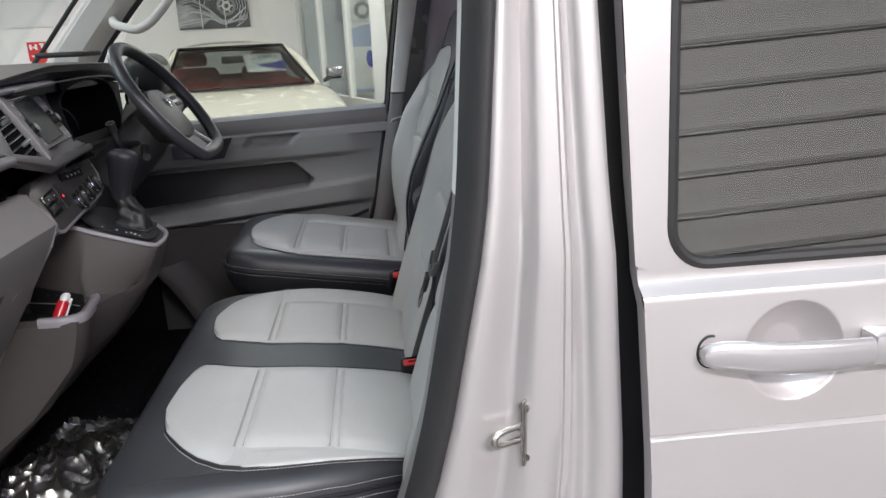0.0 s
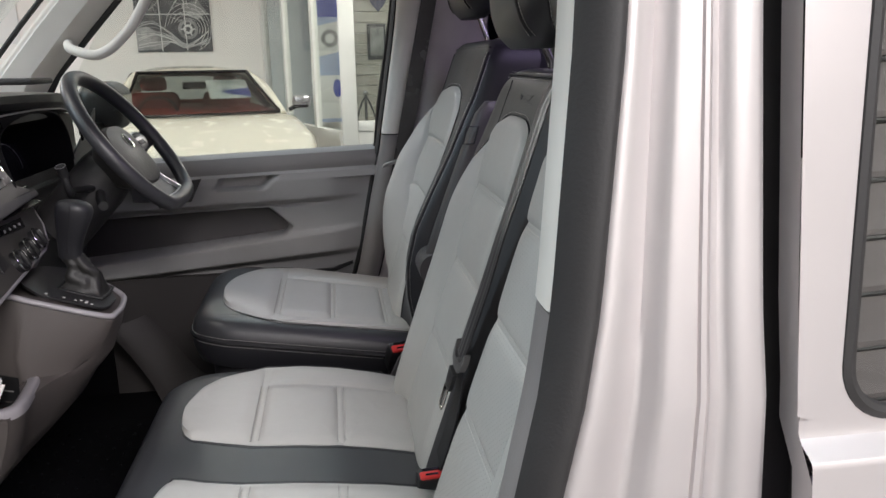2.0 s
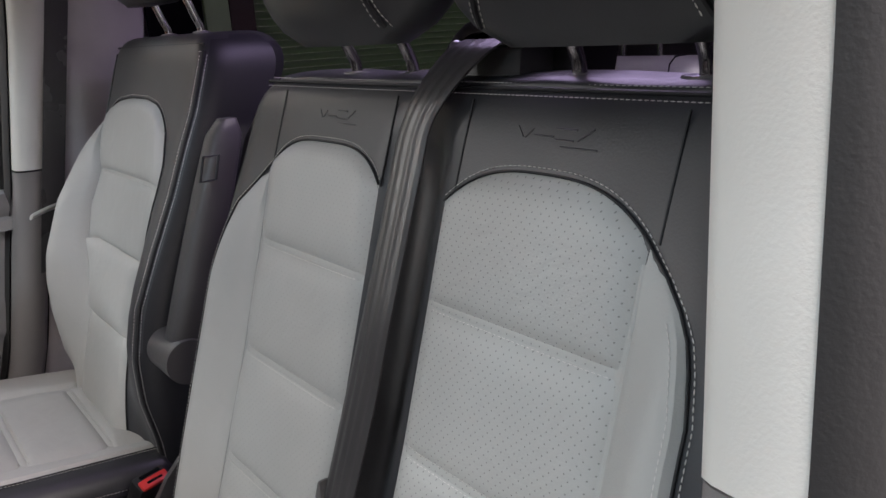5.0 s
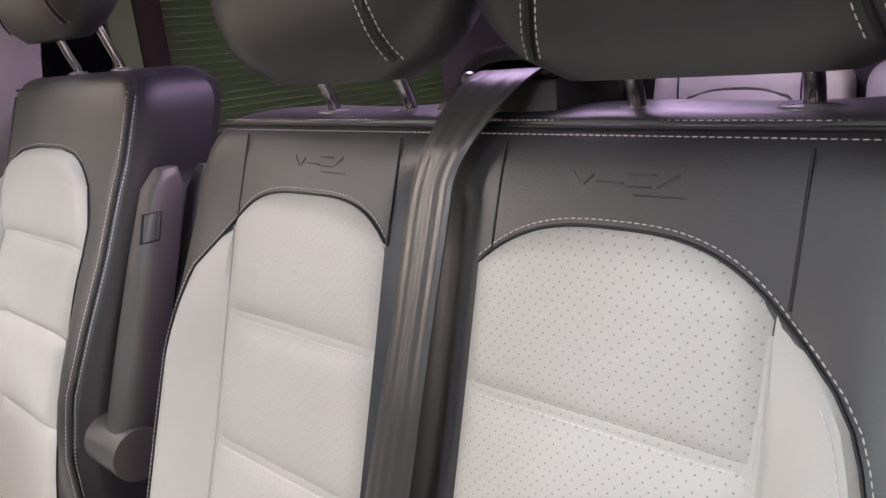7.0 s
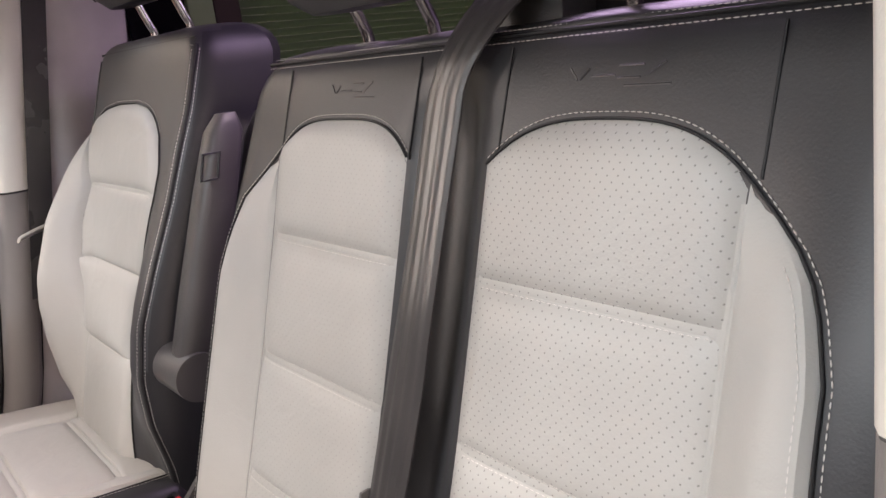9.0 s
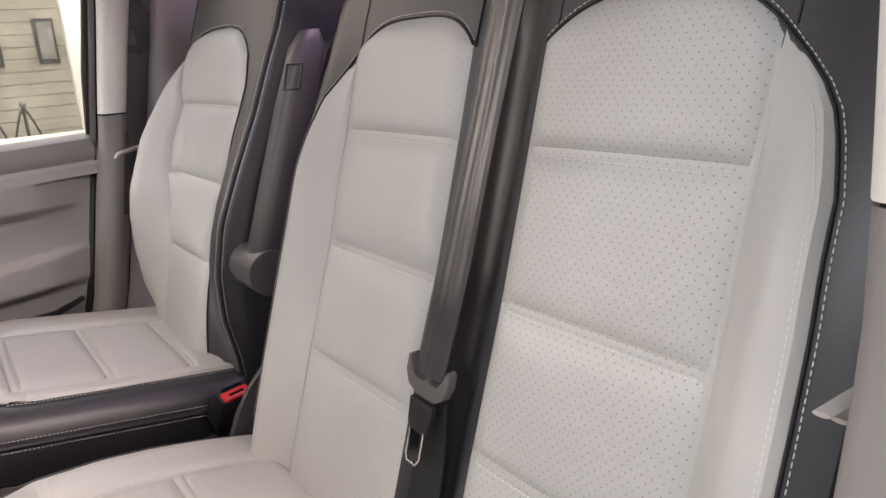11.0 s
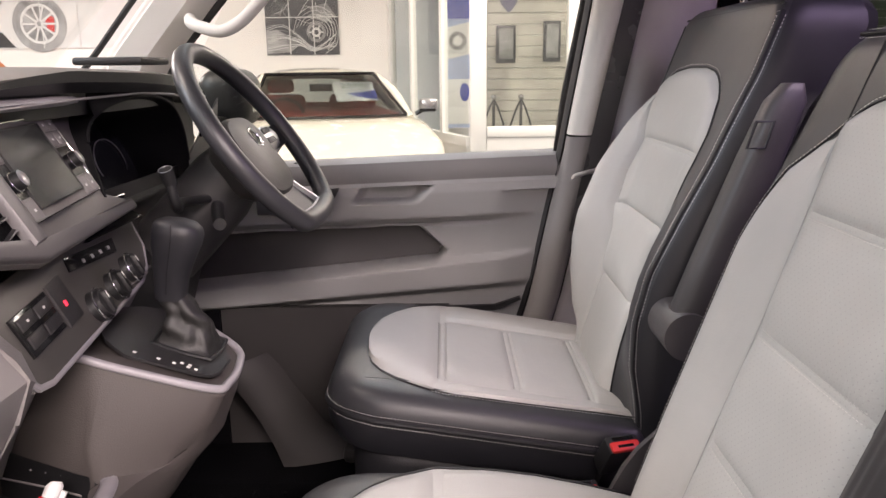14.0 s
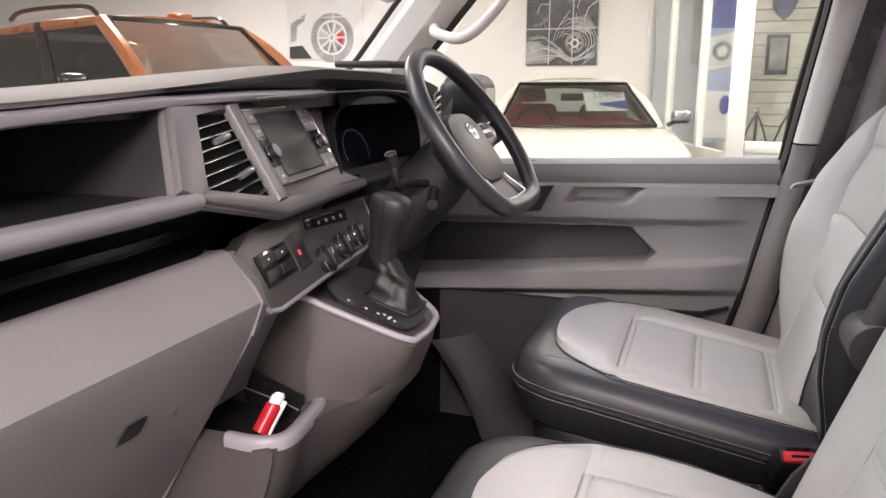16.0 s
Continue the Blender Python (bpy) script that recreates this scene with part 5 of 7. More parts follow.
# A-pillar with its grab handle, windscreen
part("a_pillar", loft([[(x0 + dx, y0 + dy, z) for dx, dy in ((-0.075, 0.06), (-0.085, 0.0), (-0.05, -0.035), (0.02, -0.03), (0.065, 0.015), (0.07, 0.06))] for x0, y0, z in ((-1.04, 0.875, 1.36), (-0.98, 0.865, 1.45), (-0.88, 0.85, 1.56), (-0.70, 0.81, 1.74), (-0.58, 0.78, 1.88))]), "pillar_cloth", van, "pale cloth-covered windscreen pillar")
part("pillar_seal", sweep([(-1.125, 0.84, 1.40), (-1.06, 0.835, 1.47), (-0.96, 0.82, 1.58), (-0.78, 0.78, 1.76), (-0.66, 0.75, 1.88)], 0.007, 8), "rubber", van)
part("pillar_seal", sweep([(-0.965, 0.90, 1.36), (-0.915, 0.90, 1.45), (-0.80, 0.88, 1.57), (-0.62, 0.84, 1.75), (-0.50, 0.80, 1.88)], 0.011, 8), "rubber", van)
grab = thing("grab_handle", "pale grey grab handle on the windscreen pillar", "grab handle", (-0.8, 0.8, 1.5))
part("grip", sweep(smoothed([(-0.856, 0.838, 1.530), (-0.842, 0.802, 1.519), (-0.812, 0.780, 1.508), (-0.772, 0.772, 1.500), (-0.735, 0.772, 1.515), (-0.70, 0.772, 1.545), (-0.665, 0.772, 1.585), (-0.62, 0.772, 1.66), (-0.60, 0.79, 1.72)], 4), 0.0132, 12), "pillar_cloth", grab, "moulded pale grip")
ws = part("windscreen", patch(lambda u, v: (lerp(-1.26, -0.72, v) - 0.08 * math.sin(math.pi * u), lerp(-0.78, 0.80, u), lerp(1.32, 1.88, v)), 8, 3, 0.004), "glass_tint", van, "clear windscreen")
ws.visible_shadow = False
part("a_pillar", loft([[(x0 + dx, -y0 - dy, z) for dx, dy in ((-0.075, 0.06), (-0.085, 0.0), (-0.05, -0.035), (0.02, -0.03), (0.065, 0.015), (0.07, 0.06))] for x0, y0, z in ((-1.04, 0.875, 1.36), (-0.98, 0.865, 1.45), (-0.88, 0.85, 1.56), (-0.70, 0.81, 1.74), (-0.58, 0.78, 1.88))]), "pillar_cloth", van)

# ---- dashboard ----
dash = thing("dashboard", "grey and black van dashboard with open shelf and centre stack", "dashboard", (-0.9, 0.0, 1.0))


def screen_at(y, z, w=0.0):
    """The face of the centre stack, turned to the driver and leaning back."""
    return (-0.766 - 0.18 * (y + 0.051) - 0.6 * (z - 1.304) + 0.85 * w, y + 0.15 * w, z + 0.5 * w)


def climate_at(y, z, w=0.0):
    return (-0.739 - 0.16 * (y + 0.037) - 0.5 * (z - 1.163) + 0.88 * w, y + 0.14 * w, z + 0.44 * w)


def pad_rear(y):
    """The rear edge of the top pad: x, its upper and its lower edge."""
    return (table([(-0.85, -0.752), (-0.30, -0.768), (0.0, -0.79), (0.25, -0.79), (0.45, -0.785), (0.60, -0.80), (0.86, -0.86)], y),
            table([(-0.85, 1.378), (-0.45, 1.388), (-0.35, 1.393), (-0.20, 1.402), (-0.05, 1.413), (0.15, 1.426), (0.35, 1.423), (0.50, 1.418), (0.62, 1.412), (0.86, 1.395)], y),
            table([(-0.85, 1.367), (-0.45, 1.380), (-0.27, 1.389), (-0.05, 1.393), (0.15, 1.393), (0.35, 1.389), (0.50, 1.380), (0.62, 1.370), (0.86, 1.350)], y))


def pad_profile(y):
    x, z, zl = pad_rear(y)
    k = ease((y - 0.55) / 0.3)
    return [(-1.30, 1.345), (-1.10, z - 0.012 - 0.01 * k), (x - 0.12, z + 0.001), (x - 0.04, z), (x - 0.012, z - 0.002), (x, z - 0.006), (x - 0.002, lerp(z, zl, 0.6)), (x - lerp(0.003, 0.016, ease((y + 0.34) / 0.25)), zl - 0.003 * ease((-0.15 - y) / 0.15)), (x - 0.07, zl - 0.004)]


ys = list(np.linspace(-0.84, 0.87, 60))
part("top_pad", strip(pad_profile, ys, 0.0), "pad_grey", dash, "grained dark grey top pad", 50)
def rim_profile(y):
    x, z, zl = pad_rear(y)
    zt, zb = zl - 0.005, table([(-0.85, 1.344), (-0.47, 1.361), (-0.32, 1.369), (-0.20, 1.374), (0.0, 1.378), (0.2, 1.380)], y)
    return [(x - 0.05, zt + 0.001), (x - 0.006, zt), (x + 0.002, zt - 0.003), (x + 0.003, (zt + zb) / 2), (x, zb), (x - 0.02, zb - 0.004)]
part("shelf_rim", strip(rim_profile, list(np.linspace(-0.84, 0.16, 40)), 0.003), "lip_grey", dash, "satin grey strip along the shelf", 50)
part("cowl_gap", strip(lambda y: [(pad_rear(y)[0] - 0.03, pad_rear(y)[2] + 0.001), (pad_rear(y)[0] - 0.032, 1.36)], list(np.linspace(-0.84, 0.62, 30)), 0.003), "plastic_black", dash)
def lip_profile(y):
    """Black strip painting shade on the pad's rear face, growing out of a thin line towards the instruments."""
    x, z, zl = pad_rear(y)
    k = ease((y + 0.26) / 0.34)
    return [(x + 0.0022, lerp(zl + 0.002, z - 0.0055, k)), (x + 0.0018, lerp(zl, lerp(z, zl, 0.6), k)), (x - 0.012, zl - 0.001)]
# shade under the pad's overhang, laid on as a black strip
part("pad_shade", strip(lip_profile, list(np.linspace(-0.24, 0.86, 44)), 0.0), "plastic_black", dash, "black strip for the shade on the pad's rear face")
part("hood_line", sweep([(pad_rear(y)[0] + 0.004, y, table([(-0.05, 1.3785), (0.15, 1.384), (0.35, 1.386), (0.50, 1.380), (0.62, 1.366)], y)) for y in np.linspace(-0.05, 0.62, 30)], 0.0018, 6), "satin", dash, "thin satin line over the instruments")
# open passenger shelf
part("shelf_recess", strip([(-0.775, 1.366), (-0.95, 1.362), (-0.96, 1.352), (-0.96, 1.290), (-0.95, 1.278), (-0.715, 1.279)], [-0.84, -0.6, -0.30], 0.003), "plastic_black", dash, "black open shelf")
# charcoal against the black recess: light on this wall put into its colour
part("shelf_end", prism([(-0.96, 1.368), (-0.776, 1.370), (-0.708, 1.282), (-0.96, 1.280)], lambda a, b, c: (a, -0.309 + 0.066 * (b - 1.284) / 0.088 + c, b), 0.004), "plastic_dark", dash, "shelf end wall, lighter for the light falling on it")
part("shelf_ledge", strip([(-0.735, 1.284), (-0.706, 1.2855), (-0.698, 1.283), (-0.695, 1.277), (-0.697, 1.271), (-0.705, 1.266), (-0.74, 1.256)], list(np.linspace(-0.84, -0.285, 12)), 0.003), "satin", dash, "satin grey shelf ledge", 50)
def band_profile(y):
    k = ease((y + 0.30) / 0.2)
    return [(lerp(-0.725, -0.805, k), lerp(1.262, 1.236, k)), (lerp(-0.765, -0.808, k), lerp(1.255, 1.232, k)), (lerp(-0.79, -0.810, k), 1.228), (lerp(-0.79, -0.810, k), 1.212), (lerp(-0.74, -0.782, ease((y + 0.21) / 0.02)), 1.198)]
part("dark_band", strip(band_profile, list(np.linspace(-0.84, 0.30, 24)), 0.003), "gloss_black", dash, "glossy black recessed band")
# centre stack face round vent and screen
FACE = [(-0.243, 1.375), (-0.312, 1.287), (-0.266, 1.270), (-0.100, 1.229), (0.255, 1.220), (0.252, 1.238), (0.178, 1.254), (0.200, 1.290), (0.221, 1.318), (0.262, 1.352), (0.30, 1.376), (-0.05, 1.379)]
part("stack_face", prism(FACE, lambda a, b, c: screen_at(a, b, -0.013 + c), 0.010, 0.003), "dash_grey", dash, "satin dark grey stack face")
part("vent_surround", prism([(-0.240, 1.372), (-0.309, 1.288), (-0.266, 1.274), (-0.257, 1.281), (-0.202, 1.3625), (-0.117, 1.3615), (-0.117, 1.371)], lambda a, b, c: screen_at(a, b, -0.008 + c), 0.014, 0.0042), "stack_trim", dash, "dark satin vent surround")
part("lower_lip", prism([(-0.306, 1.287), (-0.266, 1.271), (-0.100, 1.230), (0.255, 1.220), (0.255, 1.234), (-0.092, 1.2445), (-0.262, 1.282)], lambda a, b, c: screen_at(a, b, -0.008 + c), 0.014, 0.0045), "stack_trim", dash, "dark satin lower lip")
VENT = [(-0.206, 1.362), (-0.117, 1.360), (-0.118, 1.251), (-0.262, 1.282)]
vent = part("air_vent", prism(VENT, lambda a, b, c: screen_at(a, b, -0.004 + c), 0.003), "carpet", dash, "black air vent with chrome-edged slats")
for k in range(9):
    b1 = 1.3545 - 0.0122 * k
    b0 = b1 - 0.007
    a0 = lerp(-0.206, -0.262, (1.362 - b0) / 0.08) + 0.003 if b0 > 1.286 else -0.262 + (1.286 - b0) / 0.033 * 0.144
    a1 = -0.119
    part("slat", patch(lambda u, v, a0=a0, a1=a1, b0=b0, b1=b1: screen_at(lerp(a0, a1, u), lerp(b0, b1, u) + 0.001 - 0.004 * v, -0.003 + 0.006 * v), 2, 2, 0.0), "plastic_black", vent)
    part("slat_edge", sweep([screen_at(a0, b0 - 0.003, 0.0032), screen_at(a1, b1 - 0.003, 0.0032)], 0.0010, 6), "chrome", vent)
for a, b in ((-0.172, 1.330), (-0.160, 1.288)):
    part("vent_tab", move(box(-0.004, 0.004, -0.016, 0.016, -0.004, 0.004, 0.003), Matrix.Translation(screen_at(a, b, 0.006)) @ pose(0, 0, 0, 14, 0, 0)), "silver", vent)
part("divider", prism([(-0.117, 1.369), (-0.087, 1.369), (-0.087, 1.2465), (-0.117, 1.2465)], lambda a, b, c: screen_at(a, b, -0.01 + c), 0.022, 0.006), "stack_trim", dash, "dark satin divider")
RADIO = [(-0.077, 1.262), (0.160, 1.262), (0.160, 1.361), (-0.077, 1.361)]
radio = part("radio_unit", prism(RADIO, lambda a, b, c: screen_at(a, b, -0.006 + c), 0.010, 0.002), "dash_grey", dash, "dark grey radio unit with touch screen")
part("display", prism([(-0.046, 1.272), (0.103, 1.272), (0.103, 1.353), (-0.046, 1.353)], lambda a, b, c: screen_at(a, b, 0.004 + c), 0.002), "screen", radio, "dark glossy touch screen")
part("radio_rim", sweep([screen_at(a, b, 0.0045) for a, b in RADIO], 0.0012, 6, closed=True), "chrome", radio, "thin chrome rim")
for a in (-0.075, 0.106):
    part("knob_field", prism([(a, 1.286), (a + 0.052 * (a > 0) + 0.027 * (a < 0), 1.286), (a + 0.052 * (a > 0) + 0.027 * (a < 0), 1.322), (a, 1.322)], lambda p, q, c: screen_at(p, q, 0.0035 + c), 0.001), "gloss_black", radio)
def ring_about(centre, axis, r, thick):
    sd = axis.orthogonal().normalized()
    tt = axis.cross(sd)
    return sweep([centre + r * (sd * math.cos(q) + tt * math.sin(q)) for q in np.linspace(0, math.tau, 26, endpoint=False)], thick, 6, closed=True)


for a, b in ((-0.056, 1.303), (0.141, 1.304)):
    c0, c1, c2 = (Vector(screen_at(a, b, w)) for w in (0.003, 0.014, 0.0155))
    k = part("knob", rod(c0, c1, 0.0108, 0.0102, seg=28), "plastic_black", radio, "black rotary knob with satin cap")
    part("knob_cap", rod(c1, c2, 0.0097, 0.0075, seg=28), "silver", k, "satin silver cap")
    part("knob_ring", ring_about(c0.lerp(c1, 0.15), (c1 - c0).normalized(), 0.0114, 0.0009), "chrome", k)
for a, w in ((-0.075, 0.026), (0.108, 0.024), (0.134, 0.024)):
    for b, h in ((1.264, 0.019), (1.3245, 0.016), (1.3425, 0.016)):
        key = part("key", prism([(a, b), (a + w, b), (a + w, b + h), (a, b + h)], lambda p, q, c: screen_at(p, q, 0.004 + c), 0.002, 0.0008), "rail_grey", radio, "grey radio key")
        part("key_mark", prism([(a + w * 0.4, b + h * 0.4), (a + w * 0.6, b + h * 0.4), (a + w * 0.6, b + h * 0.55), (a + w * 0.4, b + h * 0.55)], lambda p, q, c: screen_at(p, q, 0.006 + c), 0.0003), "print_white", key)
part("screen_rim", sweep([screen_at(a, b, 0.0062) for a, b in ((-0.047, 1.271), (0.104, 1.271), (0.104, 1.354), (-0.047, 1.354))], 0.0009, 6, closed=True), "plastic_black", radio, "thin black screen rim")
# climate panel
CLIM = [(-0.191, 1.197), (-0.181, 1.134), (-0.170, 1.122), (-0.144, 1.117), (0.225, 1.116), (0.27, 1.125), (0.31, 1.150), (0.320, 1.197), (0.25, 1.222), (-0.13, 1.214)]
part("climate_body", prism(CLIM, lambda a, b, c: climate_at(a, b, -0.03 + c), 0.030, 0.003), "climate_grey", dash, "dark grey climate panel")
part("climate_rim", sweep([climate_at(a, b, -0.003) for a, b in CLIM[1:8]], 0.0042, 8), "lip_grey", dash, "satin grey rim")
part("switch_pack", prism([(-0.158, 1.184), (-0.064, 1.186), (-0.062, 1.145), (-0.154, 1.144)], lambda a, b, c: climate_at(a, b, c), 0.003, 0.001), "gloss_black", dash, "black switch pack")
for a in (-0.148, -0.105):
    for b in (1.168, 1.150):
        sw = part("switch", prism([(a, b), (a + 0.038, b + 0.001), (a + 0.038, b + 0.013), (a, b + 0.012)], lambda p, q, c: climate_at(p, q, 0.003 + c), 0.002, 0.0008), "plastic_dark", dash)
        if b > 1.16:
            part("switch_mark", prism([(a + 0.015, b + 0.005), (a + 0.020, b + 0.005), (a + 0.020, b + 0.0075), (a + 0.015, b + 0.0075)], lambda p, q, c: climate_at(p, q, 0.005 + c), 0.0004), "white", sw)
part("hazard_panel", prism([(-0.056, 1.188), (-0.012, 1.190), (-0.008, 1.142), (-0.054, 1.141)], lambda a, b, c: climate_at(a, b, c), 0.003, 0.001), "plastic_dark", dash)
part("hazard_light", prism([(-0.0385, 1.160), (-0.0335, 1.160), (-0.0335, 1.166), (-0.0385, 1.166)], lambda a, b, c: climate_at(a, b, 0.003 + c), 0.001), material("red_switch_light", (0.9, 0.03, 0.06), 0.4, bump=0, glow=1.2), dash, "small lit red hazard mark")
part("climate_display", prism([(0.022, 1.184), (0.19, 1.168), (0.20, 1.186), (0.028, 1.200)], lambda a, b, c: climate_at(a, b, c), 0.003, 0.001), "gloss_black", dash, "black display strip")
for j in range(4):
    a = 0.066 + 0.032 * j
    part("display_mark", prism([(a, 1.183 - 0.002 * j), (a + 0.008, 1.1825 - 0.002 * j), (a + 0.008, 1.187 - 0.002 * j), (a, 1.188 - 0.002 * j)], lambda p, q, c: climate_at(p, q, 0.0035 + c), 0.0004), "print_grey", dash)
for a, b in ((0.032, 1.137), (0.112, 1.139), (0.190, 1.142)):
    c0, c1 = Vector(climate_at(a, b, 0.0)), Vector(climate_at(a, b, 0.016))
    k = part("dial", rod(c0, c1, 0.0205, 0.0185, seg=28), "plastic_black", dash, "black climate dial with chrome ring")
    ax = (c1 - c0).normalized()
    s = ax.orthogonal().normalized()
    t = ax.cross(s)
    part("dial_ring", ring_about(c0 + ax * 0.010, ax, 0.0212, 0.0015), "chrome", k, "chrome ring")
    m = Matrix.Translation(c1) @ ax.to_track_quat("Z", "Y").to_matrix().to_4x4()
    part("dial_grip", move(box(-0.005, 0.005, -0.015, 0.015, -0.004, 0.005, 0.002), m), "plastic_black", k)
    part("dial_pointer", move(box(-0.0008, 0.0008, 0.003, 0.013, 0.0052, 0.0058), m), "white", k)
# grey glovebox face and lower panels
GLOVE = [(-0.76, 1.200), (-0.742, 1.204), (-0.7335, 1.203), (-0.7285, 1.199), (-0.6905, 1.1475), (-0.6882, 1.1435), (-0.6892, 1.139), (-0.704, 1.106), (-0.76, 1.008), (-0.82, 0.915), (-0.90, 0.80), (-1.0, 0.62)]
part("glovebox_face", strip(GLOVE, list(np.linspace(-0.84, -0.205, 14)), 0.004), "plastic_grey", dash, "taupe grey glovebox face", 40)
part("glovebox_edge", loft([[(-0.733, -0.206, 1.2015), (-0.695, -0.206, 1.163), (-0.685, -0.206, 1.145), (-0.702, -0.206, 1.10), (-0.80, -0.206, 1.10), (-0.80, -0.206, 1.20)], [(-0.737, -0.185, 1.1985), (-0.708, -0.176, 1.160), (-0.700, -0.172, 1.128), (-0.725, -0.16, 1.09), (-0.80, -0.16, 1.10), (-0.80, -0.18, 1.19)]]), "plastic_grey", dash)
part("glovebox_side", prism([(-0.76, 1.20), (-0.705, 1.14), (-0.708, 1.095), (-0.762, 1.008), (-0.82, 0.917), (-0.95, 0.70), (-1.1, 0.70), (-1.1, 1.2)], lambda a, b, c: (a, -0.204 + c, b), 0.003), "plastic_grey", dash)
def knee(y, z, w=0.0):
    """The face of the glovebox under its crease."""
    return (-0.704 - 0.62 * (1.098 - z) + w, y, z + 0.55 * w)
part("square_hole", prism([(-0.397, 1.040), (-0.366, 1.040), (-0.366, 1.064), (-0.396, 1.065)], lambda a, b, c: knee(a, b, 0.0012 + c), 0.0015), "plastic_black", dash, "small dark square recess")
part("screw_mark", prism([(-0.313, 1.036), (-0.303, 1.047), (-0.301, 1.045), (-0.311, 1.034)], lambda a, b, c: knee(a, b, 0.0012 + c), 0.001), "silver", dash)
part("lower_column", loft([[(x0, -0.20, z), (x0 + 0.02, -0.12, z), (x0 + 0.02, 0.02, z), (x0 + 0.01, 0.24, z), (-1.2, 0.24, z), (-1.2, -0.20, z)] for x0, z in ((-0.765, 1.125), (-0.80, 1.07), (-0.85, 0.99), (-0.88, 0.93))]), "plastic_grey", dash)
part("climate_shelf", loft([[(climate_at(a, 1.119, -0.004)[0], a, 1.119), (climate_at(a, 1.119, -0.004)[0] - 0.05, a, 1.095), (-0.95, a, 1.095), (-0.95, a, 1.12)] for a in (-0.172, -0.05, 0.1, 0.24, 0.30)]), "plastic_grey", dash)
# console: the selector deck above, a sunk cup tray beside it
TRAY = [(-0.95, -0.178), (-0.755, -0.178), (-0.713, -0.171), (-0.703, -0.148), (-0.716, -0.058), (-0.732, -0.044), (-0.78, -0.033), (-0.85, -0.012), (-0.90, 0.005), (-0.96, 0.010)]
bm = loft([[(x, y, 0.947) for x, y in TRAY], [(x, y, 0.944) for x, y in TRAY], [(lerp(x, -0.83, 0.05), lerp(y, -0.09, 0.05), 0.905) for x, y in TRAY]], caps=False)
prism([(x, y) for x, y in TRAY], lambda a, b, c: (a, b, 0.902 + c), 0.003, bm=bm)
part("cup_tray", bm, "plastic_black", dash, "black cup tray")
part("tray_line", sweep([(-0.885, -0.004, 0.930), (-0.78, -0.037, 0.930), (-0.742, -0.050, 0.928)], 0.0014, 6), "plastic_grey", dash)
part("socket_ring", sweep([(-0.862 + 0.013 * math.cos(q), -0.125 + 0.013 * math.sin(q), 0.93) for q in np.linspace(0, math.tau, 18, endpoint=False)], 0.0035, 8, closed=True), "plastic_dark", dash, "round power socket")
lip_out = smoothed([(-0.765, -0.196, 0), (-0.722, -0.195, 0), (-0.692, -0.178, 0), (-0.683, -0.148, 0), (-0.690, -0.09, 0), (-0.697, -0.045, 0), (-0.708, -0.034, 0)], 4)
lip_in = smoothed([(-0.765, -0.178, 0), (-0.728, -0.176, 0), (-0.708, -0.166, 0), (-0.702, -0.146, 0), (-0.709, -0.09, 0), (-0.716, -0.055, 0), (-0.724, -0.046, 0)], 4)
part("tray_lip", loft([[(lerp(p.x, q.x, k), lerp(p.y, q.y, k), lerp(0.951, 0.946, i / 24) + dz) for k, dz in ((0.03, -0.014), (0.0, -0.005), (0.08, 0.001), (0.25, 0.004), (0.7, 0.004), (0.92, 0.002), (1.0, -0.004), (0.98, -0.012))] for i, (p, q) in enumerate(zip(lip_out, lip_in))]), "lip_grey", dash, "satin grey tray lip", 60)
RIM_TOP = [(-0.86, -0.012, 1.10), (-0.83, -0.016, 1.099), (-0.80, -0.022, 1.098), (-0.78, -0.026, 1.097), (-0.735, -0.024, 1.089), (-0.70, -0.015, 1.073), (-0.600, 0.016, 1.031), (-0.586, 0.045, 1.025), (-0.590, 0.110, 1.023), (-0.612, 0.168, 1.028), (-0.70, 0.205, 1.069), (-1.0, 0.21, 1.10)]
WALL = [(-0.90, -0.004), (-0.86, -0.008), (-0.82, -0.018), (-0.78, -0.031), (-0.738, -0.044), (-0.712, -0.047)]
LIP = [(-0.95, -0.178), (-0.755, -0.178), (-0.713, -0.171), (-0.703, -0.148), (-0.709, -0.10), (-0.716, -0.058)]
body = []
for z, xr, b in ((0.52, -1.02, 0.0), (0.60, -0.95, 0.0), (0.68, -0.87, 0.0), (0.74, -0.80, 0.0), (0.80, -0.75, 0.016), (0.85, -0.710, 0.024), (0.90, -0.694, 0.043), (0.925, -0.688, 0.060), (0.940, -0.686, 0.070)):
    body.append([(-1.15, -0.195, z), (xr - 0.05, -0.195, z), (xr - 0.014, -0.187, z), (xr, -0.152, z), (xr - 0.004, -0.10, z), (xr + 0.12 * b, -0.04, z), (xr + 0.62 * b, 0.022, z), (xr + 0.84 * b, 0.05, z), (xr + b, 0.10, z), (xr + 0.7 * b, 0.17, z), (xr - 0.03, 0.205, z), (-1.15, 0.21, z)])
right = [(-0.641, 0.022), (-0.625, 0.05), (-0.614, 0.10), (-0.636, 0.17), (-0.715, 0.205), (-1.1, 0.21)]
high = [(-0.614, 0.019), (-0.600, 0.048), (-0.596, 0.105), (-0.620, 0.17), (-0.71, 0.205), (-1.05, 0.21)]
def between(k):
    return [(lerp(p[0], q[0], k), lerp(p[1], q[1], k), lerp(0.946, 0.990, k)) for p, q in zip(right, high)]
body.append([(x, y, 0.948) for x, y in LIP] + between(0.0))
body.append([(x, y, 0.944) for x, y in LIP] + between(0.05))
body.append([(lerp(x, -0.83, 0.05), lerp(y, -0.09, 0.05), 0.900) for x, y in LIP] + between(0.1))
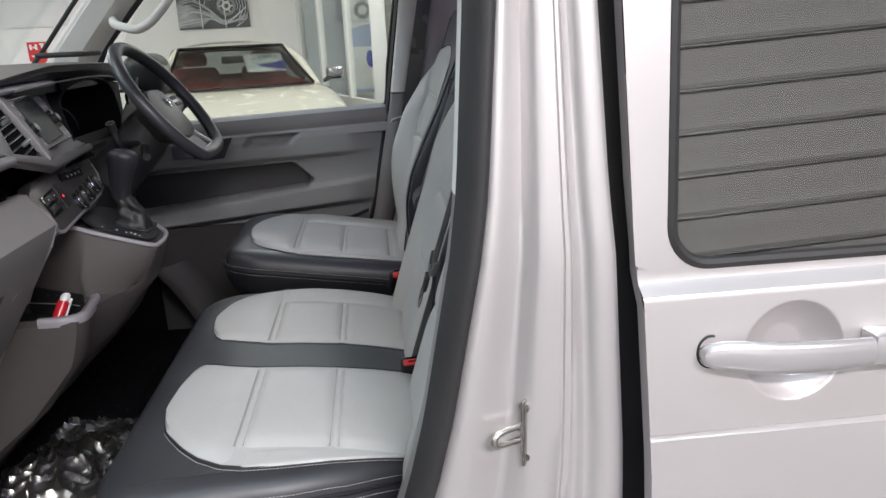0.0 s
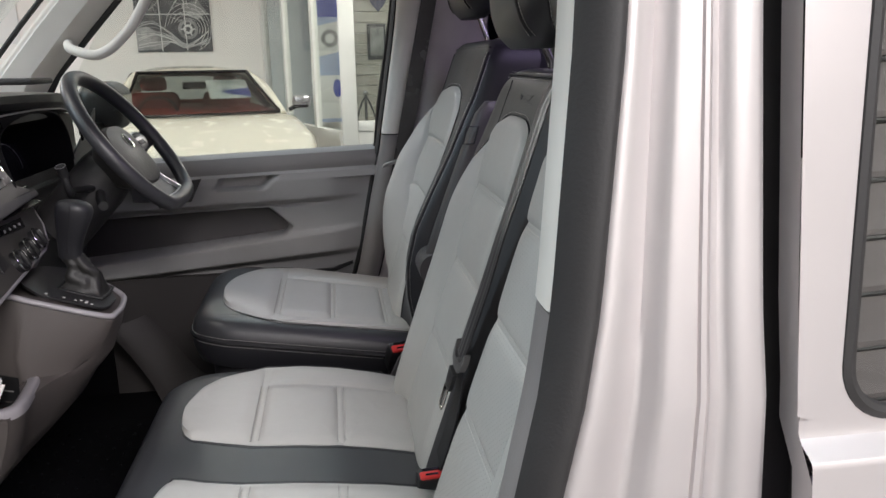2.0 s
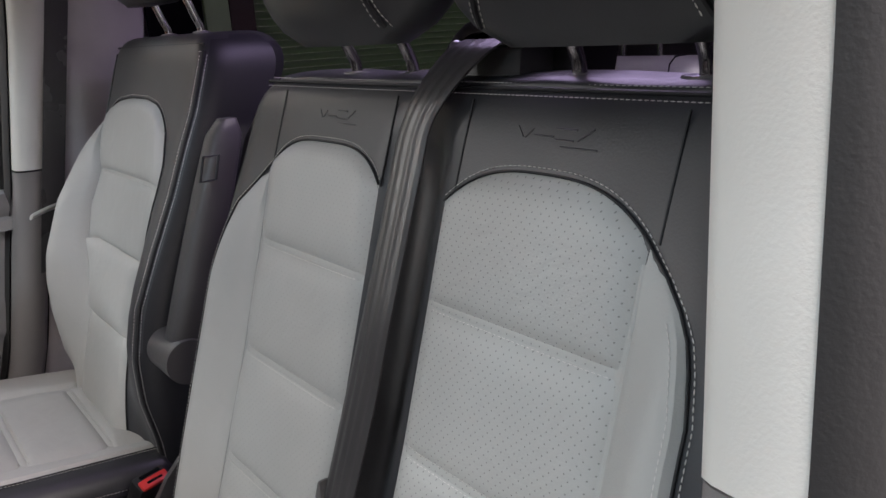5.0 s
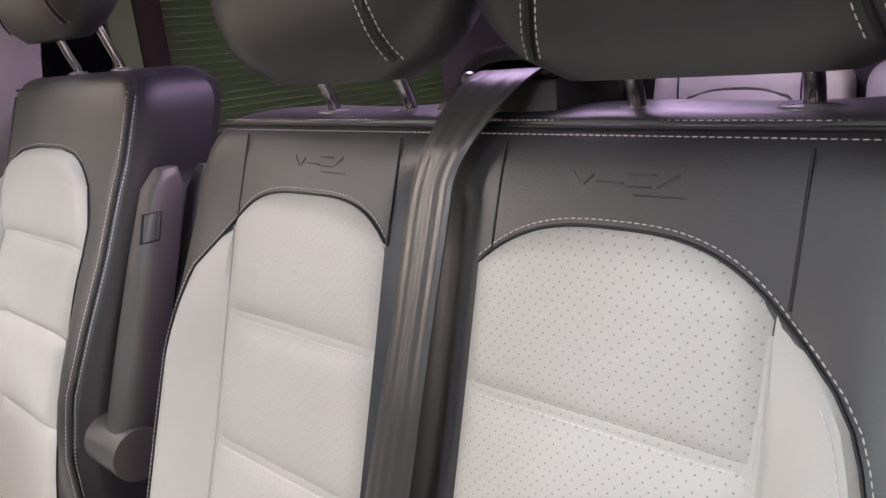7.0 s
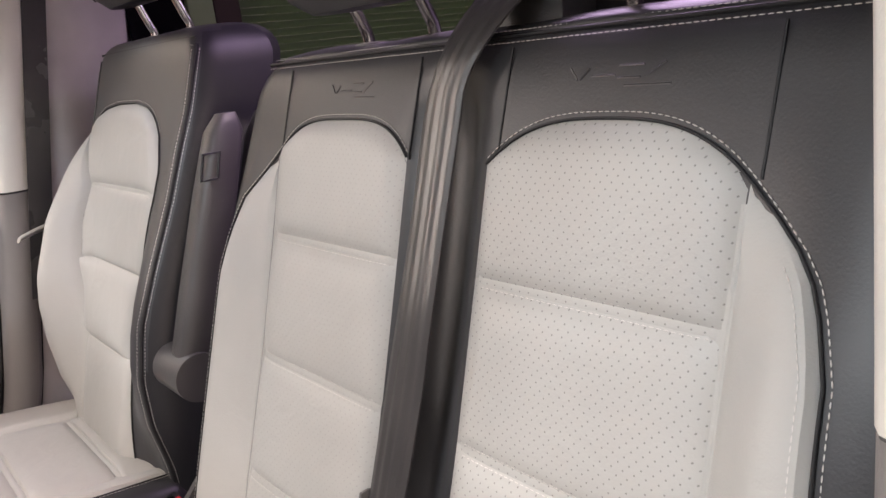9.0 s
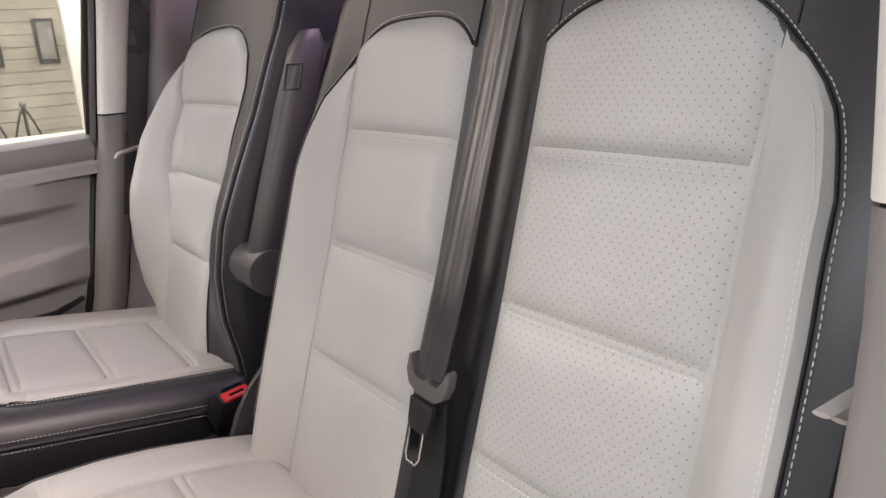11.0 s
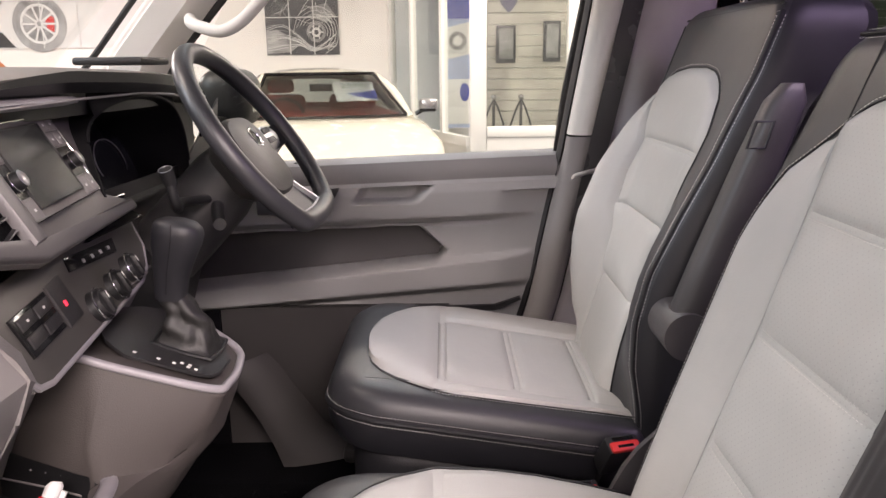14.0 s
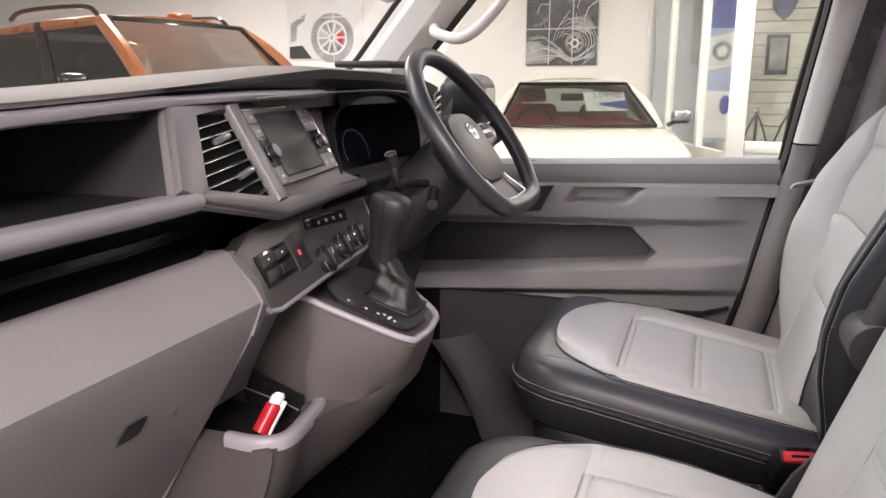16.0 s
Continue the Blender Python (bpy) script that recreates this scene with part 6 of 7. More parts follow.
body.append([(x, y - 0.004, 0.900) for x, y in WALL] + between(0.2))
body.append([(x, y, 0.945) for x, y in WALL] + between(0.6))
body.append([(x, y, 0.99) for x, y in WALL] + between(1.0))
body.append([(x, y, z - 0.006) for x, y, z in RIM_TOP])
body = [smoothed(ring, 4) for ring in body]
top = [p + Vector((0, 0, 0.006)) for p in body[-1]]
mid = Vector((-0.70, 0.095, 1.06))
def inset(k, lift):
    return [Vector((lerp(p.x, mid.x, k), lerp(p.y, mid.y, k * 1.4), p.z + lift + (0.012 * k if p.x > -0.66 else 0))) for p in top]
body += [inset(0.02, 0.001), inset(0.05, 0.003), inset(0.09, 0.002)]
# weak light low on the console is painted by its darker taupe
part("console", loft(body), "console_shade", dash, "taupe grey console bulging from the dash", 35)
# same plastic as the console; the edge's highlight is painted with lighter grey
part("deck_rim", sweep(smoothed([(x, y, z + 0.0035) for x, y, z in RIM_TOP[3:11]], 5), 0.0055, 10), "lip_grey", dash, "selector deck edge in lighter grey, its highlight painted on")
part("tray_wall", patch(lambda u, v: (lerp(-0.90, -0.722, u), table([(-0.90, -0.003), (-0.86, -0.0085), (-0.78, -0.0335), (-0.738, -0.0465), (-0.71, -0.047)], lerp(-0.90, -0.722, u)) - 0.0012, lerp(0.905, lerp(0.975, 0.951, u), v)), 14, 4, 0.0), "plastic_black", dash, "black wall behind the cup tray")
for k in range(3):
    x = -0.815 + 0.022 * k
    part("tray_mark", box(x, x + 0.008, -0.0275 - 0.3 * (x + 0.80) - 0.0015, -0.0275 - 0.3 * (x + 0.80), 0.9475, 0.9490), "print_grey", dash)
def deck(u, v, lift=0.007):
    x = lerp(-0.750, -0.597, u)
    lo = table([(-0.750, 0.060), (-0.732, 0.034), (-0.70, 0.016), (-0.615, 0.030), (-0.600, 0.040), (-0.597, 0.052)], x)
    hi = table([(-0.750, 0.150), (-0.70, 0.186), (-0.64, 0.160), (-0.612, 0.125), (-0.597, 0.095)], x)
    return (x, lerp(lo, hi, v), table([(-0.78, 1.097), (-0.735, 1.089), (-0.70, 1.073), (-0.65, 1.054), (-0.60, 1.035)], x) + lift)
part("selector_plate", patch(deck, 24, 4, 0.004), "plastic_dark", dash, "charcoal selector plate with gate marks")
for u, v in ((0.36, 0.08), (0.54, 0.08), (0.66, 0.08), (0.71, 0.12), (0.77, 0.08), (0.77, 0.13), (0.83, 0.08)):
    c = deck(u, v, 0.0076)
    part("gate_mark", move(box(-0.0022, 0.0022, -0.0018, 0.0018, -0.0004, 0.0004), Matrix.Translation(c) @ pose(0, 0, 0, 0, 22, 0)), "white", dash)
# instrument binnacle
RIM = smoothed([(-0.776, 0.176, 1.250), (-0.797, 0.196, 1.300), (-0.812, 0.224, 1.340), (-0.806, 0.262, 1.365), (-0.800, 0.32, 1.377), (-0.800, 0.40, 1.380), (-0.802, 0.48, 1.374), (-0.806, 0.55, 1.354), (-0.81, 0.60, 1.31), (-0.81, 0.615, 1.25), (-0.81, 0.618, 1.205)], 4)
def hood(u, v):
    p = RIM[round(u * (len(RIM) - 1))]
    c = Vector((p.x, 0.41, 1.28))
    q = c.lerp(p, 1 - 0.16 * v)
    return (q.x - 0.16 * v, q.y, q.z - 0.01 * v)
part("binnacle_hood", patch(hood, len(RIM) - 1, 5, 0.003), "hood_black", dash, "black instrument hood")
part("hood_rim", sweep(RIM[6:37], 0.003, 8), "hood_black", dash, "rounded hood rim")
part("hood_top", patch(lambda u, v: (lerp(RIM[10 + round(u * 24)].x, pad_rear(RIM[10 + round(u * 24)].y)[0] - 0.03, v), RIM[10 + round(u * 24)].y, lerp(RIM[10 + round(u * 24)].z, pad_rear(RIM[10 + round(u * 24)].y)[2], v)), 24, 2, 0.003), "hood_black", dash)
part("instrument_face", prism([(0.22, 1.20), (0.62, 1.20), (0.62, 1.34), (0.55, 1.365), (0.28, 1.365), (0.22, 1.34)], lambda a, b, c: (-0.955 + c, a, b), 0.004), "plastic_black", dash, "dark instrument face")
part("instrument_glass", prism([(0.22, 1.215), (0.60, 1.215), (0.60, 1.30), (0.22, 1.30)], lambda a, b, c: (-0.90 - 0.35 * (b - 1.215) + c, a, b), 0.002), "screen", dash, "sloping instrument glass")
for cy in (0.30, 0.50):
    part("dial_scale", sweep([(-0.895 - 0.35 * (0.045 + 0.04 * math.sin(q)), cy + 0.055 * math.cos(q), 1.26 + 0.042 * math.sin(q)) for q in np.linspace(-0.5, 3.6, 24)], 0.0011, 6), "print_grey", dash)
part("hood_floor", prism([(0.18, -0.80), (0.62, -0.82), (0.62, -0.96), (0.18, -0.96)], lambda a, b, c: (b, a, 1.212 + c), 0.004), "plastic_black", dash)
part("driver_dash_face", prism([(0.26, 1.24), (0.66, 1.24), (0.86, 1.36), (0.86, 1.10), (0.72, 0.90), (0.26, 0.95)], lambda a, b, c: (-0.835 - 0.12 * (1.24 - b) + c, a, b), 0.004), "plastic_dark", dash)
part("dash_end_face", prism([(0.60, 1.18), (0.88, 1.08), (0.88, 1.345), (0.62, 1.372), (0.60, 1.372)], lambda a, b, c: (-0.890 + c, a, b), 0.004), "plastic_black", dash, "black dash face beside the instruments")
part("speaker_grille", box(-0.99, -0.86, 0.56, 0.70, 1.432, 1.446, 0.005), "plastic_dark", dash, "dark speaker grille on the pad")
svent = part("side_vent", prism([(0.665, 1.29), (0.80, 1.30), (0.80, 1.38), (0.665, 1.37)], lambda a, b, c: (-0.80 - 0.25 * (a - 0.66) + c, a, b), 0.006, 0.002), "gloss_black", dash, "driver's side air vent")
for k in range(4):
    part("slat_edge", sweep([(-0.793, 0.67, 1.305 + 0.018 * k), (-0.826, 0.795, 1.313 + 0.018 * k)], 0.0018, 6), "silver", svent)
# closing panels under the dash
part("carcass", box(-1.28, -0.965, -0.83, 0.86, 0.96, 1.335), "plastic_black", dash)
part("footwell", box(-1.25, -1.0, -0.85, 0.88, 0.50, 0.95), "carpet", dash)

# ---- steering wheel ----
wheel = thing("steering_wheel", "black leather three-spoke steering wheel with flat lower rim", "steering wheel", (-0.62, 0.43, 1.29))
WC, WR = Vector((-0.627, 0.425, 1.296)), 0.178
ax = Vector((0.81, -0.02, 0.58)).normalized()
wy = Vector((0, 1, 0)) - ax * ax.y
wy.normalize()
wz = ax.cross(wy) * -1
if wz.z < 0:
    wz = -wz


def on_wheel(a, b, c=0.0):
    return WC + wy * a + wz * b + ax * c


rim = []
for q in np.linspace(0, math.tau, 64, endpoint=False):
    b = WR * math.sin(q)
    rim.append(on_wheel(WR * math.cos(q), b if b > -0.150 else -0.150 - (b + 0.150) * -0.25, 0.012))
part("rim", sweep(rim, 0.0165, 16, closed=True), "leather_dark", wheel, "dark leather rim")
rings = []
for c, s in ((-0.075, 0.60), (-0.050, 0.90), (-0.025, 1.08), (-0.010, 1.14), (0.000, 1.05), (0.006, 0.74), (0.008, 0.3)):
    rings.append([on_wheel(0.078 * s * abs(math.cos(q)) ** 0.7 * math.copysign(1, math.cos(q)), -0.012 + 0.064 * s * abs(math.sin(q)) ** 0.7 * math.copysign(1, math.sin(q)) - (0.012 if math.sin(q) < 0 else 0) * s, c) for q in np.linspace(0, math.tau, 28, endpoint=False)])
part("hub_pad", loft(rings), "hub_grey", wheel, "charcoal airbag pad")
part("emblem", sweep([on_wheel(0.0175 * math.cos(q), 0.010 + 0.0175 * math.sin(q), 0.0075) for q in np.linspace(0, math.tau, 24, endpoint=False)], 0.0022, 6, closed=True), "chrome", wheel, "round chrome emblem")
part("emblem_face", move(rod((0, 0, 0), (0, 0, 0.002), 0.016, seg=24), Matrix.Translation(on_wheel(0, 0.010, 0.006)) @ ax.to_track_quat("Z", "Y").to_matrix().to_4x4()), "gloss_black", wheel)
for side in (-1, 1):
    sp = part("spoke", loft([[on_wheel(side * a, b + h * k, c + d) for k, d in ((-1, -0.008), (-0.9, 0.004), (0.9, 0.004), (1, -0.008))] for a, b, h, c in ((0.055, -0.008, 0.034, -0.016), (0.10, -0.004, 0.028, -0.012), (0.140, 0.0, 0.024, -0.004), (0.170, 0.002, 0.022, 0.006))]), "plastic_black", wheel)
    pod = part("switch_pod", loft([[on_wheel(side * a, 0.004 + h * abs(math.sin(q)) ** 0.7 * math.copysign(1, math.sin(q)), c + 0.005 * math.cos(q)) for q in np.linspace(0, math.tau, 18, endpoint=False)] for a, h, c in ((0.084, 0.014, -0.010), (0.090, 0.024, -0.009), (0.115, 0.025, -0.005), (0.134, 0.020, -0.001), (0.141, 0.008, 0.0))]), "silver", sp, "satin switch pod on the spoke")
    for b in (-0.006, 0.014):
        part("pod_key", prism([(0.094, b), (0.128, b), (0.126, b + 0.011), (0.094, b + 0.012)], lambda p, q, c: on_wheel(side * p, q - 0.002, -0.003 + 0.12 * (p - 0.094) + c), 0.0015, 0.0005), "plastic_dark", pod)
    part("lower_spoke", loft([[on_wheel(side * a + k * 0.006, b, c + d) for k, d in ((-1, -0.006), (-0.7, 0.003), (0.7, 0.003), (1, -0.006))] for a, b, c in ((0.056, -0.066, -0.010), (0.060, -0.100, -0.002), (0.070, -0.128, 0.006), (0.078, -0.148, 0.010))]), "silver", wheel, "silver lower spoke edge")
part("spoke_web", loft([[on_wheel(a, b, c) for a, c in ((-h, -0.02), (-h, -0.010 + d), (h, -0.010 + d), (h, -0.02))] for b, h, d in ((-0.060, 0.054, 0.0), (-0.100, 0.056, 0.004), (-0.148, 0.070, 0.014))]), "plastic_black", wheel, "black lower spoke web")
part("spoke_bar", sweep([on_wheel(-0.074, -0.140, 0.010), on_wheel(0.0, -0.143, 0.012), on_wheel(0.074, -0.140, 0.010)], 0.0045, 8), "silver", wheel, "silver bar")
part("column_shroud", loft([[on_wheel(0.062 * s * math.cos(q), -0.012 + 0.058 * s * math.sin(q) + dz, c) for q in np.linspace(0, math.tau, 20, endpoint=False)] for c, s, dz in ((-0.05, 0.95, 0.0), (-0.09, 1.10, -0.008), (-0.15, 1.12, -0.02), (-0.24, 1.15, -0.035))]), "plastic_dark", wheel, "charcoal column shroud")
stalk = part("stalk", sweep(smoothed([on_wheel(-0.05, -0.03, -0.10), (-0.712, 0.290, 1.222), (-0.704, 0.250, 1.220), (-0.701, 0.231, 1.235), (-0.705, 0.228, 1.266)], 4), 0.0075, 10), "plastic_black", wheel, "black column stalk")
tip = Vector((-0.003, -0.010, 0.024))
part("stalk_tip", rod(Vector((-0.704, 0.231, 1.258)), Vector((-0.704, 0.231, 1.258)) + tip, 0.0095, 0.0105, seg=18), "plastic_black", stalk)
part("stalk_ring", ring_about(Vector((-0.704, 0.231, 1.258)) + tip, tip.normalized(), 0.0098, 0.0008), "silver", stalk)
part("stalk", sweep(smoothed([on_wheel(-0.05, -0.04, -0.10), on_wheel(-0.11, -0.06, -0.09), on_wheel(-0.15, -0.072, -0.08)], 4), 0.010, 10), "plastic_black", wheel, "black column stalk")

# ---- selector lever ----
lever = thing("gear_selector", "black leather gear selector with gathered gaiter", "gear lever", (-0.66, 0.11, 1.05))
M["gaiter"] = material("soft_black_leather", (0.013, 0.0125, 0.012), 0.52, vary=0.2, scale=20, fine=300, bump=0.25)
rings = []
G0, G1 = Vector((-0.652, 0.106, 1.062)), Vector((-0.668, 0.098, 1.135))
for k in range(19):
    v = k / 18
    c = G0.lerp(G1, v) + Vector((0.010 * math.sin(math.pi * v), 0, 0))
    ring = []
    for j in range(56):
        q = math.tau * j / 56
        # square hem below, gathered into soft folds that wind round the lever
        hem = 1.0 / max(abs(math.cos(q)), abs(math.sin(q))) ** 0.8
        r = lerp(0.038 * hem, 0.0175, min(1, v ** 0.55))
        r *= 1 + (0.16 * math.sin(3 * q + 3.2 * v + 0.6) + 0.06 * math.sin(7 * q - 5 * v)) * math.sin(math.pi * min(1, v * 1.02)) ** 0.7
        r += 0.0035 * math.sin(v * 15 + 2 * q) * v * (1 - v) * 2.4
        ring.append(c + Vector((r * 1.05 * math.cos(q), r * math.sin(q), -0.34 * r * math.cos(q) * (1 - v))))
    rings.append(ring)
part("gaiter", loft(rings), "gaiter", lever, "creased black leather gaiter", 60)
part("gaiter_hem", sweep([p + Vector((0, 0, 0.001)) for p in rings[0]], 0.0030, 8, closed=True), "plastic_black", lever)
rings = []
for v, rx, ry, dx in ((0, 0.0200, 0.0180, 0), (0.10, 0.0205, 0.0185, 0), (0.25, 0.0215, 0.0195, 0.001), (0.4, 0.0240, 0.0215, 0.003), (0.55, 0.0270, 0.0235, 0.006), (0.70, 0.0305, 0.0255, 0.009), (0.82, 0.0318, 0.0262, 0.011), (0.90, 0.0300, 0.0248, 0.011), (0.955, 0.0250, 0.0205, 0.010), (0.985, 0.0165, 0.0140, 0.009), (0.998, 0.0065, 0.006, 0.008), (1.0, 0.001, 0.001, 0.008)):
    c = Vector((-0.668, 0.097, 1.128)).lerp(Vector((-0.655, 0.082, 1.238)), v) + Vector((dx, 0, 0))
    rings.append([c + Vector((rx * abs(math.cos(q)) ** 0.8 * math.copysign(1, math.cos(q)), ry * abs(math.sin(q)) ** 0.8 * math.copysign(1, math.sin(q)), -0.15 * rx * math.cos(q))) for q in np.linspace(0, math.tau, 32, endpoint=False)])
knob = part("knob", loft(rings), "side_leather", lever, "dark leather knob")
part("knob_seam", sweep([rings[k][24] + Vector((0, -0.0006, 0)) for k in range(1, 9)], 0.0009, 6), "seat_side", knob)

# ---- loose things and the driver's footwell ----
san = thing("sanitiser_bottle", "small red bottle with a white cap in the cup tray", "bottle", (-0.735, -0.085, 0.93))
ax2 = Vector((0.25, 0.55, 0.8)).normalized()
c0 = Vector((-0.762, -0.120, 0.922))
part("bottle_body", rod(c0, c0 + ax2 * 0.042, 0.0115, 0.0115, seg=18), "bottle", san)
part("bottle_cap", loft([[c0 + ax2 * d + (Vector((1, 0, 0)) * math.cos(q) + Vector((0, 0.8, -0.55)) * math.sin(q)) * r for q in np.linspace(0, math.tau, 16, endpoint=False)] for d, r in ((0.042, 0.009), (0.055, 0.0095), (0.060, 0.006))]), "white", san)
part("bottle_edge", rod(c0 + Vector((0.010, 0.006, -0.004)), c0 + ax2 * 0.05 + Vector((0.010, 0.006, -0.004)), 0.0035, seg=10), "white", san)
bag = thing("plastic_bag", "crumpled clear plastic film on the cab floor", "plastic bag", (-0.78, 0.0, 0.51))
def crinkle(x, y, seed):
    """Long sharp folds that fan out over the film."""
    w = noise.noise(Vector((x * 7, y * 7, seed))) * 1.4
    a = 1 - abs(math.sin(x * 46 + y * 30 + 3.2 * w))
    b = 1 - abs(math.sin(x * 24 - y * 62 + 4.1 * w + 1.0))
    return 0.015 * a * a + 0.010 * b * b + 0.007 * noise.noise(Vector((x * 40, y * 40, seed + 2)))
def crumple(u, v):
    x, y = lerp(-0.99, -0.60, u) + 0.05 * v, lerp(-0.30, 0.22, v) - 0.08 * u
    return (x, y, 0.520 + crinkle(x, y, 0.3) + 0.055 * math.sin(math.pi * u) * math.sin(math.pi * v))
part("film", patch(crumple, 110, 110, 0.0), "film", bag, "glossy crinkled film", 50)
def fold(u, v):
    x, y = lerp(-0.97, -0.72, u), lerp(-0.34, -0.02, v) + 0.10 * u
    return (x, y, 0.540 + crinkle(x, y, 4.3) + 0.07 * math.sin(math.pi * u) * math.sin(math.pi * v) ** 0.7)
part("folded_corner", patch(fold, 80, 80, 0.0), "film", bag, "", 50)
mat = thing("floor_mat", "black rubber floor mat with small studs", "floor mat", (-0.85, 0.45, 0.5))
part("mat_sheet", box(-1.02, -0.50, 0.10, 0.66, 0.503, 0.512, 0.003), "carpet", mat)
bm = bmesh.new()
for i in range(14):
    for j in range(10):
        bmesh.ops.create_cube(bm, size=0.006, matrix=Matrix.Translation((-0.98 + 0.035 * i, 0.14 + 0.05 * j + (0.02 if i % 2 else 0), 0.514)))
tagged(part("studs", bm, "gloss_black", mat), kind="stuff")
STEP_L = [(-0.835, 0.757), (-0.805, 0.718), (-0.776, 0.675), (-0.752, 0.635), (-0.731, 0.595), (-0.712, 0.550), (-0.696, 0.503)]
STEP_R = [(-0.735, 0.770), (-0.705, 0.735), (-0.680, 0.695), (-0.652, 0.655), (-0.622, 0.612), (-0.580, 0.570), (-0.46, 0.52)]
left, right = smoothed([(x, 0.745, z) for x, z in STEP_L], 4), smoothed([(x, 0.80, z) for x, z in STEP_R], 4)
# step, sill and kick panel are coloured dark for the dash's shadow
part("step_trim", patch(lambda u, v: left[round(u * 24)].lerp(right[round(u * 24)], v) + Vector((0, -0.018 * math.sin(math.pi * v) ** 0.6, 0)), 24, 8, 0.004), "footwell_shade", van, "step trim beside the driver's feet, in shade-darkened grey", 60)
part("sill_trim", box(-0.56, -0.05, 0.745, 0.86, 0.50, 0.545, 0.02), "footwell_shade", van, "sill trim beside the driver's seat, in shade-darkened grey")
part("kick_panel", box(-0.855, -0.30, 0.866, 0.90, 0.50, 0.86), "footwell_shade", van, "lower kick panel in shade-darkened grey")
part("footwell_side", box(-1.05, -0.858, 0.864, 0.90, 0.50, 0.90), "carpet", van, "black carpet at the footwell's side")

# ---- rear cabin bench ----
rear = thing("rear_bench_seat", "two-tone leather rear bench under violet cabin light", "seat", (1.55, -0.1, 0.6))
for y0, y1 in ((-0.80, -0.345), (-0.315, 0.135), (0.165, 0.60)):
    r = part("backrest", box(1.42, 1.56, y0, y1, 0.95, 1.398, 0.05, 5), "leather_light", rear)
    arch = smoothed([(1.417, y0 + 0.095, 1.0), (1.417, y0 + 0.095, 1.29), (1.417, y0 + 0.14, 1.338), (1.417, (y0 + y1) / 2, 1.350), (1.417, y1 - 0.14, 1.338), (1.417, y1 - 0.095, 1.29), (1.417, y1 - 0.095, 1.0)], 4)
    part("piping", sweep(arch, 0.003, 6), "arm_plastic", r)
    sew([[(1.4172, p.y, p.z + 0.007) for p in arch[4:-4]], [(1.4225, y, 1.375) for y in np.linspace(y0 + 0.03, y1 - 0.03, 20)]], r)
    for y in (y0 + 0.085, y1 - 0.085):
        part("seam", sweep([(1.4185, y, 1.29), (1.4185, y, 1.352), (1.424, y, 1.380), (1.45, y, 1.3985), (1.50, y, 1.3985)], 0.0022, 6), "seat_side", r)
    part("seat_panel", patch(lambda u, v, y0=y0, y1=y1: (1.415 - puffed(u, v, 0.008), lerp(y0 + 0.100, y1 - 0.100, u), lerp(1.0, 1.346 - 0.03 * abs(2 * u - 1) ** 3, v)), 12, 12, 0.004), "leather_light", r)
# added black panel: gives the gaps between the backrests their darkness
part("gap_backing", box(1.565, 1.60, -0.81, 0.61, 0.60, 1.385, 0.01), "seat_side", rear, "black panel added to keep the backrest gaps dark")
part("cushion", box(1.0, 1.50, -0.78, 0.60, 0.72, 0.93, 0.04, 3), "leather_light", rear)
part("seat_base", box(1.05, 1.48, -0.74, 0.57, 0.525, 0.73), "seat_side", rear)
for y in (-0.57, -0.09, 0.385):
    part("headrest", box(1.44, 1.53, y - 0.13, y + 0.13, 1.455, 1.63, 0.035, 3), "leather_dark", rear)
    for d in (-0.06, 0.06):
        part("post", rod((1.49, y + d, 1.38), (1.49, y + d, 1.50), 0.007), "chrome", rear)

# ---- showroom ----
def structure(name, bm, mat, label="", smooth=38):
    ob = finish(bm, name, mat, None, label, smooth)
    return tagged(ob, kind="structure")


structure("floor", box(-14, 6, -7, 11, -0.2, 0.0), "tile", "grey showroom floor tiles")
structure("ceiling", box(-14, 6, -7, 11, 3.55, 3.7), "wall", "white showroom ceiling")
structure("wall_north", box(-14, 6, 9.0, 9.2, 0, 3.55), "wall", "white showroom wall")
structure("wall_south", box(-14, 6, -7.2, -7.0, 0, 3.55), "wall", "white showroom wall")
structure("wall_west", box(-14.2, -14, -7, 9, 0, 3.55), "wall", "white showroom wall")
structure("wall_east", box(6, 6.2, -7, 9, 0, 3.55), "wall", "white showroom wall")


def flat(poly, y, bm=None, t=0.004):
    return prism(poly, lambda a, b, c: (a, y - c, b), t, bm=bm)


def rect(x0, x1, z0, z1):
    return [(x0, z0), (x1, z0), (x1, z1), (x0, z1)]


def disc(cx, cz, rx, rz, n=28, a0=0, a1=360):
    return [(cx + rx * math.cos(radians(lerp(a0, a1, k / n))), cz + rz * math.sin(radians(lerp(a0, a1, k / n)))) for k in range(n)]


def ring_flat(cx, cz, r0, r1, y, n=32):
    bm = bmesh.new()
    for k in range(n):
        a, b = math.tau * k / n, math.tau * (k + 1) / n
        vs = [bm.verts.new((cx + r * math.cos(q), y, cz + r * math.sin(q))) for r, q in ((r0, a), (r1, a), (r1, b), (r0, b))]
        bm.faces.new(vs)
    return bm


# wall picture of a car's front, in dark and pale prints
pic = thing("wall_picture", "large black and white print of a sports car on the wall", "picture", (-2.12, 8.97, 1.62))
x0, x1, z0, z1 = -2.60, -1.66, 1.625, 2.62
part("print_ground", flat(rect(x0, x1, z0, z1), 8.985), "print_dark", pic)
part("print_shape", flat([(x0, 1.92), (x0 + 0.14, 1.94), (x0 + 0.30, 1.86), (x0 + 0.42, 1.74), (x0 + 0.30, 1.66), (x0, 1.64)], 8.979), "print_grey", pic)
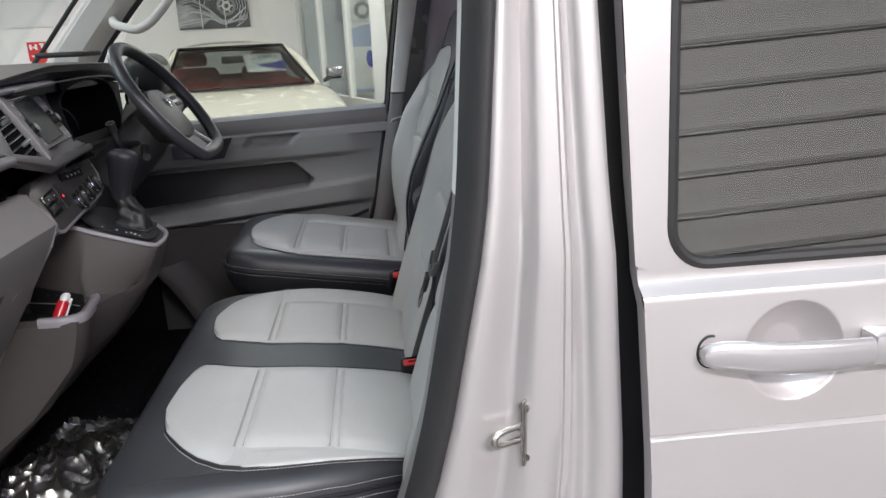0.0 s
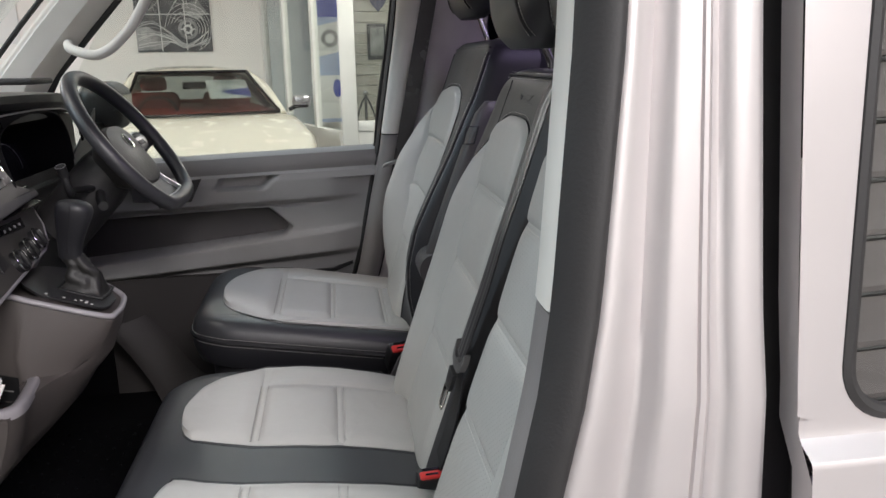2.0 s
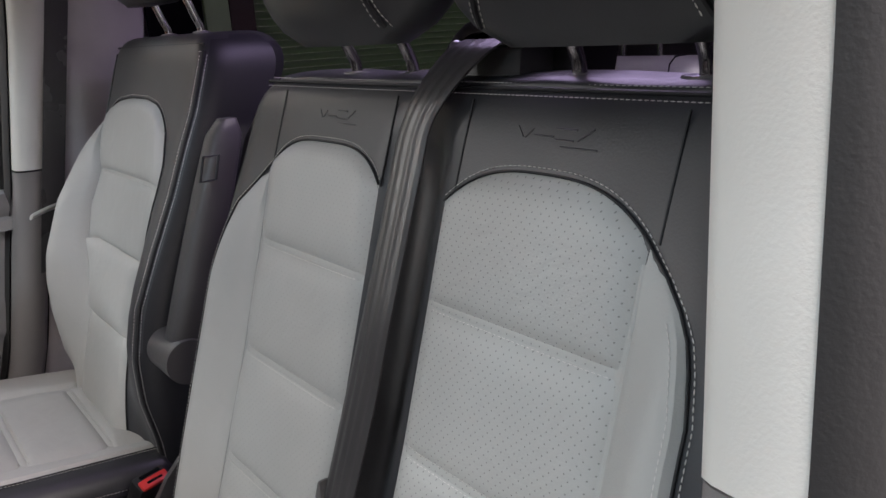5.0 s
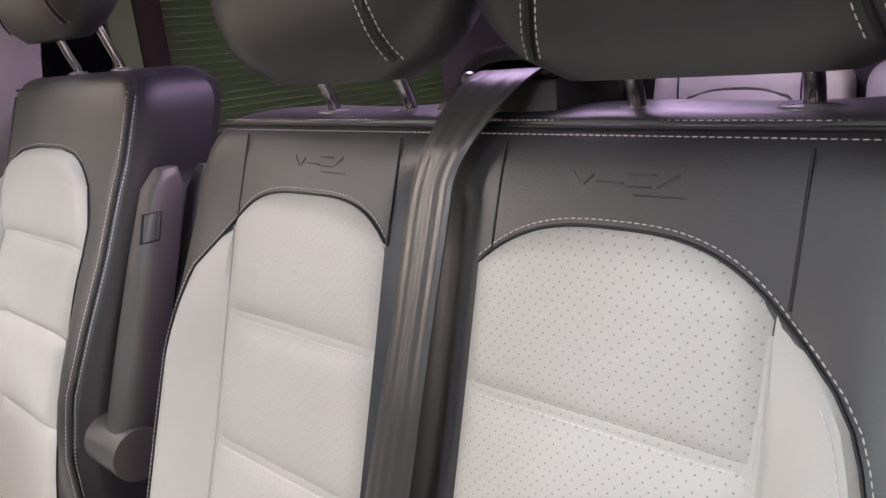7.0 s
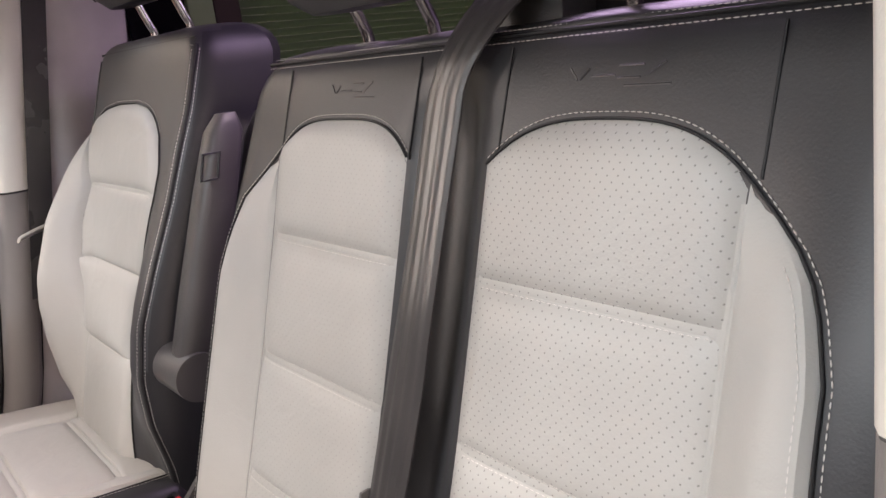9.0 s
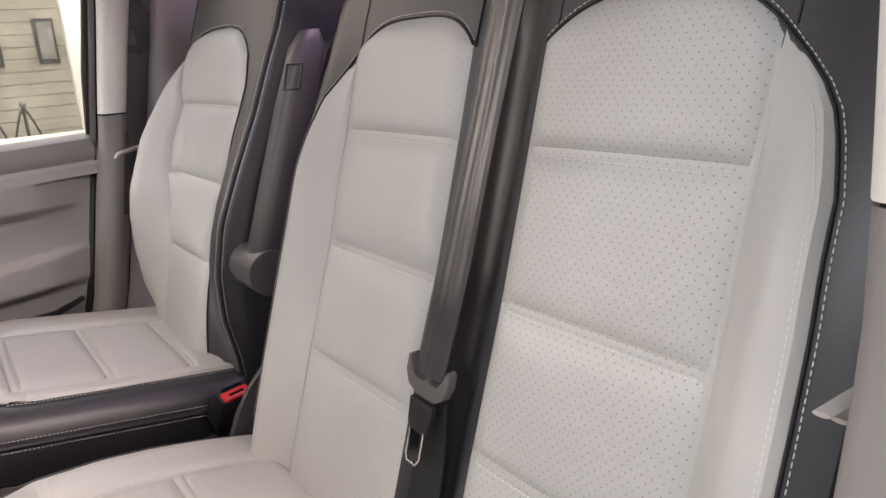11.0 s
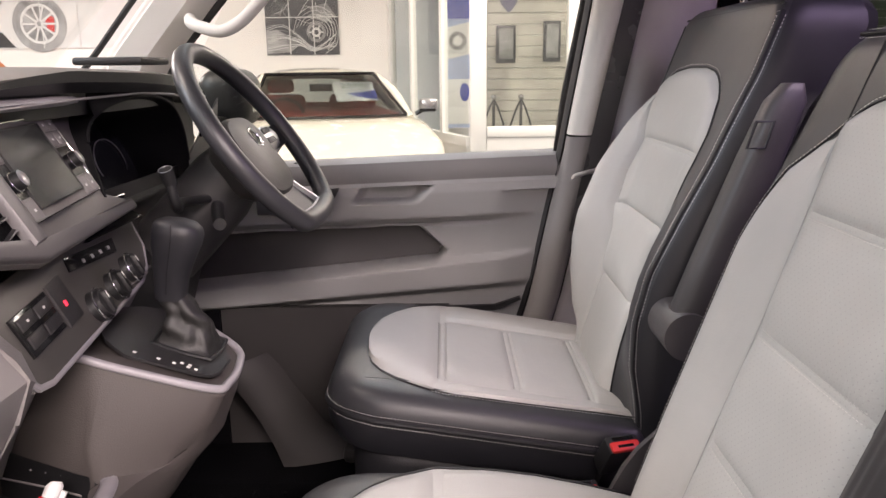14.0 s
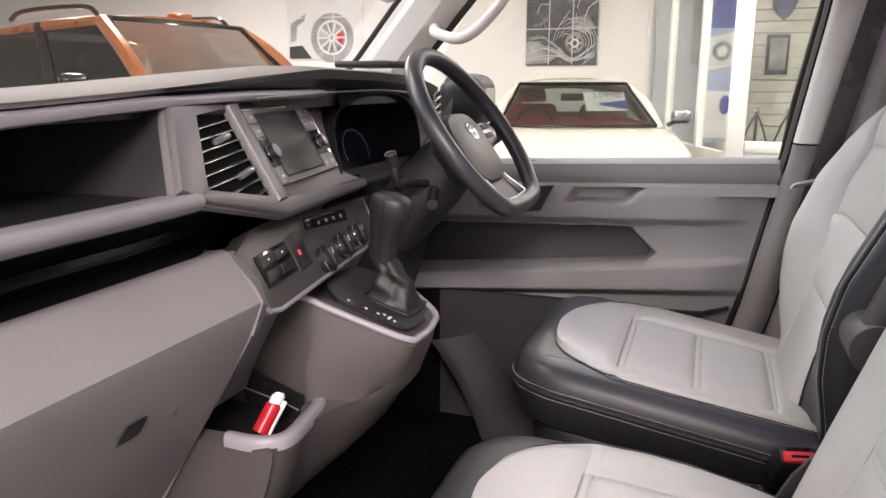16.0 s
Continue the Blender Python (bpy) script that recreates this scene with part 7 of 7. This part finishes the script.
part("print_shape", flat([(x0 + 0.60, 2.22), (x0 + 0.80, 2.26), (x0 + 0.90, 2.12), (x0 + 0.78, 2.02), (x0 + 0.62, 2.08)], 8.979), "print_grey", pic)
random.seed(4)
def stroke(pts, r, mat, k):
    pts = [(min(max(a, x0 + 0.012), x1 - 0.012), 8.9775 - 0.00015 * k, min(max(b, z0 + 0.012), z1 - 0.012)) for a, b in pts]
    part("print_stroke", sweep(smoothed(pts, 4), r, 4, flat=0.3), mat, pic)
for k in range(12):
    # sweeps of bodywork across the lower half
    q = k / 11
    stroke([(x0 + 0.01, 1.98 - 0.30 * q), (x0 + 0.22, 2.00 - 0.26 * q + 0.03 * math.sin(k)), (x0 + 0.44, 1.86 - 0.12 * q), (x0 + 0.62, 1.72 - 0.05 * q), (x1 - 0.03, 1.80 + 0.09 * math.sin(2 * k))], random.uniform(0.004, 0.010), "print_white" if k % 3 else "print_grey", k)
for k in range(22):
    # crossing struts and folds of the upper half
    a, b = x0 + 0.06 + 0.72 * random.random(), 2.02 + 0.50 * random.random()
    g, w = random.uniform(-1.1, 1.1) + (1.57 if k % 4 == 0 else 0), random.uniform(0.10, 0.34)
    bow = random.uniform(-0.07, 0.07)
    stroke([(a, b), (a + w * 0.5 * math.cos(g) - bow * math.sin(g), b + w * 0.5 * math.sin(g) + bow * math.cos(g)), (a + w * math.cos(g), b + w * math.sin(g))], random.uniform(0.003, 0.009), "print_white" if k % 2 else "print_grey", k + 12)
for k in range(5):
    # loops round the wheel
    r = 0.15 + 0.035 * k
    stroke([(-1.95 + r * math.cos(q), 1.905 + r * math.sin(q) * (0.9 + 0.05 * k)) for q in np.linspace(-0.4 - 0.2 * k, 2.5 + 0.15 * k, 7)], 0.004 + 0.001 * (k % 3), "print_white", k + 34)
part("print_wheel", ring_flat(-1.95, 1.905, 0.085, 0.125, 8.972), "print_grey", pic)
part("print_wheel", ring_flat(-1.95, 1.905, 0.03, 0.06, 8.972), "print_white", pic)
for k in range(6):
    q = math.tau * k / 6
    c, s = math.cos(q), math.sin(q)
    part("print_spoke", flat([(-1.95 + 0.06 * c - 0.008 * s, 1.905 + 0.06 * s + 0.008 * c), (-1.95 + 0.06 * c + 0.008 * s, 1.905 + 0.06 * s - 0.008 * c), (-1.95 + 0.09 * c + 0.008 * s, 1.905 + 0.09 * s - 0.008 * c), (-1.95 + 0.09 * c - 0.008 * s, 1.905 + 0.09 * s + 0.008 * c)], 8.972, t=0.002), "print_white", pic)
for x in (-2.29, -1.98):
    part("print_joint", flat(rect(x - 0.006, x + 0.006, z0, z1), 8.970), "print_white", pic)
part("print_joint", flat(rect(x0, x1, 2.085, 2.097), 8.969), "print_white", pic)

# second picture: pale car with a red-calipered wheel
pic2 = thing("wall_picture", "large pale print of a white car wheel and red caliper", "picture", (-5.4, 8.97, 1.7))
part("print_ground", flat(rect(-6.25, -4.0, 1.745, 2.9), 8.985), "print_white", pic2)
part("print_shape", flat([(-6.22, 1.76), (-6.22, 1.93), (-6.0, 1.95), (-5.88, 1.80), (-5.84, 1.76)], 8.979), "ink", pic2)
part("print_shape", flat([(-6.20, 2.0), (-6.18, 2.26), (-5.92, 2.40), (-5.95, 2.30), (-6.08, 2.22), (-6.10, 2.02)], 8.979), "print_grey", pic2)
part("print_shape", flat([(-4.9, 2.60), (-4.2, 2.72), (-4.2, 2.60), (-4.6, 2.50)], 8.979), "print_grey", pic2)
part("print_tyre", ring_flat(-5.50, 2.05, 0.27, 0.35, 8.975), "print_grey", pic2)
part("print_arch", flat(disc(-5.50, 2.05, 0.27, 0.27), 8.977, t=0.001), "print_grey", pic2)
part("print_caliper", flat([(-5.40, 1.96), (-5.32, 1.95), (-5.30, 2.12), (-5.36, 2.16), (-5.42, 2.08)], 8.974), "red", pic2)
part("print_rim", ring_flat(-5.50, 2.05, 0.215, 0.25, 8.972), "print_white", pic2)
for k in range(10):
    q = math.tau * k / 10
    c, s = math.cos(q), math.sin(q)
    part("print_spoke", flat([(-5.5 + 0.03 * c - 0.014 * s, 2.05 + 0.03 * s + 0.014 * c), (-5.5 + 0.03 * c + 0.014 * s, 2.05 + 0.03 * s - 0.014 * c), (-5.5 + 0.22 * c + 0.012 * s, 2.05 + 0.22 * s - 0.012 * c), (-5.5 + 0.22 * c - 0.012 * s, 2.05 + 0.22 * s + 0.012 * c)], 8.971, t=0.002), "print_white", pic2)
for x in (-5.47, -5.0):
    part("print_joint", flat(rect(x - 0.006, x + 0.006, 1.745, 2.9), 8.968), "print_white", pic2)
part("print_joint", flat(rect(-6.25, -4.0, 2.33, 2.342), 8.967), "print_white", pic2)

# red wall sign
sign = thing("wall_sign", "small red hydrant sign on the white wall", "sign", (-4.47, 8.98, 1.3))
part("sign_plate", flat([(-4.60, 1.56), (-4.36, 1.56), (-4.36, 1.32), (-4.48, 1.25), (-4.60, 1.32)], 8.985), "red", sign)
for a, b, w, h in ((-4.57, 1.46, 0.03, 0.07), (-4.53, 1.48, 0.03, 0.02), (-4.50, 1.46, 0.03, 0.07), (-4.44, 1.52, 0.06, 0.02), (-4.42, 1.44, 0.025, 0.08), (-4.56, 1.37, 0.16, 0.02)):
    part("sign_mark", flat(rect(a, a + w, b, b + h), 8.978), "white", sign)

# glass office: mullioned screen running towards the van, then a framed front
office = thing("office_screen", "white-framed glass office screen in the showroom", "partition", (-0.4, 7.5, 0))
P0, P1 = Vector((-1.00, 8.98, 0)), Vector((-0.06, 6.52, 0))
d = (P1 - P0).normalized()
nrm = Vector((-d.y, d.x, 0))


def slab(a, b, z0, z1, t, along=None):
    o = P0 + (P1 - P0) * a
    e = P0 + (P1 - P0) * b
    return prism([(0, z0), (1, z0), (1, z1), (0, z1)], lambda u, z, c: o.lerp(e, u) + nrm * (c - t / 2) + Vector((0, 0, z)), t)


for a, w in ((0.0, 0.03), (0.335, 0.022), (0.715, 0.026)):
    part("mullion", slab(a, a + w, 0.0, 3.5, 0.07), "frame_white", office, "white mullion")
part("bottom_rail", slab(0, 1, 0.66, 0.76, 0.08), "frame_white", office, "white bottom rail")
part("plinth", slab(0, 1, 0.0, 0.657, 0.06), "wall", office)
part("top_rail", slab(0, 1, 2.62, 2.72, 0.08), "frame_white", office)
g = part("glass_pane", slab(0.02, 0.98, 0.765, 2.6, 0.01), "glass", office, "clear glass")
g.visible_shadow = False
part("post", box(-0.06, 0.10, 6.44, 6.56, 0, 3.5, 0.01), "frame_white", office, "broad white post")
part("bottom_rail", box(0.105, 2.6, 6.46, 6.54, 0.76, 0.865, 0.008), "frame_white", office, "white bottom rail")
part("plinth", box(0.105, 2.6, 6.47, 6.53, 0.0, 0.757), "wall", office)
part("post", box(0.88, 1.05, 6.44, 6.56, 0.87, 3.5, 0.01), "frame_white", office)
g = part("glass_pane", box(0.105, 0.878, 6.495, 6.505, 0.868, 3.4), "glass", office, "clear glass")
g.visible_shadow = False
# blue banner and board wall behind the glass
ban = thing("banner", "blue and white display banner behind the office glass", "banner", (-0.35, 8.5, 0.9))
part("banner_sheet", box(-0.36, 0.10, 8.55, 8.57, 0.70, 2.9), "print_blue", ban)
part("print_top", flat(rect(-0.35, 0.08, 2.02, 2.75), 8.545), "blue", ban)
part("print_band", flat([(-0.35, 1.90), (0.08, 2.00), (0.08, 1.62), (-0.35, 1.52)], 8.54), "print_white", ban)
part("print_wheel", ring_flat(-0.14, 1.76, 0.06, 0.11, 8.53), "print_grey", ban)
part("print_shape", flat(rect(-0.35, 0.08, 0.75, 1.30), 8.545), "print_white", ban)
# panel added behind the glass; its grey paints the wall's shade
structure("office_back_wall", box(-0.92, -0.37, 8.78, 8.82, 0, 3.4), "office_shade", "office back wall behind the glass, its shade put in as grey")
bl = thing("display_car_panel", "dark blue curved display panel", "display", (-0.05, 7.9, 0.9))
part("panel", flat(disc(-0.075, 1.16, 0.055, 0.105), 7.9, t=0.03), "blue", bl)
structure("wall_cladding_back", box(0.16, 3.5, 8.86, 8.90, 0, 3.5), "frame_white", "pale wall behind the boards")
clad = tagged(thing("wall_cladding", "grey weathered timber boards on the office wall", "wall"), kind="structure")
for k in range(22):
    z = 0.35 + 0.135 * k
    part("plank", box(0.17, 3.4, 8.835 - 0.004 * (k % 3), 8.855, z, z + 0.128, 0.004, 1), "board", clad)
for a, b, w, h in ((0.35, 1.49, 0.25, 0.46), (0.95, 1.50, 0.22, 0.50)):
    fr = thing("picture_frame", "dark framed picture on the board wall", "picture frame", (a, 8.8, b))
    part("frame", flat(rect(a, a + w, b, b + h), 8.83, t=0.02), "print_dark", fr)
    part("picture", flat(rect(a + 0.04, a + w - 0.03, b + 0.05, b + h - 0.04), 8.805), "print_grey", fr)
sh = thing("wall_shield", "slate blue shield ornament on the board wall", "ornament", (0.55, 8.8, 2.1))
part("shield", flat([(0.37, 2.33), (0.66, 2.36), (0.60, 2.20), (0.51, 2.10), (0.42, 2.20)], 8.83, t=0.02), "print_slate", sh)
for a in (0.245, 0.555):
    st = thing("barrier_post", "dark rope barrier post", "barrier post", (a, 7.6, 0), "barrier posts")
    part("pole", rod((a, 7.6, 0.0), (a, 7.6, 1.10), 0.016), "print_dark", st)
    part("top", ball((a, 7.6, 1.11), 0.032, 0.032, 0.03, 12), "silver", st)
    part("base", rod((a, 7.6, 0.0), (a, 7.6, 0.03), 0.15), "print_grey", st)
    for s in (-1, 1):
        part("rope", sweep([(a + s * 0.15 * u, 7.6, 1.07 - 0.40 * u ** 1.4) for u in np.linspace(0.0, 1, 8)], 0.011, 8), "print_dark", st, "dark drooping rope")


def price_card(car, at, text):
    part("card", prism([(-0.20, -0.21), (0.185, -0.20), (0.17, 0.12), (-0.21, 0.13)], at, 0.003), "card", car, "white price card behind the glass")
    part("card_band", prism([(-0.09, -0.075), (0.0, -0.13), (0.184, -0.185), (0.178, -0.02), (0.05, -0.05)], lambda a, b, c: at(a, b, 0.004 + c), 0.001), "blue", car)
    if text:
        cu = bpy.data.curves.new("price", "FONT")
        cu.body, cu.size, cu.align_x, cu.extrude = text, 0.115, "CENTER", 0.0006
        tob = new("price_lettering", cu)
        tob.data.materials.append(M["ink"])
        o, ex, ey, ez = (Vector(at(*p)) for p in ((0, 0.025, 0.006), (1, 0.025, 0.006), (0, 1.025, 0.006), (0, 0.025, 1.006)))
        m = Matrix.Identity(4)
        for i, c in enumerate((ex - o, ey - o, (ex - o).cross(ey - o))):
            m.col[i][:3] = c.normalized()
        m.col[3][:3] = o
        dg = bpy.context.evaluated_depsgraph_get()
        me = bpy.data.meshes.new_from_object(tob.evaluated_get(dg))
        bpy.data.objects.remove(tob)
        me.transform(m)
        ob = new("price_lettering", me)
        ob.parent = car
        ob.matrix_parent_inverse = car.matrix_basis.inverted()
    else:
        for k in range(5):
            part("price_bar", prism([(-0.15 + 0.055 * k, 0.02), (-0.115 + 0.055 * k, 0.02), (-0.115 + 0.055 * k, 0.08), (-0.15 + 0.055 * k, 0.08)], lambda a, b, c: at(a, b, 0.004 + c), 0.001), "print_grey", car)


def car(name, label, place, turn, paint, k):
    """A parked car. k: rows (y along the car from the windscreen base rearwards, half width, height) and so on; it looks to -y."""
    c = thing(name, label, "car", place)
    T = Matrix.Translation(place) @ pose(0, 0, 0, 0, 0, turn)
    def put(nm, bm, mat, lab="", parent=None):
        return part(nm, move(bm, T), mat, parent or c, lab)
    W, zb, zr, yb, yt, wt, hf = k["w"], k["zb"], k["zr"], k["yb"], k["yt"], k["wt"], k["hood"]
    # lower body with wings and bonnet
    rings = []
    for y, w, z0, z1 in ((-hf - 0.06, W * 0.70, 0.32, 0.55), (-hf, W * 0.84, 0.25, k["zf"]), (-hf + 0.18, W * 0.95, 0.22, k["zf"] + 0.06), (-hf * 0.5, W, 0.22, lerp(k["zf"] + 0.06, zb - 0.01, 0.6)), (0.0, W, 0.22, zb - 0.005), (1.2, W, 0.22, zb - 0.02), (k["len"] - 0.4, W * 0.97, 0.24, zb - 0.02), (k["len"], W * 0.85, 0.32, zb - 0.12)):
        ring = []
        for a in np.linspace(0, math.pi, 15):
            cx = math.cos(a)
            ring.append((w * abs(cx) ** 0.45 * math.copysign(1, cx), y - 0.07 * abs(cx) * 0, lerp(z1 - 0.16, z1, math.sin(a) ** 0.5)))
        ring += [(-w, y, z0), (w, y, z0)]
        rings.append(ring)
    put("body", loft(rings), paint, "")
    # cabin: roof skin and pillars
    def roof(u, v):
        x = lerp(-wt, wt, u)
        y = lerp(yt, k["yr"], v)
        return (x, y, zr - 0.10 * abs(2 * u - 1) ** 3 * 0.6 - k["fall"] * v ** 2 + 0.03 * math.sin(math.pi * v))
    put("roof", patch(roof, 14, 10, 0.03), paint)
    put("roof_lining", patch(lambda u, v: (roof(u, v)[0] * 0.94, roof(u, v)[1], roof(u, v)[2] - 0.036), 14, 10, 0.004), "car_lining", "grey roof lining")
    if k["rear"]:
        put("rear_bulkhead", patch(lambda u, v: (lerp(-1, 1, u) * lerp(k["wb"], wt * 0.92, v), k["yr"] + 0.42 * (1 - v) - 0.03, lerp(zb - 0.4, zr - 0.10 - k["fall"], v)), 4, 4, 0.004), k["rear"])
    for s in (-1, 1):
        put("windscreen_pillar", sweep(smoothed([(s * (k["wb"] + 0.03), yb - 0.02, zb - 0.03), (s * lerp(k["wb"], wt, 0.5) * 1.03, lerp(yb, yt, 0.5), lerp(zb, zr, 0.52)), (s * wt * 0.97, yt + 0.03, zr - 0.06)], 4), k["pil"], 8), paint)
        put("rear_pillar", sweep([(s * wt * 0.95, k["yr"], zr - 0.1 - k["fall"]), (s * (k["wb"] + 0.05), k["yr"] + 0.45, zb)], 0.09, 8), paint)
        put("rail", sweep([(s * wt * 0.98, yt, zr - 0.06), (s * wt * 0.98, k["yr"], zr - 0.07 - k["fall"])], 0.035, 8), paint)
        gl = put("side_window", patch(lambda u, v: (s * lerp(k["wb"] + 0.06, wt, v), lerp(lerp(yb, yt, v), k["yr"], u), lerp(zb, zr - 0.08, v)), 2, 2, 0), k["glass"], "side window")
        gl.visible_shadow = False
        put("middle_pillar", sweep([(s * (k["wb"] + 0.06), yb + 1.0, zb), (s * wt * 1.0, yt + 0.72, zr - 0.07)], 0.04, 8), "gloss_black")
        m = put("door_mirror", box(s * (W + 0.10) - 0.095, s * (W + 0.10) + 0.095, yb + 0.37, yb + 0.47, zb + k["mz"], zb + k["mz"] + 0.125, 0.042, 4), k["mirror"], "door mirror")
        put("mirror_band", box(s * (W + 0.10) - 0.097, s * (W + 0.10) + 0.06, yb + 0.368, yb + 0.44, zb + k["mz"] - 0.002, zb + k["mz"] + 0.03, 0.012), "gloss_black", parent=m)
        put("mirror_foot", sweep([(s * (W - 0.03), yb + 0.42, zb - 0.02), (s * (W + 0.06), yb + 0.42, zb + k["mz"] + 0.02)], 0.02, 8), "gloss_black", parent=m)
        put("headlight", ball((s * W * 0.72, -hf + 0.07, k["zf"] - 0.03), 0.17, 0.12, 0.075, 18), "chrome", "clear headlight")
        for y in (-hf + 0.75, k["len"] - 0.85):
            w = put("wheel", rod((s * (W - 0.2), y, 0.33), (s * (W - 0.0), y, 0.33), 0.33, seg=28), "rubber", "black tyre")
            put("rim", rod((s * (W - 0.02), y, 0.33), (s * (W + 0.01), y, 0.33), 0.22, seg=20), "silver", parent=w)
    ws = put("windscreen", patch(lambda u, v: (lerp(-1, 1, u) * lerp(k["wb"], wt * 0.94, v), lerp(yb, yt, v) - 0.10 * (1 - abs(2 * u - 1) ** 2) * (1 - v * 0.6), lerp(zb, zr - 0.035, v)), 10, 4, 0), k["front"], "windscreen")
    ws.visible_shadow = False
    put("windscreen_rim", sweep([(lerp(-1, 1, u) * k["wb"], yb - 0.10 * (1 - abs(2 * u - 1) ** 2) - 0.01, zb - 0.004) for u in np.linspace(0, 1, 14)], 0.014, 6), "gloss_black")
    put("windscreen_border", sweep([(lerp(-1, 1, u) * wt * 0.94, yt - 0.10 * (1 - abs(2 * u - 1) ** 2) * 0.4 - 0.006, zr - 0.038) for u in np.linspace(0, 1, 14)], 0.016, 6), "gloss_black")
    for s in (-1, 1):
        put("windscreen_border", sweep([(s * lerp(k["wb"], wt * 0.94, v), lerp(yb, yt, v) - 0.008, lerp(zb, zr - 0.035, v)) for v in np.linspace(0, 1, 5)], 0.016, 6), "gloss_black")
    put("cabin_deck", box(-k["wb"] * 0.97, k["wb"] * 0.97, yb + 0.03, k["yr"] + 0.35, zb - 0.003, zb + 0.004), k["trim"], "dark cabin lining")
    put("dash", box(-k["wb"] * 0.95, k["wb"] * 0.95, yb + 0.02, yb + 0.5, zb - 0.25, zb - 0.02, 0.05), "plastic_dark")
    put("cabin_floor", box(-k["wb"], k["wb"], yb + 0.02, k["yr"] + 0.3, zb - 0.62, zb - 0.5), "plastic_black")
    for s in (-0.36, 0.36):
        seat = put("seat_back", box(s - 0.24, s + 0.24, yb + 1.1, yb + 1.28, zb - 0.5, zb + k["seat"], 0.07, 3), k["trim"], "car seat")
        put("seat_headrest", box(s - 0.13, s + 0.13, yb + 1.12, yb + 1.24, zb + k["seat"] + 0.015, zb + k["seat"] + 0.15, 0.05, 3), k["trim"], parent=seat)
    put("rear_seat", box(-0.62, 0.62, yb + 1.85, yb + 2.0, zb - 0.4, zb + 0.05, 0.06, 3), k["trim"])
    put("steering_wheel", sweep([(0.36 * k["whl"] + 0.18 * math.cos(q), yb + 0.55 - 0.05 * math.sin(q), zb - 0.03 + 0.17 * math.sin(q)) for q in np.linspace(0, math.tau, 24, endpoint=False)], 0.016, 8, closed=True), "plastic_black")
    put("rear_mirror", box(-0.11, 0.11, yt - 0.02, yt + 0.02, zr - 0.20, zr - 0.13, 0.015), "plastic_black")
    def at(a, b, cc):
        v = k["cardv"] + b / math.hypot(zr - zb, yt - yb)
        p = Vector((k["cardx"] + a, lerp(yb, yt, v) + 0.10 - cc, lerp(zb, zr, v)))
        return T @ p
    price_card(c, at, k["text"])
    return c, put


coupe, put = car("white_coupe", "parked cream-white coupe with red seats and a price card", (-1.33, 5.70, 0.0), 14, "white_paint",
                 dict(w=0.90, zb=1.03, zr=1.43, yb=0.0, yt=0.68, wt=0.54, wb=0.70, hood=1.12, zf=0.70, len=3.1, yr=1.7, fall=0.05, pil=0.035, mz=0.0, mirror="silver", trim="red_leather", glass="car_glass", rear="", front="car_glass", seat=0.16, whl=-1, cardx=0.31, cardv=0.55, text="25990"))
put("emblem", rod((0, -1.13, 0.70), (0, -1.16, 0.69), 0.055, seg=20), "chrome", "round chrome emblem")
put("grille", box(-0.45, 0.45, -1.19, -1.10, 0.58, 0.64, 0.015), "gloss_black")
pick, put = car("orange_pickup", "burnt orange double-cab pickup with roof rails and a price card", (-3.42, 3.72, 0.0), 80, "orange_paint",
                dict(w=0.95, zb=1.28, zr=1.88, yb=0.0, yt=0.62, wt=0.66, wb=0.76, hood=1.25, zf=1.0, len=4.0, yr=1.9, fall=0.03, pil=0.05, mz=0.06, mirror="gloss_black", trim="plastic_dark", glass="cab_glass", rear="car_lining", front="bright_glass", seat=0.2, whl=-1, cardx=0.40, cardv=0.70, text=""))
for s in (-1, 1):
    put("roof_rail", sweep(smoothed([(s * 0.60, 0.75, 1.87), (s * 0.60, 0.9, 1.93), (s * 0.60, 1.6, 1.93), (s * 0.60, 1.78, 1.87)], 3), 0.018, 8), "gloss_black", "black roof rail")
put("roof_lamp", box(0.05, 0.22, 0.72, 0.82, 1.895, 1.93, 0.015), "orange_paint", "amber roof lamp")
